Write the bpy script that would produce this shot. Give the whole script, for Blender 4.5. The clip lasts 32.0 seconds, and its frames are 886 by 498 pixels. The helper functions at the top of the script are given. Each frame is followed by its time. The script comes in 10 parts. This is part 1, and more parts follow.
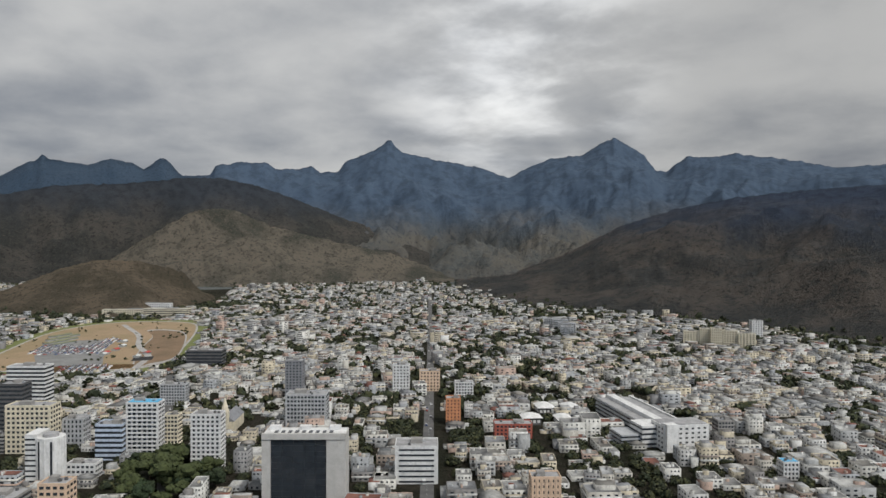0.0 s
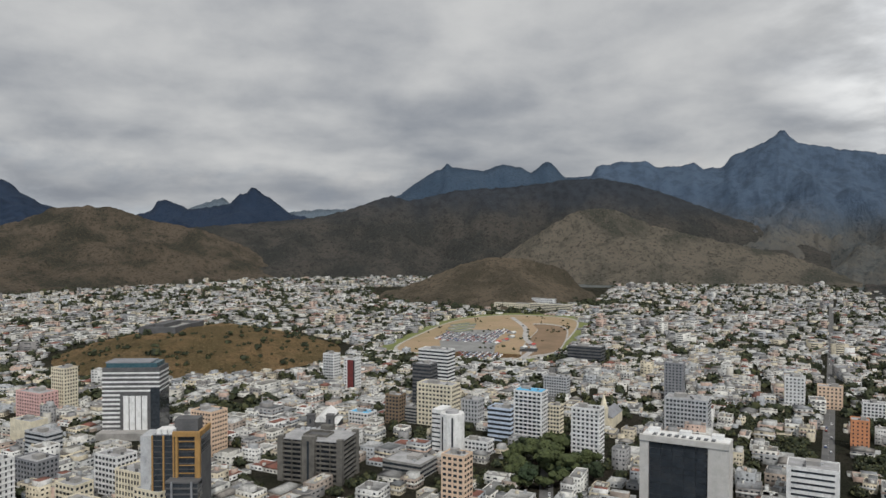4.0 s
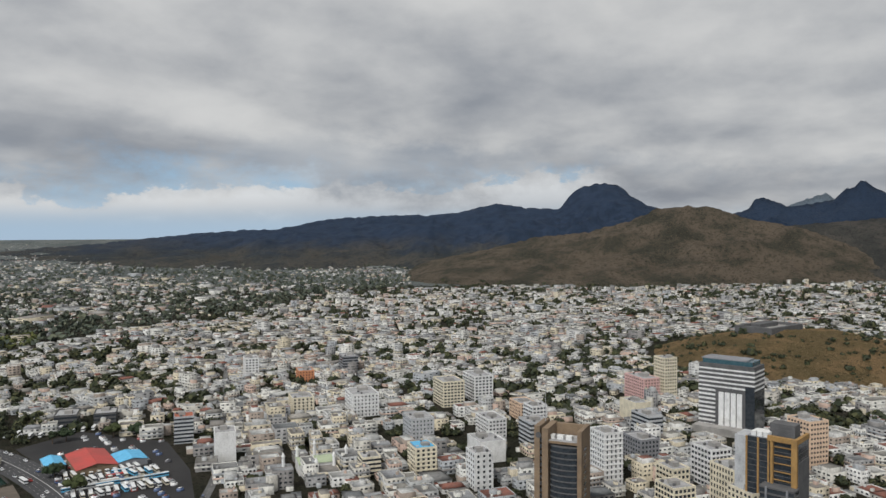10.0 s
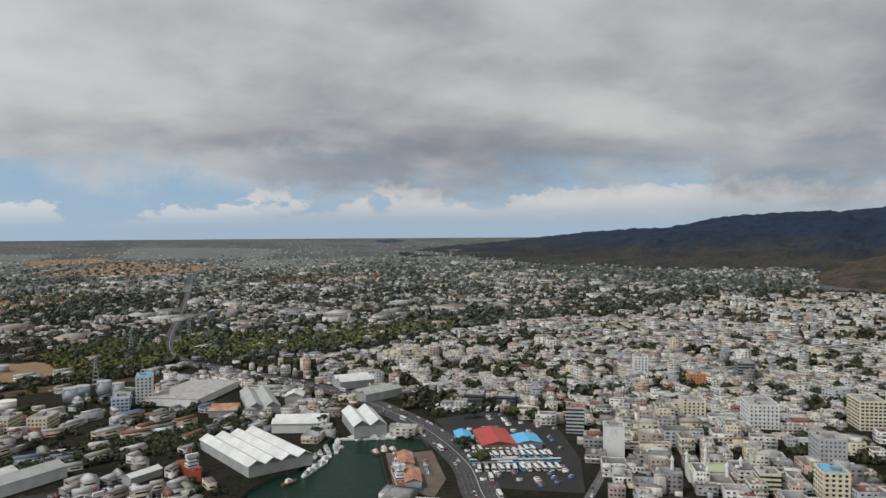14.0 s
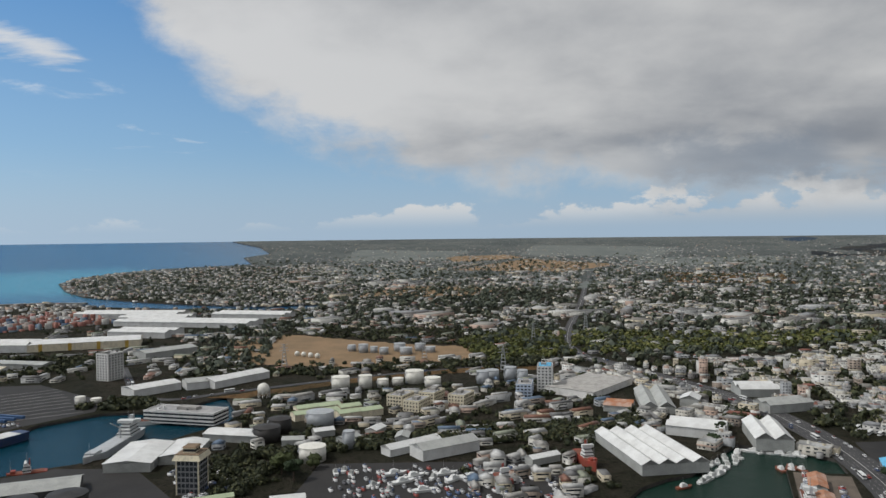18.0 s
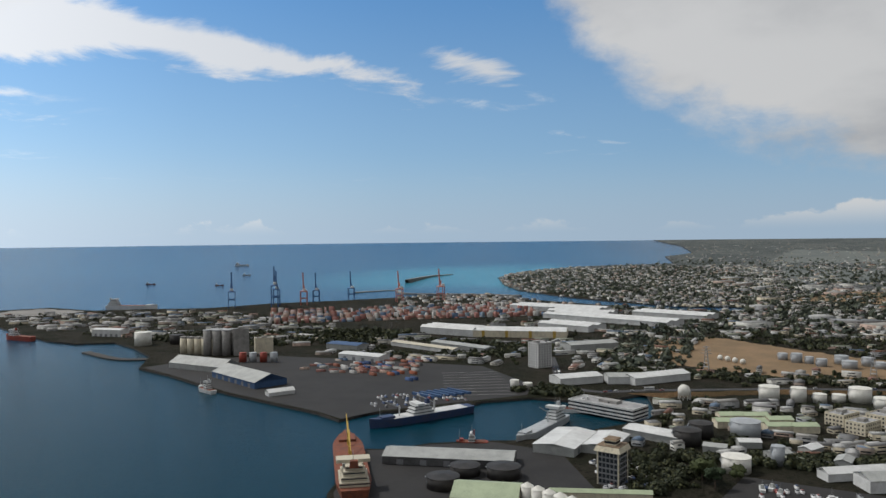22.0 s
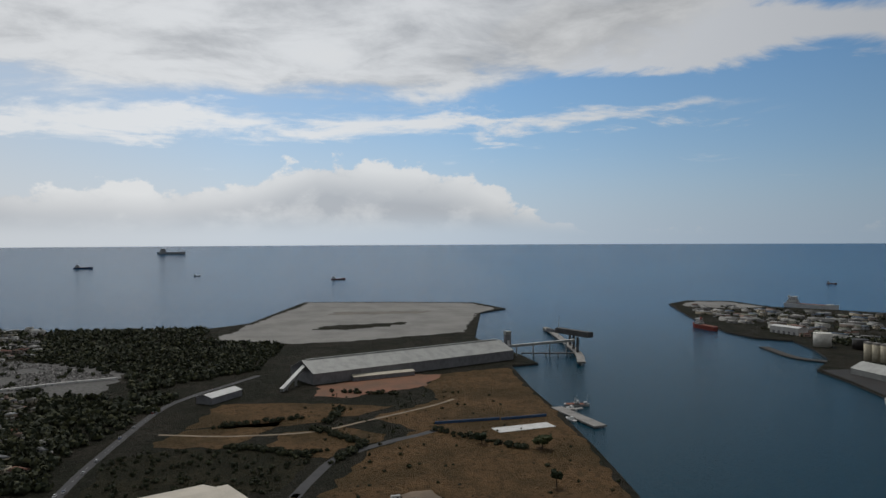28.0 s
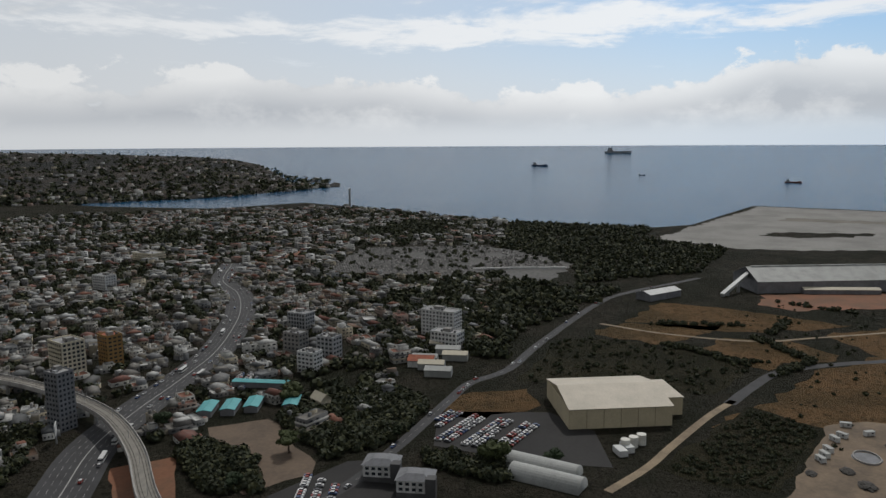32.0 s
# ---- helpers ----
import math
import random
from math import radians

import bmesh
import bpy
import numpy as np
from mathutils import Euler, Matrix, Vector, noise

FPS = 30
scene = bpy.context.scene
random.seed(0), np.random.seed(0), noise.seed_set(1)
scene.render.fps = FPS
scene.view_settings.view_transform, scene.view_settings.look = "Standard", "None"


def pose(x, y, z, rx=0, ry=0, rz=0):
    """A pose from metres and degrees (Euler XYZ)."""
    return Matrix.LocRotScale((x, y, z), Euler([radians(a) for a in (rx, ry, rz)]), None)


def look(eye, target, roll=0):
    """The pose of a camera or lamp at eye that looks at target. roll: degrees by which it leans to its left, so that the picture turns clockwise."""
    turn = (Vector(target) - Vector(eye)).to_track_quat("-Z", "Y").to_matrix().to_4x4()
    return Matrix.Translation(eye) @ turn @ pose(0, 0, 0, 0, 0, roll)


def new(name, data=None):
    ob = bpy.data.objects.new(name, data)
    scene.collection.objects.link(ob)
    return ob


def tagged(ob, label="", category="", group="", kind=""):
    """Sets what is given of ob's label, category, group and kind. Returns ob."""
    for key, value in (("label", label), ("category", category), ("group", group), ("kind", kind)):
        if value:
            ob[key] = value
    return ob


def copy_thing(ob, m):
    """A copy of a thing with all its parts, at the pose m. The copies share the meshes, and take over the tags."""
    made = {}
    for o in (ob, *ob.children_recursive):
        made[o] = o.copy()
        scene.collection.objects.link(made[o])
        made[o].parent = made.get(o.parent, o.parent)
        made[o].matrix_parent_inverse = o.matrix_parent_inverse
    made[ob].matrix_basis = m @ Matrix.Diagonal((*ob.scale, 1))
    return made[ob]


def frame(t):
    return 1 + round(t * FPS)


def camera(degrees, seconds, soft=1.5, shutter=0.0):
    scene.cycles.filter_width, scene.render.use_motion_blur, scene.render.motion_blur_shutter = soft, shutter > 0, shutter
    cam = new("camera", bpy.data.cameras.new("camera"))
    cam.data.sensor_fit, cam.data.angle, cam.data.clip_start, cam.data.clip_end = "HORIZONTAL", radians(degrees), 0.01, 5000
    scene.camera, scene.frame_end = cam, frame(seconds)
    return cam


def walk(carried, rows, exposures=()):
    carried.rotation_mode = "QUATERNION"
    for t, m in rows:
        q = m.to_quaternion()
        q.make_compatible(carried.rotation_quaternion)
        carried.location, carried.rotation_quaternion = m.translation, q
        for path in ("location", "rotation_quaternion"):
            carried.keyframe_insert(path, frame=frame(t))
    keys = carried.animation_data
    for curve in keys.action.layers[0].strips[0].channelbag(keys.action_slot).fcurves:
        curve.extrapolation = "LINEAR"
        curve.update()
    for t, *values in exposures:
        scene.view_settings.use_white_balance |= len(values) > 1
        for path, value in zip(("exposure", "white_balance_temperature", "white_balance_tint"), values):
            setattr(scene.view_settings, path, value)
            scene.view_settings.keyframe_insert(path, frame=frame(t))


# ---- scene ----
EYE = Vector((0, 0, 170))


def aim(az, pitch, roll):
    """A pose at the eye from compass heading, tilt and lean in degrees."""
    a, p = radians(az), radians(pitch)
    way = Vector((math.sin(a) * math.cos(p), math.cos(a) * math.cos(p), math.sin(p)))
    return look(EYE, EYE + way * 100, roll)


# seconds, heading, tilt, lean
PATH = [
    (0, 134.98, -1.08, 0.2), (0.5, 131.46, -1.1, 0.18), (1, 127.94, -1.12, 0.17), (1.5, 124.43, -1.14, 0.18),
    (2, 120.92, -1.16, 0.18), (2.5, 117.38, -1.17, 0.17), (3, 113.81, -1.18, 0.13), (3.5, 110.25, -1.19, 0.07),
    (5.5, 95.86, -1.23, 0), (6, 92.28, -1.24, -0.03), (6.5, 88.69, -1.26, -0.06), (7, 85.08, -1.26, -0.12),
    (7.5, 81.48, -1.25, -0.18), (8, 77.88, -1.23, -0.21), (8.5, 74.26, -1.21, -0.19), (9, 70.64, -1.2, -0.18),
    (9.5, 67.02, -1.21, -0.21), (10, 63.4, -1.22, -0.24), (10.5, 59.77, -1.23, -0.23), (11, 56.11, -1.23, -0.2),
    (11.5, 52.46, -1.22, -0.19), (12, 48.84, -1.22, -0.22), (12.5, 45.23, -1.23, -0.27), (13, 41.62, -1.22, -0.33),
    (13.5, 37.98, -1.21, -0.35), (14, 34.32, -1.2, -0.34), (14.5, 30.65, -1.2, -0.3), (16.5, 16.16, -1.17, -0.53),
    (17, 12.44, -1.16, -0.56), (17.5, 8.69, -1.14, -0.59), (18, 4.91, -1.11, -0.63), (18.5, 1.11, -1.08, -0.68),
    (19, -2.72, -1.06, -0.73), (19.5, -6.57, -1.04, -0.74), (20, -10.45, -1.01, -0.75), (20.5, -14.37, -0.97, -0.73),
    (21, -18.35, -0.92, -0.68), (21.5, -22.36, -0.89, -0.65), (22, -26.37, -0.87, -0.64), (22.5, -30.38, -0.84, -0.63),
    (23, -34.39, -0.82, -0.62), (23.5, -38.4, -0.79, -0.61), (24, -42.44, -0.75, -0.57), (24.5, -46.49, -0.72, -0.54),
    (25, -50.55, -0.69, -0.51), (25.5, -54.62, -0.69, -0.44), (27.5, -70.88, -0.7, -0.28), (28, -74.97, -0.69, -0.28),
    (28.5, -79.07, -0.69, -0.24), (29, -83.17, -0.77, -0.25), (29.5, -87.26, -1.12, -0.28), (30, -91.35, -1.97, -0.25),
    (30.5, -95.47, -3.32, -0.21), (31, -99.61, -4.89, -0.2), (31.5, -103.74, -6.52, -0.24), (32, -107.86, -8.13, -0.33),
]
cam = camera(60.98, 32.0)
walk(cam, [(t, aim(a, p, r)) for t, a, p, r in PATH], [(0, -0.16), (4, -0.10), (8, -0.06), (11, -0.10), (13, -0.20), (17, -0.22), (20, -0.27), (23, -0.38), (27.5, -1.02), (28.5, -1.1), (30, -1.22), (31, -1.05), (32, -0.85)])

# ---- light ----
SUN_AZ, SUN_EL = -86.0, 52.0
sun_way = Vector((math.sin(radians(SUN_AZ)) * math.cos(radians(SUN_EL)), math.cos(radians(SUN_AZ)) * math.cos(radians(SUN_EL)), math.sin(radians(SUN_EL))))
sun = new("sun", bpy.data.lights.new("sun", "SUN"))
sun.data.energy, sun.data.angle, sun.data.color = 2.8, radians(1.5), (1.0, 0.965, 0.91)
sun.matrix_world = look(sun_way * 900, (0, 0, 0))


class Graph:
    """Short calls for building a node tree."""

    def __init__(self, tree):
        self.tree = tree
        tree.nodes.clear()

    def add(self, kind, ins=(), **props):
        n = self.tree.nodes.new(kind)
        for k, v in props.items():
            setattr(n, k, v)
        for k, v in dict(ins).items():
            if isinstance(v, bpy.types.NodeSocket):
                self.tree.links.new(v, n.inputs[k])
            else:
                n.inputs[k].default_value = v
        return n

    def math(self, op, a, b=0.0, clamp=False):
        return self.add("ShaderNodeMath", {0: a, 1: b}, operation=op, use_clamp=clamp).outputs[0]

    def mix(self, f, a, b):
        n = self.add("ShaderNodeMix", {0: f, 6: a, 7: b}, data_type="RGBA")
        return n.outputs[2]

    def ramp(self, f, lo, hi):
        return self.add("ShaderNodeMapRange", {0: f, 1: lo, 2: hi}, interpolation_type="SMOOTHSTEP").outputs[0]

    def noise(self, vec, scale, detail=4.0, rough=0.55, distort=0.0):
        return self.add("ShaderNodeTexNoise", {"Vector": vec, "Scale": scale, "Detail": detail, "Roughness": rough, "Distortion": distort}).outputs["Fac"]


def rgb(c):
    return (c[0], c[1], c[2], 1.0)


def make_world():
    w = bpy.data.worlds.new("sky")
    scene.world = w
    w.use_nodes = True
    g = Graph(w.node_tree)
    sky = g.add("ShaderNodeTexSky", sky_type="NISHITA", sun_disc=False, sun_elevation=radians(SUN_EL), sun_rotation=radians(SUN_AZ), air_density=1.0, dust_density=0.6, ozone_density=2.0)
    d = g.add("ShaderNodeTexCoord").outputs["Generated"]
    x, y, z = g.add("ShaderNodeSeparateXYZ", {0: d}).outputs
    up = g.math("MAXIMUM", z, 0.0)
    turn = g.math("ADD", g.math("DIVIDE", g.math("ARCTAN2", x, y), 2 * math.pi), 0.5)
    el = g.math("MULTIPLY", g.math("ARCSINE", z), 180 / math.pi)

    def plane(lift, seed, sx=1.0, sy=1.0):
        zz = g.math("ADD", up, lift)
        return g.add("ShaderNodeCombineXYZ", {0: g.math("MULTIPLY", g.math("DIVIDE", x, zz), sx), 1: g.math("MULTIPLY", g.math("DIVIDE", y, zz), sy), 2: seed}).outputs[0]

    def round_compass(stops, top):
        """A value that changes with the heading, given at some headings in degrees."""
        cr = g.add("ShaderNodeValToRGB", {0: turn})
        els = cr.color_ramp.elements
        while len(els) < len(stops):
            els.new(0.5)
        for e, (deg, v) in zip(els, stops):
            e.position, e.color = deg / 360 + 0.5, (v / top, v / top, v / top, 1)
        return g.math("MULTIPLY", g.add("ShaderNodeSeparateColor", {0: cr.outputs[0]}).outputs[0], top)

    def off(n, k):
        return g.math("MULTIPLY", g.math("SUBTRACT", n, 0.5), k)

    around = g.add("ShaderNodeCombineXYZ", {0: x, 1: y, 2: g.math("MULTIPLY", z, 1.7)}).outputs[0]
    billow = g.noise(around, 9.0, 9.0, 0.63, 0.15)
    broad = g.noise(around, 2.6, 3.0, 0.5)
    # clear sky, paler and hazier towards the horizon
    sky_c = g.add("ShaderNodeHueSaturation", {"Color": g.add("ShaderNodeVectorMath", {0: sky.outputs[0], 3: 0.085}, operation="SCALE").outputs[0], "Saturation": 1.25}).outputs[0]
    sky_c = g.mix(0.70, sky_c, g.mix(g.ramp(z, 0.04, 0.42), rgb((0.30, 0.52, 0.78)), rgb((0.085, 0.29, 0.66))))
    c = g.mix(g.math("MULTIPLY", g.ramp(z, 0.12, -0.03), 0.85), sky_c, rgb((0.43, 0.55, 0.68)))
    west = round_compass([(-180, 0.9), (-140, 0.9), (-118, 0.85), (-95, 0.65), (-75, 0.45), (-50, 0.15), (-30, 0.0), (10, 0.0), (40, 0.0), (180, 0.3)], 1.0)
    c = g.mix(g.math("MULTIPLY", g.ramp(z, 0.17, 0.0), west), c, rgb((0.60, 0.63, 0.66)))
    milky = round_compass([(-180, 0.85), (-128, 0.85), (-108, 0.6), (-90, 0.25), (-70, 0.0), (150, 0.0), (180, 0.85)], 1.0)
    c = g.mix(milky, c, rgb((0.60, 0.62, 0.64)))
    # heaps of cloud along the horizon
    heap_top = round_compass([(-180, 3.0), (-140, 4.2), (-121, 5.6), (-112, 5.4), (-104, 4.0), (-96, 3.6), (-89, 4.6), (-84, 6.0), (-74, 5.4), (-69, 3.4), (-62, 0.6), (-40, 0.3), (-24, 0.7), (-8, 0.6), (6, 1.6), (26, 2.8), (40, 3.2), (60, 3.8), (80, 5.0), (180, 4.0)], 8.0)
    puff = g.noise(g.add("ShaderNodeVectorMath", {0: around, 1: (4.3, 1.7, 2.9)}, operation="ADD").outputs[0], 10.0, 9.0, 0.60, 0.1)
    over = g.math("SUBTRACT", g.math("ADD", heap_top, g.math("ADD", off(puff, 7.5), off(broad, 2.5))), el)
    heap = g.math("MULTIPLY", g.ramp(over, 0.0, 0.45), g.ramp(el, 0.2, 2.4))
    lit = g.math("ADD", g.ramp(over, 3.4, 0.2), off(puff, 3.4), True)
    c = g.mix(g.math("MULTIPLY", heap, 0.9), c, g.mix(lit, rgb((0.43, 0.455, 0.49)), rgb((0.74, 0.75, 0.755))))
    # thin torn streaks
    fibre = g.noise(plane(0.08, 5.1, 0.9, 0.9), 1.3, 9.0, 0.62, 0.5)
    flake = g.noise(plane(0.05, 8.4, 0.8, 0.8), 2.6, 7.0, 0.60, 0.4)
    c = g.mix(g.math("MULTIPLY", g.math("MULTIPLY", g.ramp(g.math("ADD", g.math("MULTIPLY", fibre, 0.6), g.math("MULTIPLY", flake, 0.4)), 0.57, 0.68), g.ramp(el, 3.0, 8.0)), 0.5), c, rgb((0.76, 0.80, 0.84)))

    def streak(c, middle, half, white):
        m = round_compass(middle, 25.0)
        h = round_compass(half, 4.0)
        way = g.math("ABSOLUTE", g.math("SUBTRACT", g.math("ADD", el, off(fibre, 6.0)), m))
        dens = g.math("ADD", g.math("DIVIDE", g.math("SUBTRACT", h, way), 1.6), off(flake, 1.8))
        k = g.math("MULTIPLY", g.ramp(dens, -0.15, 0.55), g.ramp(h, 0.02, 0.35))
        return g.mix(g.math("MULTIPLY", k, 0.94), c, rgb(white))
    c = streak(c, [(-180, 14), (-75, 14.5), (-60, 14.5), (-50, 14.5), (-42, 13.6), (-34, 12.2), (-27, 10.6), (-20, 10)], [(-180, 0), (-72, 0), (-66, 3.2), (-54, 2.8), (-48, 1.4), (-42, 1.6), (-34, 0.9), (-28, 0.25), (-25, 0)], (0.70, 0.72, 0.75))
    c = streak(c, [(-180, 12), (-28, 13), (-24, 12.7), (-20, 12.2)], [(-180, 0), (-28.5, 0), (-26, 0.7), (-22.5, 0.8), (-19.5, 0)], (0.66, 0.69, 0.73))
    c = streak(c, [(-180, 8), (-112, 8.2), (-90, 8.4), (-66, 8.9), (-50, 9.0)], [(-180, 0.4), (-120, 0.8), (-95, 1.2), (-78, 0.9), (-64, 0.6), (-52, 0.12), (-48, 0)], (0.74, 0.76, 0.78))
    # the broad white sheet over the western sea
    sheet_low = round_compass([(-180, 6), (-140, 8), (-128, 10.5), (-118, 11.5), (-104, 11.0), (-90, 10.2), (-76, 10.4), (-66, 11.6), (-58, 14), (-50, 20), (-44, 25), (-30, 25), (180, 25)], 25.0)
    sheet = g.ramp(g.math("ADD", g.math("SUBTRACT", el, sheet_low), g.math("ADD", off(fibre, 9.0), off(flake, 4.0))), -0.8, 1.8)
    fold = g.ramp(g.math("ADD", g.math("MULTIPLY", flake, 0.5), g.math("MULTIPLY", fibre, 0.5)), 0.36, 0.60)
    c = g.mix(g.math("MULTIPLY", sheet, 0.95), c, g.mix(fold, rgb((0.44, 0.455, 0.475)), rgb((0.70, 0.715, 0.73))))
    # the shut deck of cloud over town and mountains, its edge climbing towards the sea
    deck_low = round_compass([(-180, 0), (-155, 3), (-140, 14), (-132, 22), (-124, 25), (-24, 25), (-19, 17), (-13, 11.5), (-8, 8.0), (-3, 5.6), (5, 4.6), (14, 3.0), (30, 2.8), (45, 3.2), (58, 3.0), (72, 2.4), (84, 0.2), (100, 0), (180, 0)], 25.0)
    edge = g.math("ADD", g.math("SUBTRACT", el, deck_low), g.math("ADD", off(billow, 8.0), off(broad, 6.0)))
    deck = g.ramp(edge, -1.2, 2.6)
    wide = plane(0.20, 3.7)
    rolls = g.noise(wide, 0.95, 4.0, 0.45, 0.2)
    lumps = g.noise(plane(0.22, 9.2), 2.3, 6.0, 0.50, 0.15)
    shut = round_compass([(-180, 0.6), (-24, 0.40), (-8, 0.44), (12, 0.50), (30, 0.54), (60, 0.58), (90, 0.60), (125, 0.62), (180, 0.6)], 1.0)
    tone = g.math("ADD", g.math("ADD", g.math("MULTIPLY", rolls, 0.58), g.math("MULTIPLY", lumps, 0.30)), g.math("MULTIPLY", g.math("SUBTRACT", 1.0, billow), 0.12))
    dark = g.ramp(g.math("ADD", tone, off(shut, 0.24)), 0.38, 0.70)
    grey = g.ramp(shut, 0.40, 0.60)
    light = g.mix(grey, rgb((0.70, 0.705, 0.71)), rgb((0.66, 0.66, 0.65)))
    belly = g.mix(grey, rgb((0.36, 0.375, 0.40)), rgb((0.255, 0.275, 0.31)))
    cloud = g.mix(dark, light, belly)
    # dull blue undersides just above the open strip
    under = g.math("MULTIPLY", g.ramp(g.math("ABSOLUTE", g.math("SUBTRACT", edge, 2.6)), 2.6, 0.3), g.math("MULTIPLY", round_compass([(-180, 0), (0, 0), (14, 0.6), (30, 0.9), (62, 0.7), (95, 0.4), (115, 0), (180, 0)], 1.0), g.ramp(broad, 0.40, 0.58)))
    cloud = g.mix(g.math("MULTIPLY", under, 0.75), cloud, rgb((0.23, 0.28, 0.35)))
    c = g.mix(g.math("MULTIPLY", deck, 0.97), c, cloud)
    # brighter towards the sun
    gain = round_compass([(-180, 1.7), (-135, 1.8), (-108, 2.0), (-90, 2.1), (-75, 1.95), (-60, 1.6), (-45, 1.30), (-30, 1.14), (-10, 1.05), (15, 1.0), (60, 1.0), (120, 1.0), (140, 1.0), (152, 0.82), (165, 0.80), (180, 1.2)], 2.5)
    c = g.add("ShaderNodeVectorMath", {0: c, 3: gain}, operation="SCALE").outputs[0]
    # a bright break in the cloud over the highest summits
    gap = g.add("ShaderNodeVectorMath", {0: d, 1: (0.60, -0.74, 0.24)}, operation="DOT_PRODUCT").outputs["Value"]
    c = g.add("ShaderNodeVectorMath", {0: c, 3: g.math("ADD", 1.0, g.math("MULTIPLY", g.math("MULTIPLY", g.ramp(gap, 0.955, 0.998), 1.05), g.ramp(lumps, 0.62, 0.38)))}, operation="SCALE").outputs[0]
    bg = g.add("ShaderNodeBackground", {0: c, 1: 1.0})
    g.add("ShaderNodeOutputWorld", {0: bg.outputs[0]})


make_world()

# ---- materials ----
MATS = {}


def mat(name, base, other=None, rough=0.85, scale=0.4, fine=6.0, bump=0.15, metal=0.0, vary=0.0, island=0.0, palette=None, spec=0.3, grime=0.0):
    """A surface with two scales of variation; palette: colours picked per piece (island) or per object."""
    if name in MATS:
        return MATS[name]
    m = bpy.data.materials.new(name)
    m.use_nodes = True
    g = Graph(m.node_tree)
    pos = g.add("ShaderNodeTexCoord").outputs["Object"]
    if palette:
        src = g.add("ShaderNodeNewGeometry").outputs["Random Per Island"] if island else g.add("ShaderNodeObjectInfo").outputs["Random"]
        cr = g.add("ShaderNodeValToRGB", {0: src})
        cr.color_ramp.interpolation = "CONSTANT"
        els = cr.color_ramp.elements
        while len(els) < len(palette):
            els.new(0.5)
        for i, c in enumerate(palette):
            els[i].position = i / len(palette)
            els[i].color = rgb(c)
        col = cr.outputs[0]
        base = palette[0]
        dark = g.add("ShaderNodeVectorMath", {0: col, 3: 0.72}, operation="SCALE").outputs[0]
    else:
        col = rgb(base)
        dark = rgb(other if other else [v * 0.72 for v in base])
    n1 = g.noise(pos, scale, 5.0, 0.6)
    c = g.mix(g.ramp(n1, 0.35, 0.70), col, dark)
    n2 = g.noise(pos, fine, 3.0, 0.6)
    c2 = g.add("ShaderNodeHueSaturation", {"Value": g.add("ShaderNodeMapRange", {0: n2, 1: 0.3, 2: 0.7, 3: 0.86, 4: 1.10}).outputs[0], "Color": c}).outputs[0]
    if grime:
        streak = g.add("ShaderNodeVectorMath", {0: pos, 1: (1.0, 1.0, 0.35)}, operation="MULTIPLY").outputs[0]
        n3 = g.noise(streak, 0.42, 5.0, 0.72)
        c2 = g.mix(g.math("MULTIPLY", g.ramp(n3, 0.50, 0.68), grime), c2, rgb((0.085, 0.086, 0.085)))
    if vary:
        src = g.add("ShaderNodeObjectInfo").outputs["Random"]
        c2 = g.add("ShaderNodeHueSaturation", {"Value": g.add("ShaderNodeMapRange", {0: src, 3: 1 - vary, 4: 1 + vary}).outputs[0], "Color": c2}).outputs[0]
    b = g.add("ShaderNodeBump", {"Height": n2, "Strength": bump, "Distance": 0.3})
    sh = g.add("ShaderNodeBsdfPrincipled", {"Base Color": c2, "Roughness": rough, "Metallic": metal, "Normal": b.outputs[0], "Specular IOR Level": spec})
    g.add("ShaderNodeOutputMaterial", {0: sh.outputs[0]})
    MATS[name] = m
    return m


def mountain_mat(name, grass, scrub, bare, scale=0.006, high=None, z_lo=120.0, z_hi=260.0):
    """Grass, scrub and bare earth in patches; high: the blue haze painted into the colour further up."""
    m = bpy.data.materials.new(name)
    m.use_nodes = True
    g = Graph(m.node_tree)
    pos = g.add("ShaderNodeTexCoord").outputs["Object"]
    n1 = g.noise(pos, scale, 8.0, 0.62, 0.3)
    n2 = g.noise(pos, scale * 5, 6.0, 0.65)
    n3 = g.noise(pos, scale * 30, 4.0, 0.7)
    c = g.mix(g.ramp(n1, 0.40, 0.62), rgb(grass), rgb(scrub))
    c = g.mix(g.math("MULTIPLY", g.ramp(n2, 0.50, 0.66), 0.8), c, rgb(scrub))
    c = g.mix(g.math("MULTIPLY", g.ramp(n3, 0.54, 0.66), 0.7), c, rgb(bare))
    bush = g.noise(pos, scale * 14, 3.0, 0.75)
    c = g.mix(g.math("MULTIPLY", g.ramp(bush, 0.54, 0.62), 0.75), c, rgb([v * 0.6 for v in scrub]))
    # blue haze painted into the colour, stronger with height
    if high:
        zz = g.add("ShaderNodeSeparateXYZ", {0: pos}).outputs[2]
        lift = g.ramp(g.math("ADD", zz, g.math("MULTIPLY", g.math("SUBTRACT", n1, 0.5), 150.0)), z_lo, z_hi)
        haze_c = g.mix(g.ramp(n2, 0.40, 0.65), rgb(high), rgb([v * 0.72 for v in high]))
        c = g.mix(lift, c, haze_c)
    b = g.add("ShaderNodeBump", {"Height": n3, "Strength": 1.0, "Distance": 16.0})
    sh = g.add("ShaderNodeBsdfPrincipled", {"Base Color": c, "Roughness": 0.95, "Normal": b.outputs[0], "Specular IOR Level": 0.1})
    g.add("ShaderNodeOutputMaterial", {0: sh.outputs[0]})
    return m


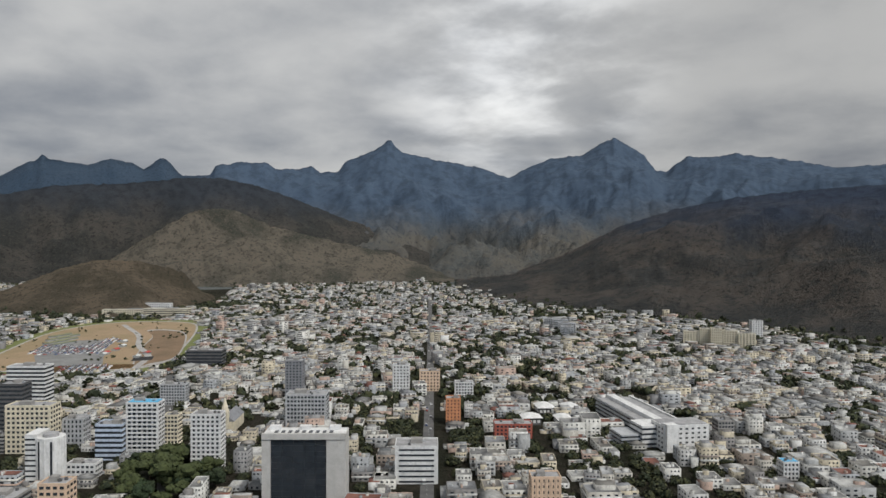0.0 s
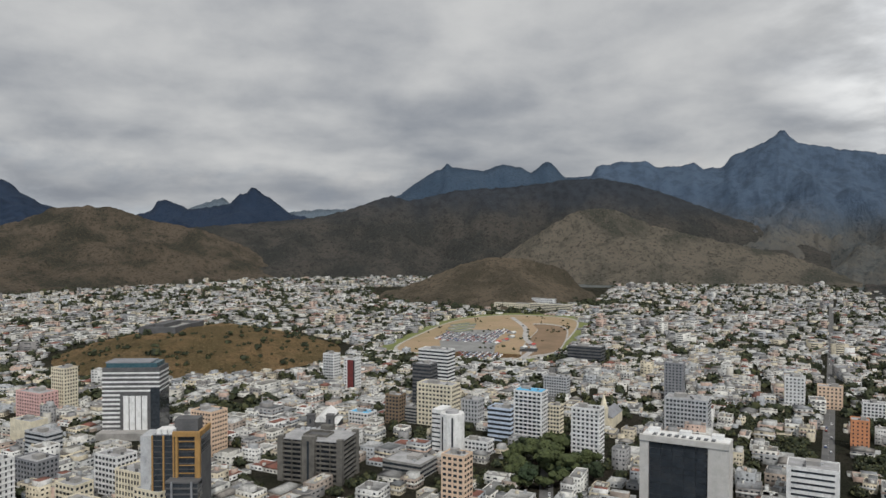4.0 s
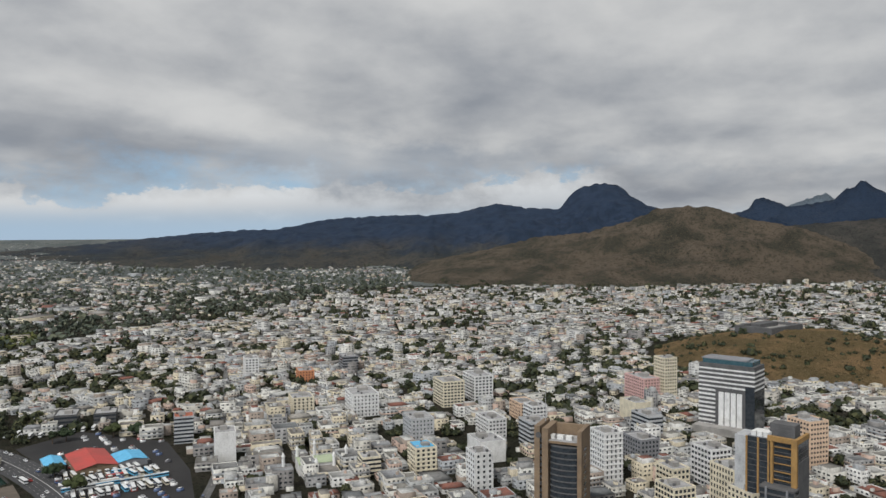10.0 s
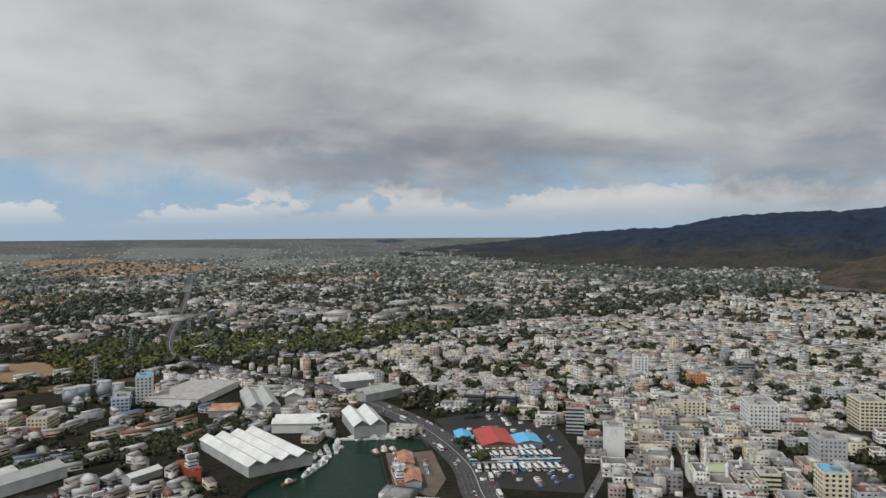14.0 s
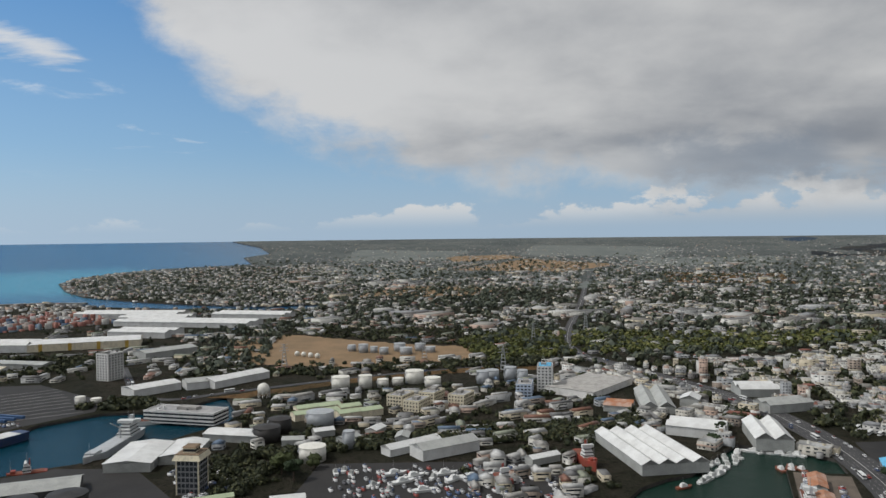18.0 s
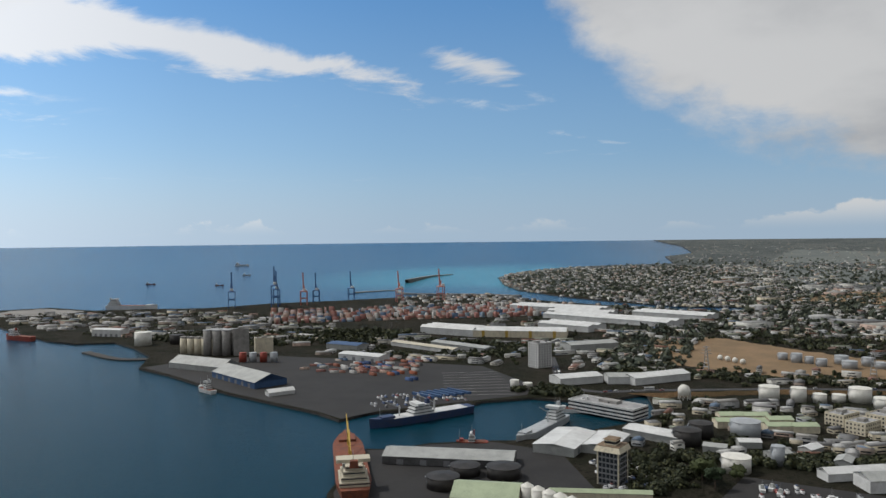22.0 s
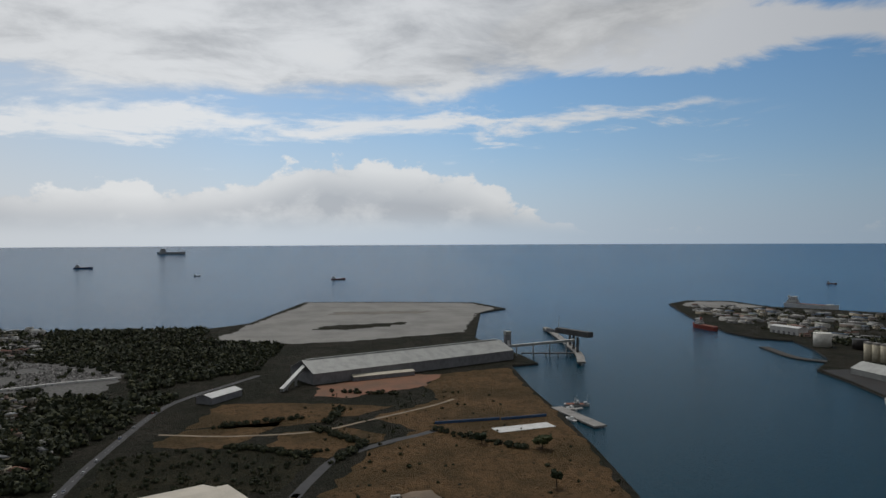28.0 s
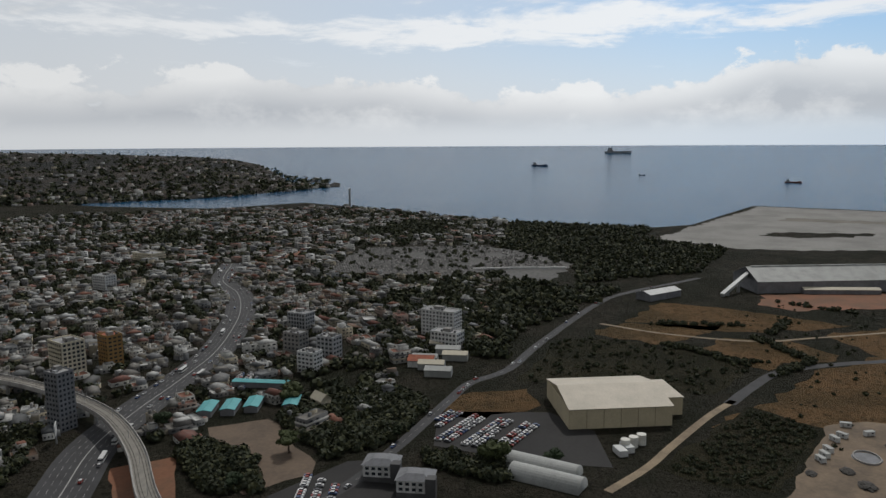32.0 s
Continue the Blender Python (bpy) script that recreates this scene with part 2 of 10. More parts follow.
WALLS = [(0.68, 0.68, 0.66), (0.60, 0.60, 0.60), (0.74, 0.73, 0.70), (0.44, 0.45, 0.46), (0.58, 0.52, 0.41), (0.66, 0.59, 0.46), (0.33, 0.33, 0.34), (0.55, 0.41, 0.35), (0.76, 0.76, 0.76), (0.40, 0.42, 0.45), (0.54, 0.52, 0.48), (0.26, 0.25, 0.25), (0.62, 0.61, 0.58), (0.36, 0.30, 0.26)]
ROOFS = [(0.36, 0.36, 0.36), (0.48, 0.48, 0.47), (0.25, 0.25, 0.25), (0.60, 0.60, 0.59), (0.31, 0.29, 0.27), (0.20, 0.21, 0.22), (0.42, 0.40, 0.37), (0.30, 0.13, 0.10), (0.55, 0.56, 0.57), (0.34, 0.35, 0.37), (0.28, 0.27, 0.25), (0.66, 0.66, 0.65)]
WALLS = [(r * 0.80, g * 0.80, b * 0.775) for r, g, b in WALLS]
ROOFS = [(r * 0.68, g * 0.68, b * 0.665) for r, g, b in ROOFS]
town_wall = mat("town_wall", None, palette=WALLS, island=1, scale=0.25, grime=0.5)
town_roof = mat("town_roof", None, palette=ROOFS, island=1, scale=0.3, grime=0.5)
glass_dark = mat("glass_dark", (0.035, 0.042, 0.05), (0.02, 0.024, 0.03), rough=0.12, bump=0.0, spec=0.5)
grass_dry = mountain_mat("grass_dry", (0.270, 0.165, 0.080), (0.150, 0.104, 0.050), (0.310, 0.178, 0.090), 0.016)
earth = mountain_mat("earth", (0.062, 0.055, 0.041), (0.032, 0.035, 0.021), (0.088, 0.074, 0.056), 0.016)
# far plain greyed and lightened: haze painted into the ground colour
plain_haze = mountain_mat("plain_haze", (0.165, 0.180, 0.172), (0.110, 0.128, 0.128), (0.215, 0.205, 0.185), 0.005)
asphalt = mat("asphalt", (0.055, 0.055, 0.058), (0.04, 0.04, 0.042), scale=0.08, fine=1.5)
street_grey = mat("street_grey", (0.115, 0.113, 0.110), (0.075, 0.075, 0.075), scale=0.1, fine=1.5)
concrete = mat("concrete", (0.38, 0.37, 0.35), (0.26, 0.25, 0.24), scale=0.15, fine=2.0)
rock = mat("rock", (0.06, 0.055, 0.05), (0.035, 0.033, 0.03), scale=0.3, fine=2.0, bump=0.8)
white_paint = mat("white_paint", (0.78, 0.78, 0.76), (0.66, 0.66, 0.64), scale=0.12, fine=2.0)
leaf = mat("leaf", (0.028, 0.040, 0.018), (0.016, 0.024, 0.011), scale=0.5, fine=3.0, bump=0.6)
# leaves of far trees, lightened and greyed as painted haze
leaf_haze = mat("leaf_haze", None, palette=[(0.086, 0.102, 0.072), (0.062, 0.078, 0.060), (0.112, 0.122, 0.082), (0.076, 0.090, 0.070)], island=1, scale=0.3, fine=1.0, bump=0.6)
leaf_bright = mat("leaf_bright", None, palette=[(0.105, 0.118, 0.034), (0.070, 0.086, 0.028), (0.150, 0.150, 0.048), (0.060, 0.072, 0.028)], island=1, scale=0.3, fine=1.0, bump=0.6)
leaf_far = mat("leaf_far", None, palette=[(0.046, 0.054, 0.026), (0.028, 0.037, 0.020), (0.066, 0.070, 0.030), (0.036, 0.042, 0.024)], island=1, scale=0.3, fine=1.0, bump=0.6)


def sea_material():
    m = bpy.data.materials.new("sea_water")
    m.use_nodes = True
    g = Graph(m.node_tree)
    pos = g.add("ShaderNodeTexCoord").outputs["Object"]
    n = g.noise(pos, 0.0016, 5.0, 0.5, 0.6)
    deep = g.mix(g.ramp(n, 0.35, 0.65), rgb((0.006, 0.052, 0.120)), rgb((0.009, 0.066, 0.140)))
    # pale shallows over the reef north of the harbour
    away = g.add("ShaderNodeVectorMath", {0: pos, 1: (-1100, 2600, 0)}, operation="DISTANCE").outputs["Value"]
    shoal = g.math("MULTIPLY", g.ramp(g.math("ADD", away, g.math("MULTIPLY", n, 900)), 1250, 700), 0.8)
    c = g.mix(shoal, deep, rgb((0.05, 0.24, 0.32)))
    near = g.add("ShaderNodeVectorMath", {0: pos, 1: (-420, 620, 0)}, operation="DISTANCE").outputs["Value"]
    c = g.mix(g.math("MULTIPLY", g.ramp(near, 1450, 300), 0.95), c, rgb((0.002, 0.028, 0.044)))
    basin = g.add("ShaderNodeVectorMath", {0: pos, 1: (230, 470, 0)}, operation="DISTANCE").outputs["Value"]
    c = g.mix(g.ramp(basin, 330, 200), c, rgb((0.008, 0.024, 0.018)))
    w1 = g.noise(pos, 0.09, 8.0, 0.70)
    b = g.add("ShaderNodeBump", {"Height": w1, "Strength": 0.55, "Distance": 1.8})
    sh = g.add("ShaderNodeBsdfPrincipled", {"Base Color": c, "Roughness": 0.14, "IOR": 1.11, "Specular IOR Level": 0.5, "Normal": b.outputs[0]})
    g.add("ShaderNodeOutputMaterial", {0: sh.outputs[0]})
    return m


sea_water = sea_material()

# ---- mesh helpers ----


def mesh_of(name, verts, faces, mats, mat_ids=None, smooth=False):
    me = bpy.data.meshes.new(name)
    me.from_pydata(verts, [], faces)
    for m in mats:
        me.materials.append(m)
    if mat_ids is not None:
        me.polygons.foreach_set("material_index", np.asarray(mat_ids, np.int32))
    if smooth:
        me.polygons.foreach_set("use_smooth", np.ones(len(me.polygons), bool))
    me.update()
    return me


def part(name, bm, material, parent=None, label=""):
    me = bpy.data.meshes.new(name)
    bm.to_mesh(me)
    bm.free()
    for m in material if isinstance(material, (list, tuple)) else [material]:
        me.materials.append(m)
    ob = new(name, me)
    ob.parent = parent
    return tagged(ob, label)


def empty(name, m=None):
    ob = new(name)
    ob.empty_display_size = 1.0
    if m is not None:
        ob.matrix_basis = m
    return ob


def add_box(bm, x, y, z, w, d, h, yaw=0.0, bevel=0.0, taper=1.0):
    """A box centred on x, y with its foot at z."""
    r = bmesh.ops.create_cube(bm, size=1.0)
    vs = r["verts"]
    for v in vs:
        k = taper if v.co.z > 0 else 1.0
        v.co = Vector((v.co.x * w * k, v.co.y * d * k, (v.co.z + 0.5) * h))
    if bevel:
        bmesh.ops.bevel(bm, geom=[e for e in bm.edges if e.verts[0] in vs], offset=bevel, segments=1, affect="EDGES")
        vs = [v for v in bm.verts if v.tag is False]
    c, s = math.cos(yaw), math.sin(yaw)
    for v in vs:
        v.co = Vector((x + v.co.x * c - v.co.y * s, y + v.co.x * s + v.co.y * c, z + v.co.z))
        v.tag = True
    return vs


def box(x, y, z, w, d, h, yaw=0.0, bevel=0.0, taper=1.0):
    bm = bmesh.new()
    add_box(bm, x, y, z, w, d, h, yaw, bevel, taper)
    return bm


def inside(px, py, poly):
    """Which of the points lie in the polygon."""
    px, py = np.asarray(px, float), np.asarray(py, float)
    res = np.zeros(px.shape, bool)
    n = len(poly)
    for i in range(n):
        (x1, y1), (x2, y2) = poly[i], poly[(i + 1) % n]
        if y1 == y2:
            continue
        cross = ((y1 > py) != (y2 > py)) & (px < (x2 - x1) * (py - y1) / (y2 - y1) + x1)
        res ^= cross
    return res


# ---- lie of the land ----
R_FLAT, R_EDGE = 1700.0, 4850.0
RISE = (170.0 - math.tan(radians(0.38)) * R_EDGE) / (R_EDGE - R_FLAT) ** 2


def swell(x, y):
    """Beyond the bay the ground and the sea climb gently to the horizon."""
    return np.maximum(np.hypot(x, y) - R_FLAT, 0.0) ** 2 * RISE


HARBOUR = [(-1632, -1834), (-1607, -1443), (-1648, -1144), (-1863, -1001), (-1771, -790), (-1665, -597), (-1537, -350), (-1510, -52), (-1573, 14), (-2050, 165), (-1990, 400), (-1905, 598), (-1727, 621), (-1652, 532), (-1231, 386), (-1030, 392), (-950, 388), (-943, 347), (-795, 316), (-665, 296), (-540, 272), (-440, 250), (-340, 215), (-250, 235), (-235, 330), (-288, 405), (-325, 505), (-300, 516), (-283, 542), (-240, 570), (-227, 576), (-176, 611), (-172, 640), (-138, 690), (-135, 722), (-150, 770)]
PORT = [(-162, 807), (-183, 772), (-229, 741), (-266, 740), (-307, 702), (-311, 681), (-387, 613), (-396, 578), (-433, 594), (-579, 630), (-722, 685), (-801, 708), (-865, 785), (-951, 835), (-1040, 872), (-1089, 836), (-1168, 841), (-1233, 864), (-1421, 931), (-1709, 1057), (-1775, 1150), (-1720, 1250), (-1560, 1245), (-1450, 1330), (-1336, 1398), (-1269, 1552), (-1147, 1683), (-1048, 1813), (-941, 1953), (-838, 1985), (-690, 1885), (-500, 1812), (-300, 1742), (-180, 1740), (-100, 1790), (-150, 1850), (-282, 1822), (-440, 1890), (-602, 1985), (-720, 2080)]
NORTH = [(-813, 2155), (-930, 2330), (-1059, 2595), (-1075, 2800), (-1004, 3050), (-880, 3220), (-700, 3330), (-560, 3420), (-661, 3781), (-560, 4000), (-680, 4400), (-900, 4760)]
RING = [(R_EDGE * math.sin(radians(a)), R_EDGE * math.cos(radians(a))) for a in range(-10, 220, 5)]
LAND = HARBOUR + PORT + NORTH + RING
BASIN = [(140, 440), (170, 478), (193, 493), (214, 501), (261, 550), (278, 566), (311, 551), (332, 520), (320, 488), (298, 492), (283, 502), (247, 425), (228, 385), (130, 395)]


def land_mesh():
    pts = [Vector(p) for p in LAND]
    edges = [(i, (i + 1) % len(LAND)) for i in range(len(LAND))]
    k = len(pts)
    pts += [Vector(p) for p in BASIN]
    edges += [(k + i, k + (i + 1) % len(BASIN)) for i in range(len(BASIN))]
    for r in [0, 60, 120, 200, 300, 420, 560, 720, 900, 1100, 1300, 1500, 1700, 1850, 2000, 2150, 2300, 2500, 2700, 2900, 3100, 3400, 3700, 4000, 4300, 4600]:
        for a in range(0, 360, 4):
            pts.append(Vector((r * math.sin(radians(a + r * 0.003)) + 0.01 * a, r * math.cos(radians(a + r * 0.003)))))
    from mathutils import geometry
    co, _, faces, _, _, _ = geometry.delaunay_2d_cdt(pts, edges, [], 0, 0.01)
    xy = np.array([tuple(c) for c in co])
    tri = np.array([tuple(f) for f in faces])
    mid = xy[tri].mean(1)
    ok = inside(mid[:, 0], mid[:, 1], LAND) & ~inside(mid[:, 0], mid[:, 1], BASIN)
    tri = tri[ok]
    z = 2.5 + swell(xy[:, 0], xy[:, 1])
    verts = [(x, y, h) for (x, y), h in zip(xy, z)]
    faces = [tuple(int(i) for i in t) for t in tri]
    # quay walls and banks along every open edge
    seen = {}
    for f in faces:
        for a, b in ((f[0], f[1]), (f[1], f[2]), (f[2], f[0])):
            seen[(a, b)] = 1
    low = {}
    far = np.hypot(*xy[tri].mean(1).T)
    # faces far out get the ground colour that has haze painted in
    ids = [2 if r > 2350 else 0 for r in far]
    for a, b in list(seen):
        if (b, a) not in seen:
            for v in (a, b):
                if v not in low:
                    low[v] = len(verts)
                    verts.append((verts[v][0], verts[v][1], verts[v][2] - 6.0))
            faces.append((b, a, low[a], low[b]))
            ids.append(1)
    return mesh_of("ground", verts, faces, [earth, rock, plain_haze], ids)


ground = tagged(new("ground", land_mesh()), "dark earth ground of the port city with stone banks", "ground", kind="structure")


def sea_mesh():
    verts, faces = [(0, 0, 0)], []
    rings = [300, 800, 1500] + list(range(1700, 4860, 150)) + [4858]
    for r in rings:
        for a in range(0, 360, 3):
            verts.append((r * math.sin(radians(a)), r * math.cos(radians(a)), float(swell(r, 0))))
    n = 120
    for i in range(n):
        faces.append((0, 1 + (i + 1) % n, 1 + i))
        for k in range(len(rings) - 1):
            a, b = 1 + k * n + i, 1 + k * n + (i + 1) % n
            faces.append((a, b, b + n, a + n))
    return mesh_of("water", verts, faces, [sea_water], smooth=True)


water = tagged(new("water", sea_mesh()), "deep blue sea and harbour water with faint ripples", "sea", kind="structure")

# ---- hills and mountains ----


def range_mesh(name, ridge, r_ridge, foot, materials, rough=1.0, step=0.16, rows=26, seed=0, back=1.25, power=1.15, wander=0.0):
    """A mountain side: ridge and foot are (heading, height angle) and (heading, distance) outlines; gullies and spurs run down it."""
    az = np.arange(ridge[0][0], ridge[-1][0] + 1e-6, step)
    ra, re = zip(*ridge)
    fa, fr = zip(*foot)
    el = np.interp(az, ra, re)
    rf = np.interp(az, fa, fr)
    wide = max(3, int(1.8 / step))
    calm = np.convolve(np.pad(el, wide, mode="edge"), np.ones(2 * wide + 1) / (2 * wide + 1), "valid")
    verts, faces = [], []
    n_back = 6
    for i, a in enumerate(az):
        s, c = math.sin(radians(a)), math.cos(radians(a))
        rr = r_ridge + wander * noise.noise(Vector((a * 0.15, seed, 0.5)))
        zr = 170 + math.tan(radians(el[i] + rough * 0.10 * noise.fractal(Vector((a * 1.7, seed, 7)), 0.6, 2.1, 4))) * rr
        zf = 1.0 + float(swell(rf[i], 0))
        zs = 170 + math.tan(radians(calm[i])) * rr
        span = max(zs - zf, 3.0)
        for k in range(rows + n_back):
            if k < rows:
                u = k / (rows - 1)
                r = rf[i] + (rr - rf[i]) * u
                base = max(zf, 1.0 + float(swell(r, 0)) * 0.9)
                z = zf + span * u ** power + (zr - zf - span) * u ** 9
                px, py = r * s, r * c
                rel = noise.fractal(Vector((px * 0.0028, py * 0.0028, seed)), 0.9, 2.1, 6) * 0.22
                rel -= abs(noise.noise(Vector((px * 0.0045, py * 0.0045, seed + 3)))) * 0.26 - 0.05
                rel += noise.fractal(Vector((px * 0.016, py * 0.016, seed)), 0.8, 2.1, 3) * 0.035
                z += span * rough * rel * math.sin(math.pi * min(u * 1.02, 1.0)) ** 0.7
                # nothing on the slope stands above the line of sight to its crest
                z = min(z, 170 + (zr - 170) * r / rr - 8.0 * (1 - u))
            else:
                u = (k - rows + 1) / n_back
                r = rr + u * 260 * back
                z = zr - max(zr - zf, 3.0) * u * 1.05
            verts.append((r * s, r * c, z))
    m = rows + n_back
    for i in range(len(az) - 1):
        for k in range(m - 1):
            a = i * m + k
            faces.append((a, a + 1, a + m + 1, a + m))
    me = mesh_of(name, verts, faces, materials, smooth=True)
    return me


brown_hill = mountain_mat("brown_hill", (0.138, 0.112, 0.084), (0.056, 0.055, 0.042), (0.185, 0.128, 0.088), 0.0075)
# grass paled beyond the other hills: sunlit haze put into the colour
spur_grass_lit = mountain_mat("spur_grass_lit", (0.175, 0.152, 0.122), (0.078, 0.078, 0.064), (0.200, 0.166, 0.128), 0.0065)
knoll_grass = mountain_mat("knoll_grass", (0.180, 0.145, 0.106), (0.090, 0.080, 0.058), (0.220, 0.160, 0.112), 0.009)
# bluish last colours of this ridge and slope are haze painted on upper parts
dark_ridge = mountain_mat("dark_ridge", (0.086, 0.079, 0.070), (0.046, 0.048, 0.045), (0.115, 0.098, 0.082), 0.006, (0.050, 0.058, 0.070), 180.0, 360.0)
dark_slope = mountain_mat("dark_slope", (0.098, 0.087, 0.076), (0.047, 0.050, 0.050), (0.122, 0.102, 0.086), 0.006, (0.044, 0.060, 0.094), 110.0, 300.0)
# distance haze is painted into the blue and pale tones of the next five
rock_haze_blue = mountain_mat("rock_haze_blue", (0.030, 0.048, 0.084), (0.024, 0.040, 0.072), (0.046, 0.062, 0.088))
long_rock_haze = mountain_mat("long_rock_haze", (0.070, 0.066, 0.058), (0.034, 0.042, 0.046), (0.120, 0.092, 0.062), 0.004, (0.029, 0.046, 0.080), 60.0, 170.0)
haze_blue = mountain_mat("haze_blue", (0.064, 0.096, 0.140), (0.052, 0.082, 0.124), (0.074, 0.104, 0.145))
thumb_rock_haze = mountain_mat("thumb_rock_haze", (0.135, 0.126, 0.110), (0.090, 0.098, 0.098), (0.155, 0.135, 0.112), 0.004, (0.082, 0.118, 0.172), 120.0, 330.0)
haze_pale = mountain_mat("haze_pale", (0.16, 0.20, 0.24), (0.14, 0.18, 0.22), (0.18, 0.21, 0.25))


def hill(name, label, *args, **kw):
    return tagged(new(name, range_mesh(name, *args, **kw)), label, "mountain", kind="structure")


# far summits, paled in colour to stand in for haze
hill("backdrop_summits", "far mountain summits painted pale with haze", [(86, 0.9), (88.3, 1.9), (90.4, 2.6), (90.9, 2.2), (93, 1.5), (95.5, 1.6), (96.8, 1.75), (99, 1.8), (102, 1.2)], 4720, [(86, 4300), (102, 4300)], [haze_pale], rows=8, back=0.3)
# twin summits, their blue a painted haze
hill("mountain_twin", "twin-peaked mountain painted dark blue with haze", [(82, 0.6), (84.6, 1.28), (85.5, 1.6), (85.9, 2.3), (86.4, 2.4), (87.4, 2.0), (88.2, 1.72), (89.6, 1.9), (90.8, 2.15), (91.6, 2.85), (92.1, 2.95), (92.4, 3.34), (92.7, 3.28), (93.2, 2.95), (94.3, 2.15), (95.3, 1.4), (98, 0.9)], 4500, [(82, 3600), (98, 3600)], [rock_haze_blue], rows=12, back=0.6)
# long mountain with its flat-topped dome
hill("mountain_long", "long ridge with a flat-topped dome painted dark blue with haze", [(31, -1.05), (34, -0.98), (37.5, -0.75), (40.6, -0.44), (45, 0.02), (48.7, 0.29), (50.8, 0.3), (54.6, 1.06), (57, 1.2), (59, 1.37), (62.4, 1.36), (64.5, 1.52), (66.2, 1.95), (67.5, 2.2), (68.6, 2.08), (70, 1.85), (72.2, 1.76), (72.9, 2.7), (73.6, 3.3), (74.8, 3.62), (76.3, 3.55), (76.9, 3.2), (77.6, 2.55), (79, 1.8), (82, 1.0), (86, 0.5)], 4300, [(31, 3500), (50, 3000), (86, 2900)], [long_rock_haze], rows=30)
# needle range, its haze put into the colour
hill("mountain_needle", "hazy blue range with a needle-topped peak", [(100, 1.8), (103.4, 2.9), (104.6, 3.8), (105.5, 4.4), (106.2, 4.78), (106.5, 4.82), (106.75, 5.05), (107.0, 5.32), (107.3, 5.05), (107.8, 4.95), (109.8, 4.72), (110.6, 5.05), (111.2, 5.2), (112.6, 4.95), (113.3, 4.52), (113.9, 4.98), (114.4, 5.38), (114.7, 5.36), (115.3, 4.8), (115.9, 4.15), (117.9, 4.25), (121, 4.0)], 4300, [(100, 3000), (121, 3000)], [haze_blue], rows=20, step=0.12, rough=0.7)
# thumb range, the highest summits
hill("mountain_thumb", "tall range with a thumb-shaped summit painted blue-grey with haze", [(114, 3.2), (117.8, 4.3), (118.2, 5.0), (120, 5.27), (122, 5.25), (122.4, 4.83), (124, 4.85), (125.1, 5.13), (125.7, 4.6), (127.1, 4.75), (127.5, 5.4), (129.4, 6.2), (130.3, 6.7), (130.7, 7.08), (131.0, 7.1), (131.4, 6.66), (131.9, 6.2), (134.9, 5.58), (137.9, 5.08), (139.9, 4.31), (141.2, 5.0), (143.1, 5.75), (145.4, 5.96), (146.8, 6.8), (147.7, 7.2), (148.6, 6.7), (149.9, 5.87), (150.7, 4.75), (151.5, 4.69), (152.9, 5.72), (154.5, 5.6), (156.1, 5.81), (159.7, 5.25), (162.5, 4.61), (165.4, 4.7), (170, 4.2)], 3900, [(114, 2500), (133, 2650), (140, 2300), (150, 2000), (170, 1700)], [thumb_rock_haze], rows=50, step=0.13, power=1.7)
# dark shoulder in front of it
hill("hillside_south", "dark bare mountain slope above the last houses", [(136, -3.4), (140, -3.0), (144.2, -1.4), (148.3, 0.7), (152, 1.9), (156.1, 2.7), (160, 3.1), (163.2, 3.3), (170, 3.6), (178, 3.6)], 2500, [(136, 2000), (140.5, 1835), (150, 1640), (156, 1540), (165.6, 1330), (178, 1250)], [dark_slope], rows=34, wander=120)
# ridge of brown hills east of the town
hill("hillside_east", "brown scrub-covered ridge", [(58.6, -4.3), (60, -3.3), (62, -2.2), (66.8, -1.25), (70.4, -0.35), (74.2, 0.0), (77.4, 0.84), (79.4, 1.75), (81.5, 1.85), (83.2, 1.75), (85.3, 0.95), (88.7, 0.3), (91, -0.6), (94, -1.9)], 2880, [(58.6, 2160), (66.8, 2270), (76.2, 2250), (86.5, 2420), (94, 2560)], [brown_hill], rows=44, power=1.3, step=0.15)
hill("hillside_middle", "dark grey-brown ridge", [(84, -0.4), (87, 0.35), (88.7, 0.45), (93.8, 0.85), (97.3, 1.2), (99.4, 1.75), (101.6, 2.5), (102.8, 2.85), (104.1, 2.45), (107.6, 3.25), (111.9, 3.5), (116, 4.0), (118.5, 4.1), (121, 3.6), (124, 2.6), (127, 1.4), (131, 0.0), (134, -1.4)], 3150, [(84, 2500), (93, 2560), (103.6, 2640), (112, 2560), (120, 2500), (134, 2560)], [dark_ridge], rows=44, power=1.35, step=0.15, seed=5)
hill("spur_east", "brown grassy spur below the high range", [(108.5, -3.4), (110.2, -2.4), (112.8, -0.7), (114.8, 0.6), (116.6, 1.6), (118, 1.85), (119.2, 1.85), (122.2, 0.6), (127.2, -0.65), (131.2, -1.45), (133.5, -2.3), (136, -3.3)], 2680, [(108.5, 2350), (119.7, 2380), (132, 2480), (136, 2480)], [spur_grass_lit], rows=36)
hill("knoll_east", "low brown knoll behind the racecourse", [(101.5, -5.0), (102.6, -4.5), (105.9, -3.25), (108, -2.4), (110.2, -1.8), (112.8, -1.9), (115.8, -2.65), (117.1, -4.1), (118.2, -4.9)], 1950, [(101.5, 1900), (106, 1740), (111.3, 1640), (115, 1720), (118.2, 1900)], [knoll_grass], rows=30)
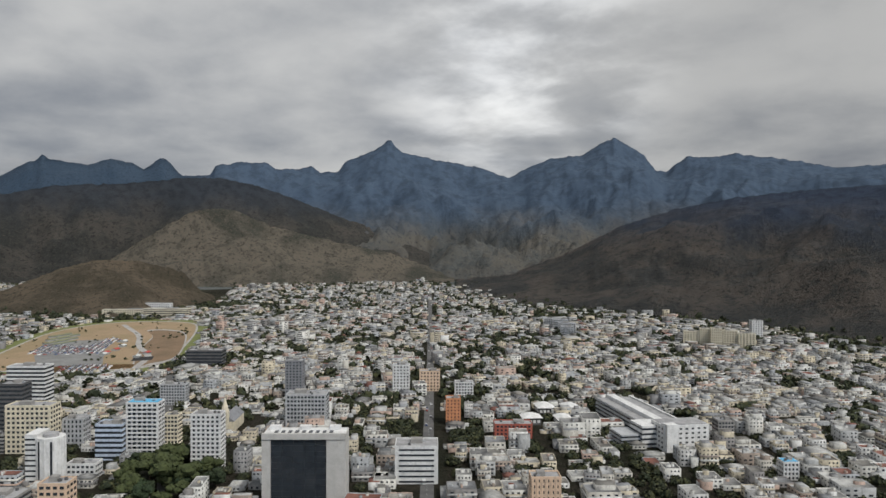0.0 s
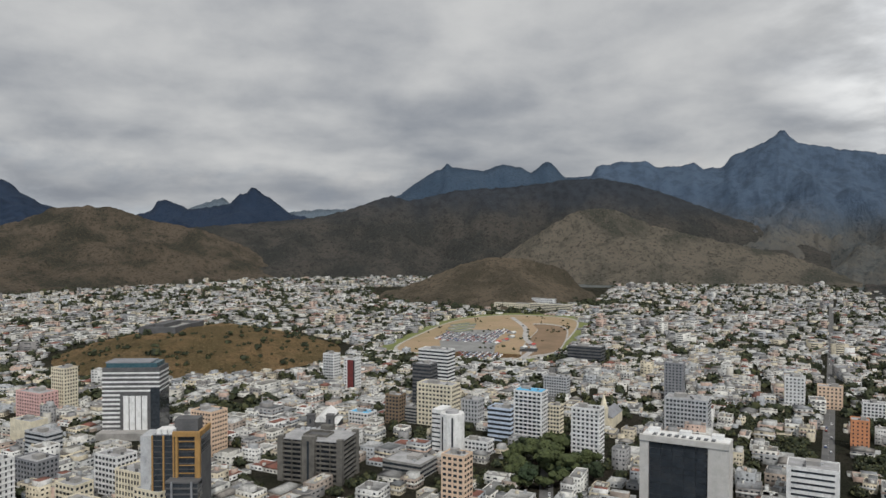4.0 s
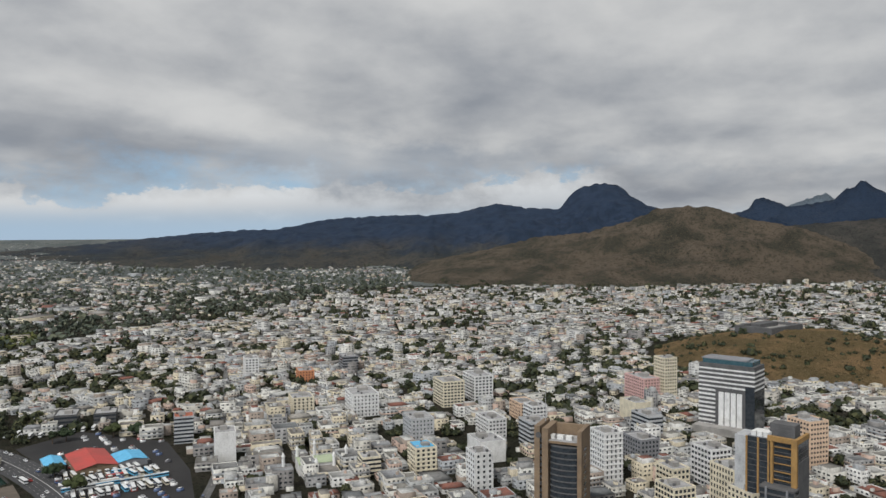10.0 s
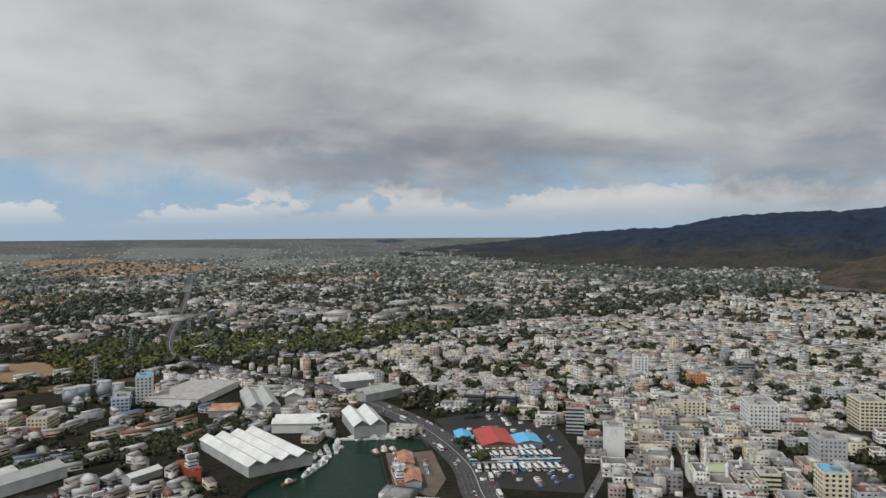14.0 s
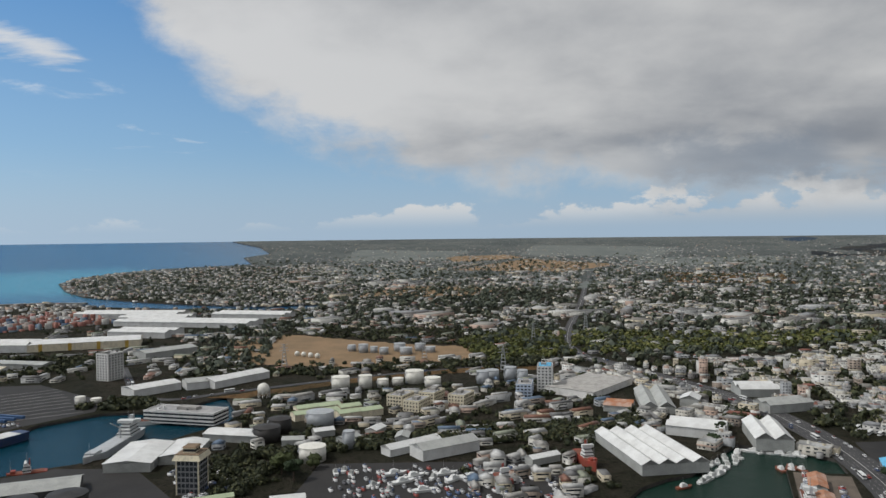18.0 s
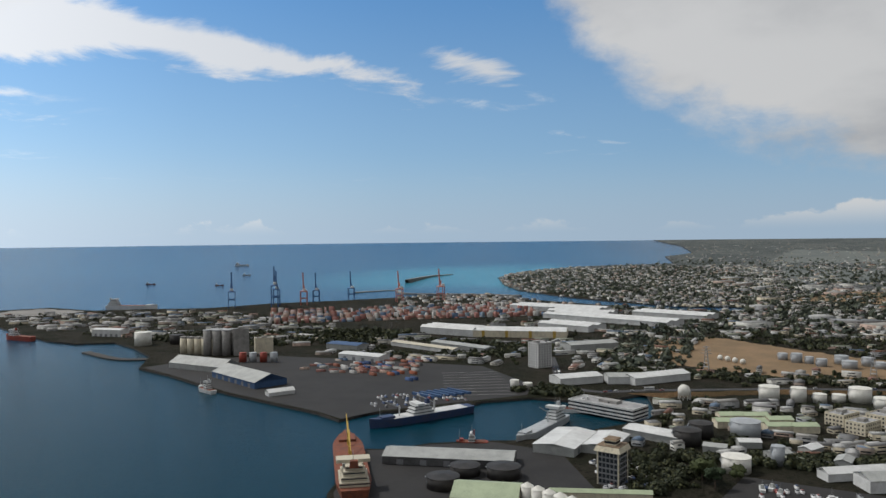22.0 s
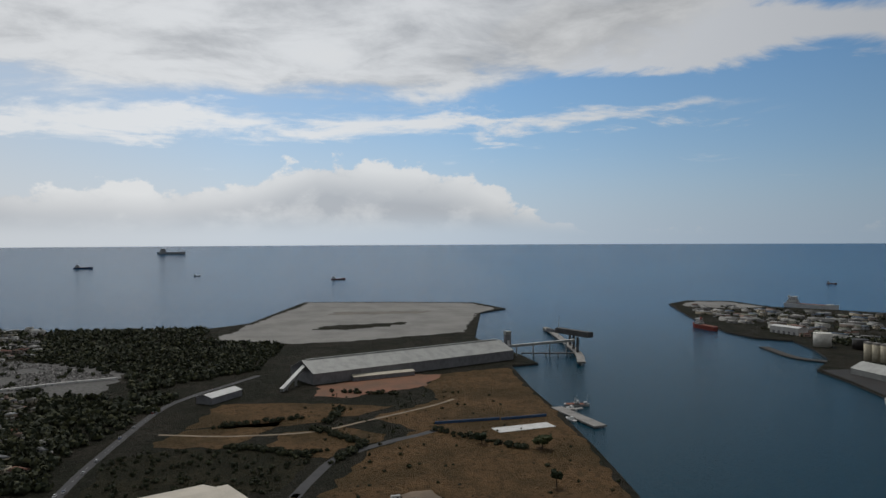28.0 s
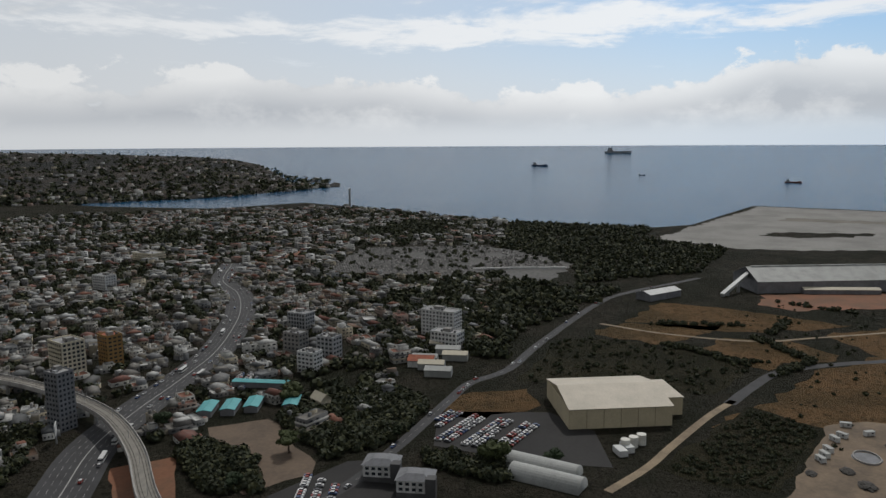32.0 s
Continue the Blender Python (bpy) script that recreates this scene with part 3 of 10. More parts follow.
# low rise of the northern plain, haze in its colour, and the western cape
hill("plain_north", "low plain on the northern horizon painted blue with haze", [(8, -0.8), (11, -0.72), (14.4, -0.66), (23.6, -0.66), (28.8, -0.55), (30.4, -0.42), (32.1, -0.58), (36, -0.8)], 4700, [(8, 4000), (36, 4000)], [haze_blue], rows=6, back=0.3, rough=0.1)

# ---- roads and open grounds ----
sand_pale = mat("sand_pale", (0.225, 0.220, 0.206), (0.160, 0.155, 0.145), scale=0.012, fine=0.3)
tarmac_yard = mat("tarmac_yard", (0.027, 0.026, 0.026), (0.019, 0.0185, 0.019), scale=0.03, fine=0.6)
red_earth = mat("red_earth", (0.20, 0.085, 0.045), (0.13, 0.07, 0.04), scale=0.03, fine=0.5)
track_earth = mat("track_earth", (0.27, 0.21, 0.14), (0.17, 0.13, 0.09), scale=0.08, fine=0.8)
turf = mat("turf", (0.15, 0.165, 0.055), (0.11, 0.13, 0.045), scale=0.05, fine=0.8)
line_white = mat("line_white", (0.36, 0.36, 0.35), (0.26, 0.26, 0.25), scale=0.5)


def patch(name, label, poly, material, lift=0.06, ragged=0.0, category="ground"):
    """A flat piece of ground laid over the land."""
    from mathutils import geometry
    if ragged:
        out = []
        for i in range(len(poly)):
            p, q = Vector(poly[i]), Vector(poly[(i + 1) % len(poly)])
            n = max(1, int((q - p).length / 7))
            side = Vector((p.y - q.y, q.x - p.x)).normalized()
            for k in range(n):
                c = p + (q - p) * (k / n)
                out.append(tuple(c + side * ragged * (noise.noise(Vector((c.x * 0.05, c.y * 0.05, 3))) * 1.3 + 0.5 * noise.noise(Vector((c.x * 0.21, c.y * 0.21, 9))))))
        poly = out
    pts = [Vector(p) for p in poly]
    edges = [(i, (i + 1) % len(poly)) for i in range(len(poly))]
    co, _, faces, _, _, _ = geometry.delaunay_2d_cdt(pts, edges, [], 1, 0.01)
    z = [2.5 + float(swell(c[0], c[1])) + lift for c in co]
    me = mesh_of(name, [(c[0], c[1], h) for c, h in zip(co, z)], [tuple(f) for f in faces], [material])
    return tagged(new(name, me), label, category, kind="structure")


def smooth_line(pts, step=8.0):
    """A curve through the given points, sampled evenly."""
    p = [Vector(q) for q in pts]
    p = [p[0] * 2 - p[1]] + p + [p[-1] * 2 - p[-2]]
    out = []
    for i in range(1, len(p) - 2):
        n = max(2, int((p[i + 1] - p[i]).length / step))
        for k in range(n):
            t = k / n
            out.append(0.5 * ((2 * p[i]) + (p[i + 1] - p[i - 1]) * t + (2 * p[i - 1] - 5 * p[i] + 4 * p[i + 1] - p[i + 2]) * t * t + (3 * p[i] - p[i - 1] - 3 * p[i + 1] + p[i + 2]) * t ** 3))
    out.append(p[-2])
    return out


def offset_line(line, off):
    out = []
    for i, q in enumerate(line):
        d = (line[min(i + 1, len(line) - 1)] - line[max(i - 1, 0)]).normalized()
        out.append(q + Vector((-d.y, d.x)) * off)
    return out


def ribbon(name, line, width, material, lift, thick=0.0, z0=None):
    a, b = offset_line(line, width / 2), offset_line(line, -width / 2)
    verts, faces = [], []
    for p, q in zip(a, b):
        for v in (p, q):
            z = (2.5 + float(swell(v.x, v.y)) if z0 is None else z0) + lift
            verts.append((v.x, v.y, z))
    for i in range(len(line) - 1):
        k = 2 * i
        faces.append((k, k + 1, k + 3, k + 2))
    if thick:
        n = len(verts)
        verts += [(x, y, z - thick) for x, y, z in verts]
        for i in range(len(line) - 1):
            k = 2 * i
            faces += [(k, k + 2, n + k + 2, n + k), (k + 1, n + k + 1, n + k + 3, k + 3), (n + k, n + k + 2, n + k + 3, n + k + 1)]
    return mesh_of(name, verts, faces, [material])


ROAD_LINES = {}


def road(name, label, pts, width, lanes=2, material=None, lift=0.10, marks=True, clear=True, margin=8.0):
    line = smooth_line(pts)
    ROAD_LINES[label] = (line, width)
    ob = tagged(new(name, ribbon(name, line, width, material or asphalt, lift)), label, "road", kind="structure")
    if clear:
        for q in line[::2]:
            DISCS.append((q.x, q.y, width / 2 + margin))
    if marks:
        verts, faces = [], []
        for k in range(1, lanes):
            off = (k / lanes - 0.5) * width
            ln = offset_line(line, off)
            solid = lanes > 3 and k == lanes // 2
            for i in range(0, len(ln) - 1):
                p, q = ln[i], ln[i + 1] if solid else ln[i] + (ln[i + 1] - ln[i]) * 0.5
                d = (q - p).normalized()
                s = Vector((-d.y, d.x)) * (0.35 if solid else 0.09)
                n = len(verts)
                for v in (p + s, p - s, q - s, q + s):
                    verts.append((v.x, v.y, 2.5 + float(swell(v.x, v.y)) + lift + 0.03))
                faces.append((n, n + 1, n + 2, n + 3))
        child = tagged(new("lane_line", mesh_of("lane_line", verts, faces, [line_white])), kind="stuff")
        child.parent = ob
    return ob


DISCS = [(1110, 20, 205)]
MOTORWAY_N = [(215, 230), (255, 310), (291, 383), (320, 438), (344, 517), (355, 585), (358, 690), (347, 760), (322, 850), (298, 925), (278, 990)]
MOTORWAY_FAR = [(278, 990), (284, 1110), (335, 1305), (430, 1600), (538, 1950), (690, 2450), (900, 3100)]
MOTORWAY_S = [(-215, -250), (-271, -282), (-319, -308), (-374, -325), (-447, -341), (-519, -362), (-631, -415), (-720, -475), (-784, -537), (-900, -600)]
road("motorway_north", "broad dark asphalt motorway along the harbour", MOTORWAY_N, 27, 8)
road("motorway_plain", "straight asphalt trunk road across the suburbs", MOTORWAY_FAR, 15, 4)
road("motorway_south", "broad dark asphalt motorway into the western district", MOTORWAY_S, 30, 8)
road("road_salines", "narrow asphalt road past the dry fields", [(-250, -190), (-309, -156), (-369, -147), (-446, -142), (-490, -138), (-528, -120), (-613, -110), (-783, -81), (-853, -52), (-900, -20), (-960, 20)], 7.5, 2)
road("road_fields", "dark asphalt lane between the dry fields", [(-496, 32), (-535, 48), (-580, 72), (-615, 120), (-628, 146), (-640, 165)], 8, 2, marks=False)
road("track_dirt", "pale dirt track between scrub and fields", [(-350, -30), (-384, -13), (-415, -2), (-470, 19), (-504, 35)], 5, 1, track_earth, marks=False)
road("track_fields", "pale dirt track across the dry fields", [(-690, -70), (-668, -10), (-664, 60), (-690, 110), (-735, 185), (-760, 215)], 4, 1, track_earth, lift=0.2, marks=False)
road("avenue", "straight town street towards the mountains", [(180, -170), (500, -482), (760, -735), (1100, -1062), (1500, -1450)], 9, 2, street_grey, margin=5.5)
road("street_gardens", "town street beside the gardens", [(330, -150), (470, -215), (640, -296), (860, -400)], 9, 2, street_grey, margin=5.5)
road("street_east", "town street through close-packed houses", [(330, 330), (420, 395), (560, 520), (760, 700), (1000, 900)], 6, 2, street_grey, margin=4.5)
road("dock_road", "asphalt road through the docks", [(-330, 1000), (-290, 900), (-262, 830), (-215, 795), (-150, 830), (0, 900), (150, 945), (276, 985)], 10, 2)

RACE = [(1049, -215), (1207, -300), (1405, -440), (1470, -585), (1375, -690), (1242, -650), (973, -478), (895, -405), (905, -340), (990, -240)]


def shrink(poly, k):
    cx, cy = sum(p[0] for p in poly) / len(poly), sum(p[1] for p in poly) / len(poly)
    return [(cx + (x - cx) * k, cy + (y - cy) * k) for x, y in poly]


def closed_smooth(poly, step=15):
    ln = smooth_line([poly[-1]] + poly + [poly[0], poly[1]], step)
    k = len(ln)
    a = next(i for i, q in enumerate(ln) if (q - Vector(poly[0])).length < 1)
    b = max(i for i, q in enumerate(ln) if (q - Vector(poly[0])).length < 1)
    return [tuple(q) for q in ln[a:b]]


race_line = closed_smooth(RACE)
patch("racecourse_turf", "green turf running track of the racecourse", race_line, turf, 0.10)
patch("racecourse_rail", "pale rail path round the racecourse", shrink(race_line, 0.88), concrete, 0.22)
patch("racecourse_infield", "bare tan earth inside the racecourse", shrink(race_line, 0.855), mat("tan_earth", (0.30, 0.215, 0.135), (0.23, 0.18, 0.10), scale=0.012, fine=0.3), 0.32)
patch("racecourse_lot", "grey gravel car park inside the racecourse", [(1010, -300), (1120, -330), (1240, -410), (1210, -470), (1110, -420), (985, -370)], mat("gravel_grey", (0.22, 0.22, 0.215), (0.16, 0.16, 0.155), scale=0.05, fine=0.5), 0.42)
patch("racecourse_lawn", "dry yellow grass strip inside the racecourse", [(965, -300), (1000, -275), (1010, -330), (960, -400), (935, -395)], grass_dry, 0.45)
road("racecourse_road", "pale road across the racecourse", [(925, -385), (1010, -440), (1110, -470), (1230, -520), (1390, -560)], 9, 1, concrete, 0.5, marks=False, clear=False)

patch("yard_port", "dark asphalt container yard of the port", [(-396, 582), (-433, 597), (-579, 633), (-722, 688), (-797, 712), (-780, 800), (-690, 860), (-555, 880), (-388, 895), (-285, 800), (-275, 750), (-307, 712), (-380, 625)], tarmac_yard)
patch("yard_quay_south", "dark asphalt quay with tanks", [(-286, 410), (-322, 503), (-298, 513), (-281, 538), (-238, 566), (-178, 560), (-120, 470), (-140, 380), (-232, 340)], tarmac_yard)
patch("yard_boats", "dark asphalt boatyard", [(-60, 470), (-45, 555), (100, 545), (135, 500), (120, 440), (20, 430)], tarmac_yard)
patch("yard_market", "asphalt forecourt with parked buses", [(296, 395), (330, 450), (352, 500), (372, 560), (430, 560), (440, 470), (395, 400), (345, 345)], tarmac_yard)
patch("yard_retail", "grey asphalt parking roof of the retail park", [(174, 822), (170, 792), (200, 735), (260, 790), (273, 841), (223, 866)], concrete)
patch("quay_fishing", "brown stone quay with old sheds", [(298, 488), (285, 497), (250, 425), (262, 395), (288, 420), (318, 482)], mat("quay_brown", (0.13, 0.105, 0.085), (0.09, 0.075, 0.06), scale=0.1))
patch("field_tanks", "dry tan field by the fuel tanks", [(-200, 1010), (-40, 960), (90, 985), (160, 1020), (130, 1110), (0, 1180), (-150, 1290), (-240, 1240)], mat("field_tan", (0.22, 0.145, 0.08), (0.16, 0.11, 0.06), scale=0.02, fine=0.3), 0.07, 9)
patch("rail_strip", "dry grassy strip along the old railway", [(-180, 800), (-150, 815), (-40, 880), (100, 930), (220, 935), (215, 915), (80, 900), (-40, 855), (-140, 790)], grass_dry, 0.12, 4)
patch("field_salines", "dry brown grassland beside the harbour", [(-442, 246), (-540, 268), (-665, 291), (-795, 311), (-930, 338), (-905, 240), (-847, 205), (-760, 200), (-703, 120), (-640, 150), (-588, 98), (-494, 46), (-452, 20), (-400, 80), (-330, 180), (-345, 210)], grass_dry, 0.07, 7)
patch("field_inland", "dry tan field between hedges", [(-663, -68), (-699, -48), (-710, -7), (-709, 39), (-651, 6), (-632, -18), (-649, -67)], grass_dry, 0.10, 5)
patch("field_inland", "dry tan field beside the lane", [(-617, 13), (-667, 37), (-675, 85), (-638, 119), (-620, 114), (-604, 77), (-580, 64)], grass_dry, 0.14, 5)
scrub_earth = mountain_mat("scrub_earth", (0.066, 0.060, 0.034), (0.038, 0.040, 0.022), (0.115, 0.080, 0.046), 0.03)
patch("scrub_ground", "dark scrubby ground beside the dirt track", [(-384, -8), (-496, 43), (-469, 81), (-457, 81), (-373, 48), (-373, 6)], scrub_earth, 0.13, 4)
patch("field_inland", "dry tan field behind the hedge", [(-800, -20), (-790, 50), (-745, 150), (-715, 105), (-690, 40), (-705, -50)], grass_dry, 0.10, 6)
patch("field_red", "bare red earth below the long shed", [(-870, 85), (-815, 75), (-800, 120), (-840, 205), (-905, 240), (-915, 200)], red_earth, 0.10, 8)
patch("lot_sand", "bare pinkish earth lot ringed with trees", [(-363, -264), (-386, -238), (-384, -228), (-353, -202), (-339, -180), (-326, -176), (-295, -196), (-309, -214), (-339, -250)], mat("lot_earth", (0.135, 0.098, 0.070), (0.085, 0.064, 0.048), scale=0.04, fine=0.4), 0.1, 3)
patch("lot_red", "bare red earth beside the viaduct", [(-300, -279), (-322, -258), (-283, -226), (-268, -250)], red_earth, 0.08, 3)
patch("lot_hall", "brown bare ground in front of the hall", [(-461, -143), (-487, -100), (-460, -84), (-425, -110), (-425, -140)], grass_dry, 0.08, 5)
patch("carpark_hall", "asphalt car park full of cars", [(-430, -142), (-448, -75), (-425, -45), (-378, -30), (-372, -75), (-378, -128)], tarmac_yard, 0.08)
patch("carpark_office", "asphalt car park beside the office", [(-345, -165), (-352, -148), (-318, -118), (-290, -130), (-296, -185)], tarmac_yard, 0.08)
patch("yard_site", "bare earth building site", [(-470, 85), (-490, 109), (-487, 121), (-440, 132), (-381, 112), (-360, 70), (-366, 51), (-415, 67)], mat("site_earth", (0.190, 0.140, 0.095), (0.110, 0.084, 0.060), scale=0.05, fine=0.5), 0.09, 4)
patch("sand_spit", "pale grey sand of the reclaimed land", [(-1308, -50), (-1570, 25), (-2030, 178), (-1972, 400), (-1890, 580), (-1735, 600), (-1640, 520), (-1312, 390), (-1250, 203), (-1238, 81)], sand_pale, 0.2, 9)
patch("sand_scrub", "dark scrub on the reclaimed land", [(-1420, 130), (-1480, 160), (-1500, 330), (-1450, 300), (-1400, 190)], earth, 0.4, 14)
patch("sand_scrub", "grey muddy patch on the reclaimed land", [(-1690, 190), (-1760, 210), (-1720, 430), (-1670, 400)], mat("mud_grey", (0.16, 0.145, 0.12), (0.11, 0.10, 0.085), scale=0.02, fine=0.3), 0.4, 14)
patch("tip_sand", "pale sandy end of the port breakwater", [(-1640, 1060), (-1700, 1090), (-1740, 1160), (-1700, 1225), (-1560, 1225), (-1540, 1130)], sand_pale, 0.3, 8)
patch("cemetery", "grey close-set graves of a large cemetery", [(-879, -450), (-1090, -486), (-1165, -323), (-1125, -195), (-1041, -140), (-900, -150), (-840, -225), (-880, -300)], mat("graves", (0.115, 0.112, 0.108), (0.05, 0.05, 0.047), scale=0.25, fine=1.0), 0.1, 9)
patch("field_ball", "tan sports field in the western district", [(-895, -562), (-936, -506), (-1035, -559), (-1015, -631)], red_earth, 0.1)
# olive turned bluish grey: distance haze put into the field colour
mat("field_olive_haze", (0.128, 0.142, 0.132), (0.098, 0.112, 0.108), scale=0.01)
for pts_, lb_, mt_ in [
    ([(-300, 2700), (0, 2600), (300, 2900), (150, 3300), (-250, 3200)], "pale green cane field on the plain", MATS["field_olive_haze"]),
    ([(300, 3000), (700, 2800), (1000, 3100), (700, 3500)], "dry tan field on the plain", MATS["field_tan"]),
    ([(-200, 3500), (300, 3500), (500, 4000), (-100, 4200)], "olive field on the far plain", MATS["field_olive_haze"]),
    ([(700, 3700), (1300, 3400), (1600, 3900), (900, 4300)], "dull green field on the far plain", MATS["field_olive_haze"]),
    ([(900, 2300), (1250, 2150), (1400, 2500), (1050, 2700)], "dry grass below the long ridge", grass_dry),
    ([(-60, 2050), (250, 2000), (380, 2250), (60, 2380)], "pale dry field on the plain", MATS["field_tan"]),
    ([(420, 2250), (640, 2150), (760, 2350), (520, 2500)], "olive field between the suburbs", MATS["field_olive_haze"]),
    ([(-350, 2350), (-100, 2450), (-150, 2650), (-420, 2600)], "green field behind the cape", MATS["field_olive_haze"]),
    ([(1000, 3000), (1500, 2800), (1800, 3200), (1200, 3400)], "olive field below the long ridge", MATS["field_olive_haze"]),
    ([(350, 3400), (700, 3550), (640, 3750), (300, 3700)], "pale dry field on the far plain", MATS["field_tan"]),
    ([(-100, 4250), (900, 4350), (850, 4700), (-120, 4700)], "pale field at the skyline with haze put into its colour", plain_haze),
    ([(300, 1040), (420, 1015), (520, 1050), (480, 1120), (340, 1120)], "green river meadow", turf)]:
    patch("field_plain", lb_, pts_, mt_, 0.5, 25)

# ---- cape across the bay ----
CAPE = [(-139, 2290, -0.62), (-134, 2262, -0.74), (-131.9, 2300, -0.80), (-126, 2324, -1.05), (-123, 2400, -1.32), (-121, 2460, -1.8), (-119, 2531, -2.4), (-117, 2640, -2.85), (-115.7, 2683, -3.12)]


def cape_mesh():
    verts, faces = [], []
    rows = 14
    az = np.arange(-139, -115.6, 0.3)
    ca, cr, ce = zip(*CAPE)
    for a in az:
        r0, el = np.interp(a, ca, cr), np.interp(a, ca, ce)
        r1 = r0 + 1300 * min(1.0, (-115.0 - a) / 6)
        s, c = math.sin(radians(a)), math.cos(radians(a))
        z0, z1 = float(swell(r0, 0)) - 2, 170 + math.tan(radians(el)) * r1
        for k in range(rows):
            u = k / (rows - 1)
            r = r0 + (r1 - r0) * u
            z = z0 + (z1 - z0) * u + 2 * noise.noise(Vector((a, u * 6, 1))) * u + (4 if k else 0)
            verts.append((r * s, r * c, z))
        verts.append((r1 * 1.02 * s, r1 * 1.02 * c, z1 - 90))
    m = rows + 1
    for i in range(len(az) - 1):
        for k in range(m - 1):
            a = i * m + k
            faces.append((a, a + m, a + m + 1, a + 1))
    return mesh_of("cape", verts, faces, [dark_slope], smooth=True)


tagged(new("headland_west", cape_mesh()), "low dark headland across the bay", "headland", kind="structure")


def dome_mesh():
    """The grassy hill in the town that carries the old fort."""
    verts, faces = [], []
    n, m = 60, 16
    for j in range(m):
        u = j / (m - 1)
        for i in range(n):
            a = 2 * math.pi * i / n
            rx, ry = 205 * (1 + 0.12 * noise.noise(Vector((math.cos(a) * 1.5, math.sin(a) * 1.5, 4)))), 195
            x, y = 1110 + rx * (1 - u) * math.cos(a), 20 + ry * (1 - u) * math.sin(a)
            z = 1.5 + 36 * (1 - (1 - u) ** 2) ** 1.15 + 3.5 * noise.fractal(Vector((x * 0.02, y * 0.02, 2)), 1, 2, 4) * min(1, 3 * u)
            verts.append((x, y, z))
    for j in range(m - 1):
        for i in range(n):
            a, b = j * n + i, j * n + (i + 1) % n
            faces.append((a, b, b + n, a + n))
    return mesh_of("fort_hill", verts, faces, [mountain_mat("fort_grass", (0.31, 0.205, 0.105), (0.175, 0.132, 0.064), (0.42, 0.29, 0.17), scale=0.012)], smooth=True)


tagged(new("fort_hill", dome_mesh()), "dry grassy hill in the town below the fort", "hill", kind="structure")

# ---- the spread of the town ----
SALINES = [(-1020, 380), (-900, 60), (-1100, 60), (-1480, -60), (-1500, -330), (-1100, -330), (-760, -250), (-480, -160), (-330, -150), (-280, -320), (-150, -330), (0, 0), (-440, 250)]
GRID = radians(90 - 134)   # the streets run south-east
FOOT_A = [0, 15, 28, 40, 50, 56, 66.8, 76.2, 86.5, 93, 100.9, 101.7, 104, 106, 111.3, 115, 118.5, 120, 132.7, 138.3, 140.8, 150.4, 156.2, 165.6, 180]
FOOT_R = [950, 950, 1080, 1420, 1700, 2120, 2300, 2270, 2460, 2620, 2640, 1900, 1850, 1730, 1640, 1720, 1950, 2480, 2600, 2250, 1815, 1640, 1535, 1330, 1250]
rng = np.random.RandomState(4)
DOCKS = [(-200, 300), (-150, 770), (-160, 1350), (120, 1350), (180, 1000), (215, 740), (240, 600), (140, 600), (170, 478), (130, 395), (280, 360), (352, 500), (372, 565), (440, 560), (445, 465), (395, 395), (345, 340), (200, 200), (0, 0)]
GARDENS = [(430, -190), (452, -250), (520, -262), (535, -225), (490, -185)]
QUAY = [(300, 500), (278, 505), (240, 430), (250, 375), (305, 400), (330, 485)]
HOLES = [RACE, SALINES, BASIN, DOCKS, GARDENS, QUAY]


def open_ground(x, y):
    """Land on which houses may stand."""
    ok = inside(x, y, LAND)
    for h in HOLES:
        ok &= ~inside(x, y, h)
    for cx, cy, r in DISCS:
        ok &= np.hypot(x - cx, y - cy) > r
    return ok


def lots(step, yaw, r_lo, r_hi, a_lo, a_hi, jitter=0.25, block=0, street=0.0):
    """Building plots on a turned grid with streets between the blocks."""
    n = int(r_hi / step) + 2
    i, j = np.meshgrid(np.arange(-n, n), np.arange(-n, n))
    i, j = i.ravel().astype(float), j.ravel().astype(float)
    u, v = i * step, j * step
    if block:
        u = u + np.floor(i / block) * street
        v = v + np.floor(j / block) * street
    u += rng.uniform(-jitter, jitter, len(u)) * step
    v += rng.uniform(-jitter, jitter, len(v)) * step
    c, s = math.cos(yaw), math.sin(yaw)
    x, y = u * c - v * s, u * s + v * c
    r = np.hypot(x, y)
    a = np.degrees(np.arctan2(x, y))
    k = (r > r_lo) & (r < r_hi) & (((a - a_lo) % 360) < (a_hi - a_lo))
    return x[k], y[k], r[k], a[k]


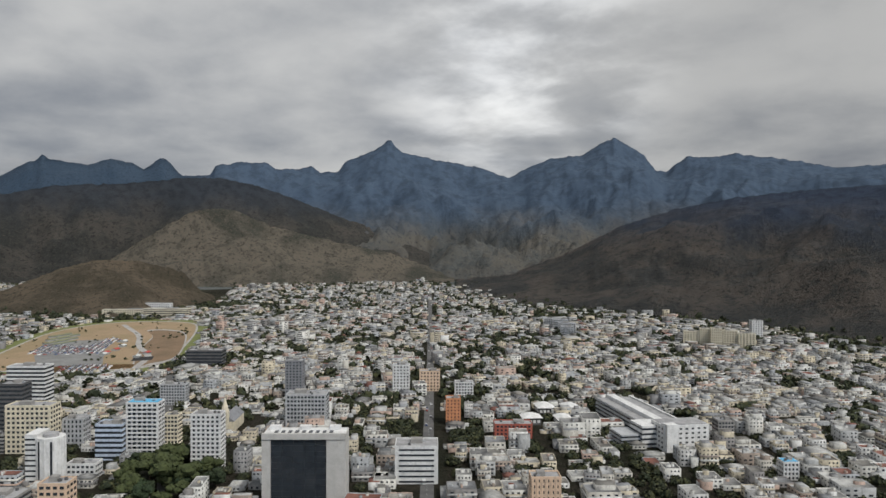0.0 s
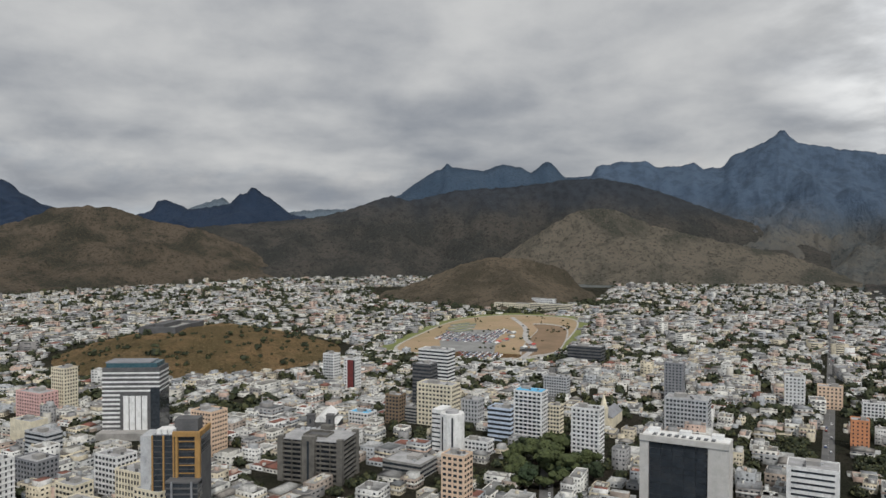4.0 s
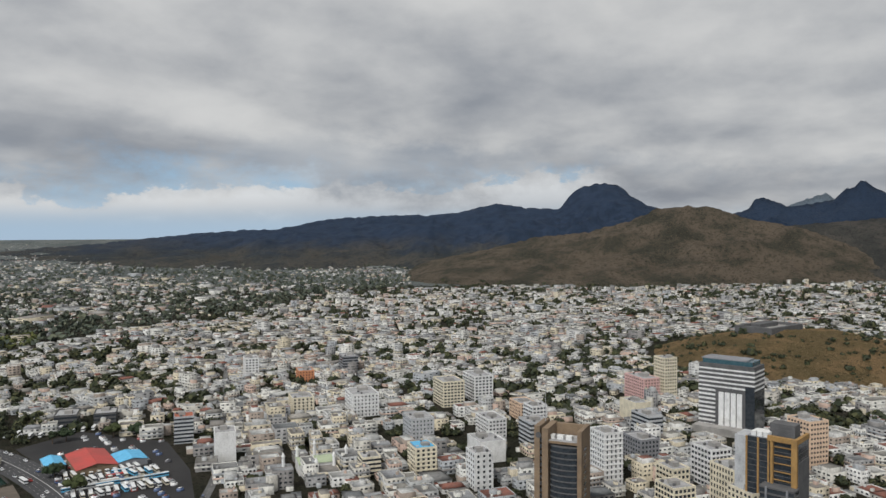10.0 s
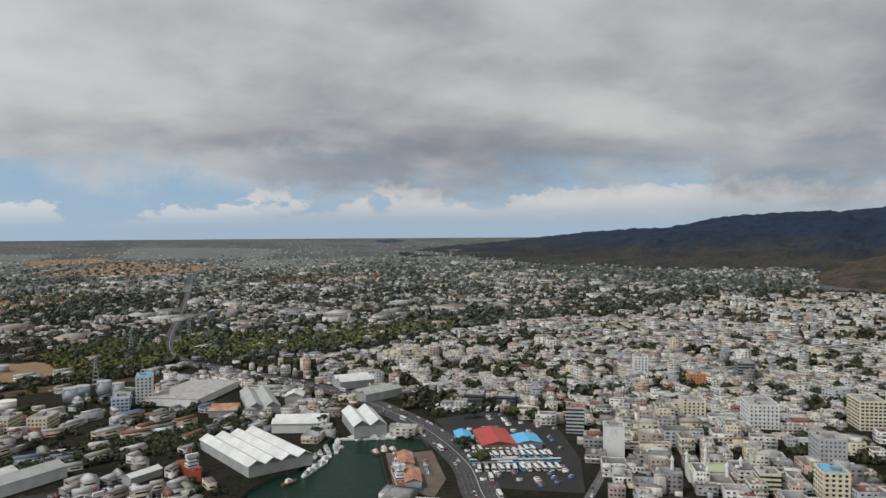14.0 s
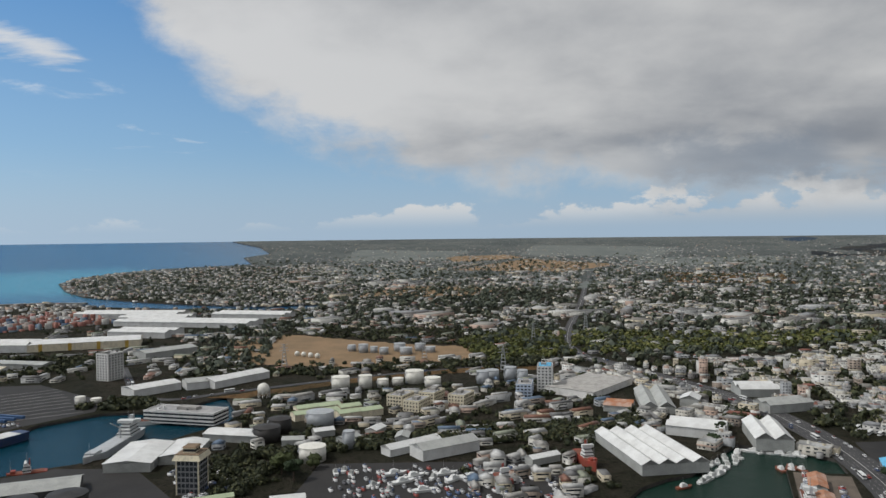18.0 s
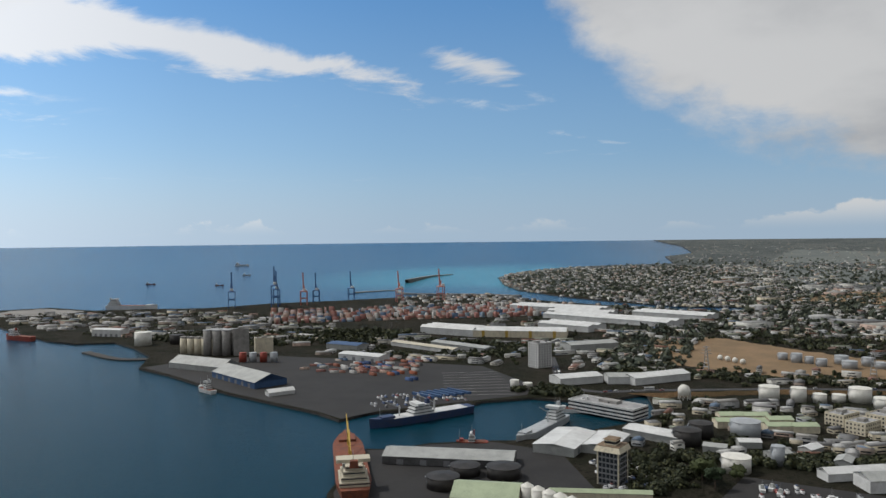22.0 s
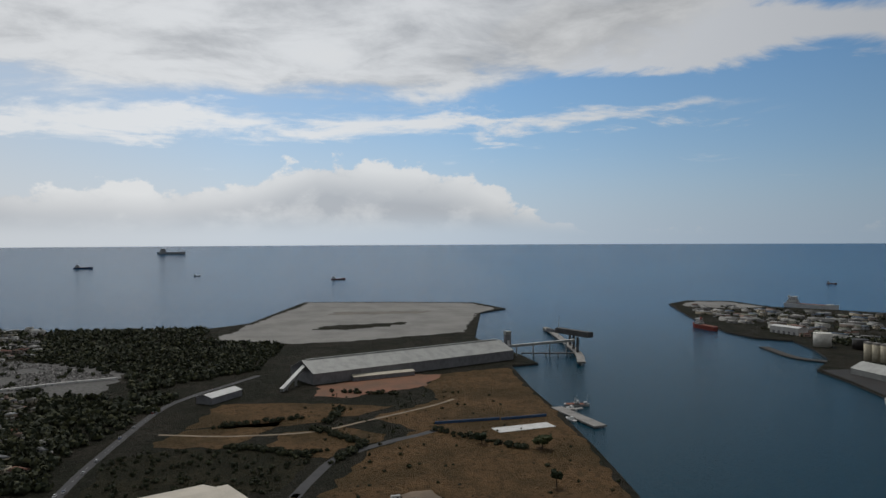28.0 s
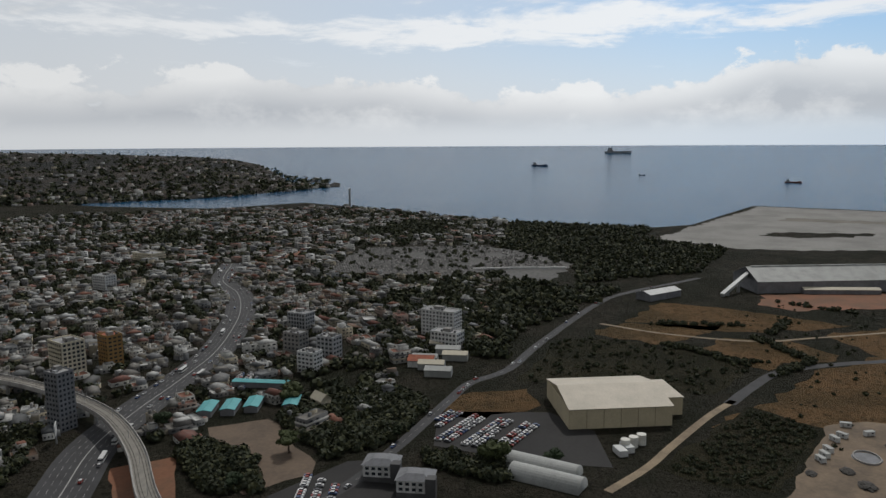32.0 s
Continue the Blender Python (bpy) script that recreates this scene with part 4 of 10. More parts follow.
def quads_for_houses(x, y, z, w, d, h, yaw, parapet=True, windows=0):
    """Vertices, faces and material numbers for many flat-roofed houses: 0 wall, 1 roof, 2 window."""
    n = len(x)
    sx, sy = np.array([-1, 1, 1, -1]) * 0.5, np.array([-1, -1, 1, 1]) * 0.5
    c, s = np.cos(yaw)[:, None], np.sin(yaw)[:, None]

    def ring(grow, zz):
        lx, ly = sx[None] * (w[:, None] + grow), sy[None] * (d[:, None] + grow)
        return np.stack([x[:, None] + lx * c - ly * s, y[:, None] + lx * s + ly * c, np.broadcast_to(zz[:, None], lx.shape)], 2)
    rings = [ring(0, z - 1.0), ring(0, z + h)]
    quad = [[0, 1, 5, 4], [1, 2, 6, 5], [2, 3, 7, 6], [3, 0, 4, 7]]
    ids = [0] * 4
    if parapet:
        rings += [ring(-0.4, z + h), ring(-0.4, z + h - 0.55)]
        quad += [[4, 5, 9, 8], [5, 6, 10, 9], [6, 7, 11, 10], [7, 4, 8, 11], [8, 9, 13, 12], [9, 10, 14, 13], [10, 11, 15, 14], [11, 8, 12, 15], [12, 13, 14, 15]]
        ids += [0] * 8 + [1]
    else:
        quad += [[4, 5, 6, 7]]
        ids += [1]
    v = np.concatenate(rings, 1)
    m = v.shape[1]
    f = (np.array(quad)[None] + (np.arange(n) * m)[:, None, None]).reshape(-1, 4)
    ids = np.tile(ids, n)
    v = v.reshape(-1, 3)
    if windows:
        wv, base = [], len(v)
        for side in range(4):
            nx, ny = [(0, -1), (1, 0), (0, 1), (-1, 0)][side]
            half = (d if nx == 0 else w) / 2 + 0.06
            length = w if nx == 0 else d
            for st in range(8):
                for q in range(windows):
                    k = (h > st * 3.0 + 2.6) & (rng.rand(n) < 0.86)
                    if not k.any():
                        continue
                    pos = ((q + 0.5) / windows - 0.5) * length[k] * 0.92
                    ww = np.minimum(length[k] / windows * rng.uniform(0.25, 0.62), 2.6 if windows > 1 else 7.0) * (1.0 if windows > 1 else 1.4)
                    zc = z[k] + st * 3.0 + 1.0
                    zt = zc + 1.15
                    cs, sn = np.cos(yaw[k]), np.sin(yaw[k])
                    cs4 = []
                    for off, zz in ((-0.5, zc), (0.5, zc), (0.5, zt), (-0.5, zt)):
                        t = pos + off * ww
                        lx = nx * half[k] if nx else t * -ny
                        ly = ny * half[k] if ny else t * nx
                        cs4.append(np.stack([x[k] + lx * cs - ly * sn, y[k] + lx * sn + ly * cs, zz], 1))
                    wv.append(np.stack(cs4, 1).reshape(-1, 3))
        wv = np.concatenate(wv)
        nf = len(wv) // 4
        v = np.concatenate([v, wv])
        f = np.concatenate([f, base + np.arange(nf * 4).reshape(-1, 4)])
        ids = np.concatenate([ids, np.full(nf, 2)])
    return v, f, ids


def fast_mesh(name, v, f, ids, mats, smooth=False):
    me = bpy.data.meshes.new(name)
    n, k = f.shape
    me.vertices.add(len(v))
    me.vertices.foreach_set("co", np.asarray(v, np.float32).ravel())
    me.loops.add(n * k)
    me.loops.foreach_set("vertex_index", np.asarray(f, np.int32).ravel())
    me.polygons.add(n)
    me.polygons.foreach_set("loop_start", np.arange(0, n * k, k, dtype=np.int32))
    for m in mats:
        me.materials.append(m)
    me.polygons.foreach_set("material_index", np.asarray(ids, np.int32))
    if smooth:
        me.polygons.foreach_set("use_smooth", np.ones(n, bool))
    me.update(calc_edges=True)
    me.validate()
    return me


def pitched_roofs(x, y, z, w, d, rise, yaw, hip=0.55):
    """Low hipped sheet roofs over houses, eaves at z."""
    n = len(x)
    c, s = np.cos(yaw)[:, None], np.sin(yaw)[:, None]

    def ring(kx, ky, grow, zz):
        lx = np.array([-1, 1, 1, -1])[None] * 0.5 * (w[:, None] * kx + grow)
        ly = np.array([-1, -1, 1, 1])[None] * 0.5 * (d[:, None] * ky + grow)
        return np.stack([x[:, None] + lx * c - ly * s, y[:, None] + lx * s + ly * c, np.broadcast_to(zz[:, None], lx.shape)], 2)
    v = np.concatenate([ring(1, 1, 0.8, z), ring(hip, 0.03, 0.0, z + rise)], 1).reshape(-1, 3)
    q = np.array([[0, 1, 5, 4], [1, 2, 6, 5], [2, 3, 7, 6], [3, 0, 4, 7], [4, 5, 6, 7], [3, 2, 1, 0]])
    return v, (q[None] + (np.arange(n) * 8)[:, None, None]).reshape(-1, 4), np.ones(n * 6, int)


def houses(name, label, x, y, w, d, h, yaw, parapet=True, windows=0, sheet=0.22, mats=None):
    """Many houses in one mesh: flat or hipped roofs, wings, set-back storeys and stair heads."""
    z = 2.5 + swell(x, y)
    k = 1 - swell(x, y) / 190   # far houses shrink with the foreshortened plain
    w, d, h = w * k, d * k, h * k
    n = len(x)
    v, f, ids = quads_for_houses(x, y, z, w, d, h, yaw, parapet, windows)

    def join(more):
        nonlocal v, f, ids
        f = np.concatenate([f, more[1] + len(v)])
        v, ids = np.concatenate([v, more[0]]), np.concatenate([ids, more[2]])

    def beside(pick, ox, oy):
        cs, sn = np.cos(yaw[pick]), np.sin(yaw[pick])
        return x[pick] + ox * cs - oy * sn, y[pick] + ox * sn + oy * cs
    dice = rng.rand(n)
    tiled = (dice < sheet) & (h < 8)
    if tiled.any():
        join(pitched_roofs(x[tiled], y[tiled], z[tiled] + h[tiled] + 0.03, w[tiled], d[tiled], rng.uniform(1.2, 2.4, tiled.sum()), yaw[tiled], 0.97 if mats else 0.55))
    # wings
    g = rng.rand(n) < 0.5
    m = g.sum()
    ox, oy = rng.choice([-1, 1], m) * w[g] * rng.uniform(0.3, 0.62, m), rng.choice([-1, 1], m) * d[g] * rng.uniform(0.2, 0.6, m)
    px, py = beside(g, ox, oy)
    join(quads_for_houses(px, py, z[g], w[g] * rng.uniform(0.4, 0.75, m), d[g] * rng.uniform(0.4, 0.75, m), h[g] * rng.uniform(0.45, 0.92, m), yaw[g], False))
    if windows > 1:
        # jutting floor slabs and canopies
        g = (h > 5.5) & (rng.rand(n) < 0.45)
        for s in (1, 2, 3):
            q = g & (h > 3.0 * s + 1.5)
            join(quads_for_houses(x[q], y[q], z[q] + 3.0 * s + 0.75, w[q] + 0.7, d[q] + 0.7, np.full(q.sum(), 0.25), yaw[q], False))
        # lean-tos and low sheds round the houses
        g = rng.rand(n) < 0.75
        m = g.sum()
        px, py = beside(g, rng.uniform(-0.5, 0.5, m) * w[g], rng.choice([-1, 1], m) * (d[g] * 0.5 + rng.uniform(0.5, 2.5, m)))
        join(quads_for_houses(px, py, z[g], rng.uniform(2.5, 6.5, m), rng.uniform(2.5, 5.5, m), rng.uniform(2.2, 3.4, m), yaw[g], False))
        # water tanks and plant on the roofs
        for _ in range(2):
            g = ~tiled & (rng.rand(n) < 0.7)
            m = g.sum()
            px, py = beside(g, rng.uniform(-0.4, 0.4, m) * w[g], rng.uniform(-0.4, 0.4, m) * d[g])
            join(quads_for_houses(px, py, z[g] + h[g] - 0.3, rng.uniform(0.9, 2.6, m), rng.uniform(0.9, 2.2, m), rng.uniform(1.2, 2.0, m), yaw[g], False))
    if parapet:
        # set-back storeys and stair heads
        g = ~tiled & (rng.rand(n) < 0.62)
        m = g.sum()
        big = rng.rand(m) < 0.4
        px, py = beside(g, rng.uniform(-0.22, 0.22, m) * w[g], rng.uniform(-0.2, 0.2, m) * d[g])
        join(quads_for_houses(px, py, z[g] + h[g] - 0.6, w[g] * np.where(big, rng.uniform(0.45, 0.65, m), rng.uniform(0.14, 0.3, m)), d[g] * np.where(big, rng.uniform(0.45, 0.65, m), rng.uniform(0.16, 0.34, m)), np.where(big, 3.3, rng.uniform(1.6, 3.2, m)), yaw[g], False))
    return tagged(new(name, fast_mesh(name, v, f, ids, mats or [town_wall, town_roof, glass_dark])), label, "houses", kind="stuff")


def foot(a):
    return np.interp(a % 360, FOOT_A, FOOT_R)


HERO_DISCS = []
worn_wall = mat("worn_wall", None, palette=[(r * k, g * k, b * k) for k, (r, g, b) in zip([1.0, 0.55, 0.9, 0.6, 0.5, 0.8, 0.5, 0.6, 1.0, 0.5, 0.6, 0.6, 0.85, 0.5], WALLS)], island=1, scale=0.25, grime=0.6)
worn_roof = mat("worn_roof", None, palette=[(r * k, g * k, b * k) for k, (r, g, b) in zip([0.8, 1.1, 0.7, 1.2, 0.7, 0.8, 0.7, 0.8, 1.1, 0.7, 0.7, 1.0], ROOFS)] + [(0.20, 0.085, 0.055), (0.15, 0.09, 0.06)], island=1, scale=0.3, grime=0.6)
tin_roof = mat("tin_roof", None, palette=[(0.42, 0.42, 0.41), (0.26, 0.26, 0.26), (0.34, 0.33, 0.31), (0.16, 0.16, 0.16), (0.19, 0.09, 0.06), (0.24, 0.26, 0.20), (0.50, 0.50, 0.49), (0.10, 0.15, 0.22)], island=1, scale=0.2, grime=0.45, rough=0.6)


def clear_of_heroes(x, y):
    ok = np.ones(len(x), bool)
    for cx, cy, r in HERO_DISCS:
        ok &= np.hypot(x - cx, y - cy) > r
    return ok


# ---- tall and marked buildings of the town ----
PALE = {
    "white": mat("render_white", (0.66, 0.66, 0.65), (0.54, 0.54, 0.53), scale=0.15, fine=1.5, grime=0.28),
    "cream": mat("render_cream", (0.66, 0.60, 0.46), (0.54, 0.49, 0.38), scale=0.15, fine=1.5, grime=0.28),
    "grey": mat("render_grey", (0.42, 0.43, 0.44), (0.32, 0.33, 0.34), scale=0.15, fine=1.5, grime=0.28),
    "slate": mat("render_slate", (0.22, 0.225, 0.24), (0.165, 0.17, 0.18), scale=0.15, fine=1.5, grime=0.28),
    "dark": mat("render_dark", (0.10, 0.10, 0.102), (0.07, 0.07, 0.072), scale=0.15, fine=1.5, grime=0.28),
    "pink": mat("render_pink", (0.62, 0.40, 0.37), (0.52, 0.34, 0.31), scale=0.15, fine=1.5, grime=0.28),
    "peach": mat("render_peach", (0.64, 0.47, 0.34), (0.54, 0.40, 0.29), scale=0.15, fine=1.5, grime=0.28),
    "orange": mat("render_orange", (0.55, 0.24, 0.12), (0.45, 0.20, 0.10), scale=0.15, fine=1.5, grime=0.28),
    "red": mat("render_red", (0.36, 0.10, 0.07), (0.28, 0.08, 0.06), scale=0.15, fine=1.5, grime=0.28),
    "blue": mat("render_blue", (0.48, 0.55, 0.66), (0.40, 0.47, 0.58), scale=0.15, fine=1.5, grime=0.28),
    "brown": mat("render_brown", (0.21, 0.150, 0.098), (0.155, 0.112, 0.075), scale=0.15, fine=1.5, grime=0.28),
    "gold": mat("render_gold", (0.33, 0.195, 0.070), (0.25, 0.150, 0.055), scale=0.15, fine=1.5, grime=0.28),
    "concrete": mat("render_concrete", (0.30, 0.29, 0.275), (0.20, 0.195, 0.185), scale=0.12, fine=1.5),
    "skyblue": mat("sheet_skyblue", (0.12, 0.40, 0.62), (0.09, 0.32, 0.52), scale=0.3, fine=2.0),
    "tile": mat("roof_tile_red", (0.36, 0.12, 0.07), (0.25, 0.09, 0.06), scale=0.3, fine=2.0),
}
roof_grey = mat("roof_felt", (0.33, 0.33, 0.33), (0.22, 0.22, 0.225), scale=0.12, fine=1.2)
steel = mat("galvanised_steel", (0.45, 0.46, 0.47), (0.34, 0.35, 0.36), rough=0.5, metal=0.6, scale=0.3)


def rings_of_windows(w, d, z, height, bays_w, bays_d, frac, proud=0.08):
    """One storey's windows on all four faces as thin boxes."""
    bm = bmesh.new()
    for length, depth, turn, bays in ((w, d, 0, bays_w), (d, w, 1, bays_d), (w, d, 2, bays_w), (d, w, 3, bays_d)):
        for i in range(bays):
            t = ((i + 0.5) / bays - 0.5) * length * 0.94
            ww = length / bays * frac
            x, y = t, -depth / 2 - proud / 2 + 0.02
            for _ in range(turn):
                x, y = -y, x
            add_box(bm, x, y, z, ww if turn % 2 == 0 else proud, proud if turn % 2 == 0 else ww, height)
    return bm


def roof_bits(root, w, d, h, rnd, n=3):
    """Stair head, tanks and plant on a flat roof."""
    part("stair_head", box(rnd.uniform(-0.2, 0.2) * w, rnd.uniform(-0.15, 0.15) * d, h - 0.1, w * 0.28, d * 0.35, 3.0), PALE["concrete"], root)
    for i in range(n):
        bm = bmesh.new()
        if i % 2:
            add_box(bm, rnd.uniform(-0.38, 0.38) * w, rnd.uniform(-0.35, 0.35) * d, h - 0.1, rnd.uniform(1.5, 3), rnd.uniform(1.5, 2.5), 1.4)
            part("plant_unit", bm, steel, root)
        else:
            bmesh.ops.create_cone(bm, cap_ends=True, segments=10, radius1=1.0, radius2=0.95, depth=1.7, matrix=Matrix.Translation((rnd.uniform(-0.38, 0.38) * w, rnd.uniform(-0.35, 0.35) * d, h + 0.75)))
            part("water_tank", bm, PALE["dark"], root)


def block(name, label, x, y, w, d, h, az=134, wall="white", style="grid", floors=None, bays=None, frac=0.5, roof=None, seed=0, bits=3, top=None):
    """A storeyed block; az is the heading of its depth axis. style: grid, bands, balcony or blank."""
    rnd = random.Random(seed + int(x) * 7 + int(y))
    root = empty(name, pose(x, y, 2.4, 0, 0, -az))
    tagged(root, label, "building")
    HERO_DISCS.append((x, y, math.hypot(w, d) * 0.5 + 4))
    floors = floors or max(2, round(h / 3.2))
    step = h / floors
    bw = bays or max(2, round(w / 3.6))
    bd = max(2, round(bw * d / w))
    tall, wide = rnd.random(), rnd.random()
    if style == "grid" and rnd.random() < 0.45:
        # ledges at every floor
        bm = bmesh.new()
        for f in range(1, floors):
            add_box(bm, 0, 0, f * step - 0.1, w + 0.7, d + 0.7, 0.28)
        tagged(part("ledge", bm, PALE[wall], root), kind="stuff")
    elif style == "grid" and rnd.random() < 0.6:
        # upright piers between the windows
        bm = bmesh.new()
        for k in range(bw + 1):
            add_box(bm, (k / bw - 0.5) * w * 0.94, 0, 0, 0.45, d + 0.6, h - 0.3)
        tagged(part("pier", bm, PALE[wall], root), kind="stuff")
    part("body", box(0, 0, 0, w, d, h), PALE[wall], root)
    # parapet and roof surface
    bm = bmesh.new()
    for px, py, pw, pd in ((0, -d / 2 + 0.15, w + 0.1, 0.4), (0, d / 2 - 0.15, w + 0.1, 0.4), (-w / 2 + 0.15, 0, 0.4, d - 0.5), (w / 2 - 0.15, 0, 0.4, d - 0.5)):
        add_box(bm, px, py, h - 0.02, pw, pd, 1.0)
    part("parapet", bm, PALE[wall], root)
    part("roof", box(0, 0, h - 0.03, w - 0.9, d - 0.9, 0.2), PALE[roof] if roof else roof_grey, root)
    if style != "blank":
        for f in range(floors):
            z = f * step + step * 0.32
            if style == "slits":
                for sy in (-1, 1):
                    part("window_slit", box(0, sy * d / 2, z, w * 0.82, 0.3, step * 0.34), glass_dark, root)
            elif style == "bands":
                bm = box(0, 0, z, w + 0.10, d + 0.10, step * 0.48)
                part("window_band", bm, glass_dark, root)
            else:
                tagged(part("glazing", rings_of_windows(w, d, z, step * (0.42 + 0.16 * tall), bw, bd, frac * (0.9 + 0.35 * wide)), glass_dark, root), kind="stuff")
            if style == "balcony" and f:
                bm = bmesh.new()
                for sy in (-1, 1):
                    add_box(bm, 0, sy * (d / 2 + 0.6), f * step - 0.1, w * 0.8, 1.3, 0.22)
                    add_box(bm, 0, sy * (d / 2 + 1.2), f * step + 0.1, w * 0.8, 0.12, 0.9)
                part("balcony", bm, PALE[wall], root)
    if bits:
        roof_bits(root, w, d, h, rnd, bits)
    if top:
        part("roof_sheet", box(0, 0, h + 0.6, w * 0.9, d * 0.8, 0.5), PALE[top], root)
    return root


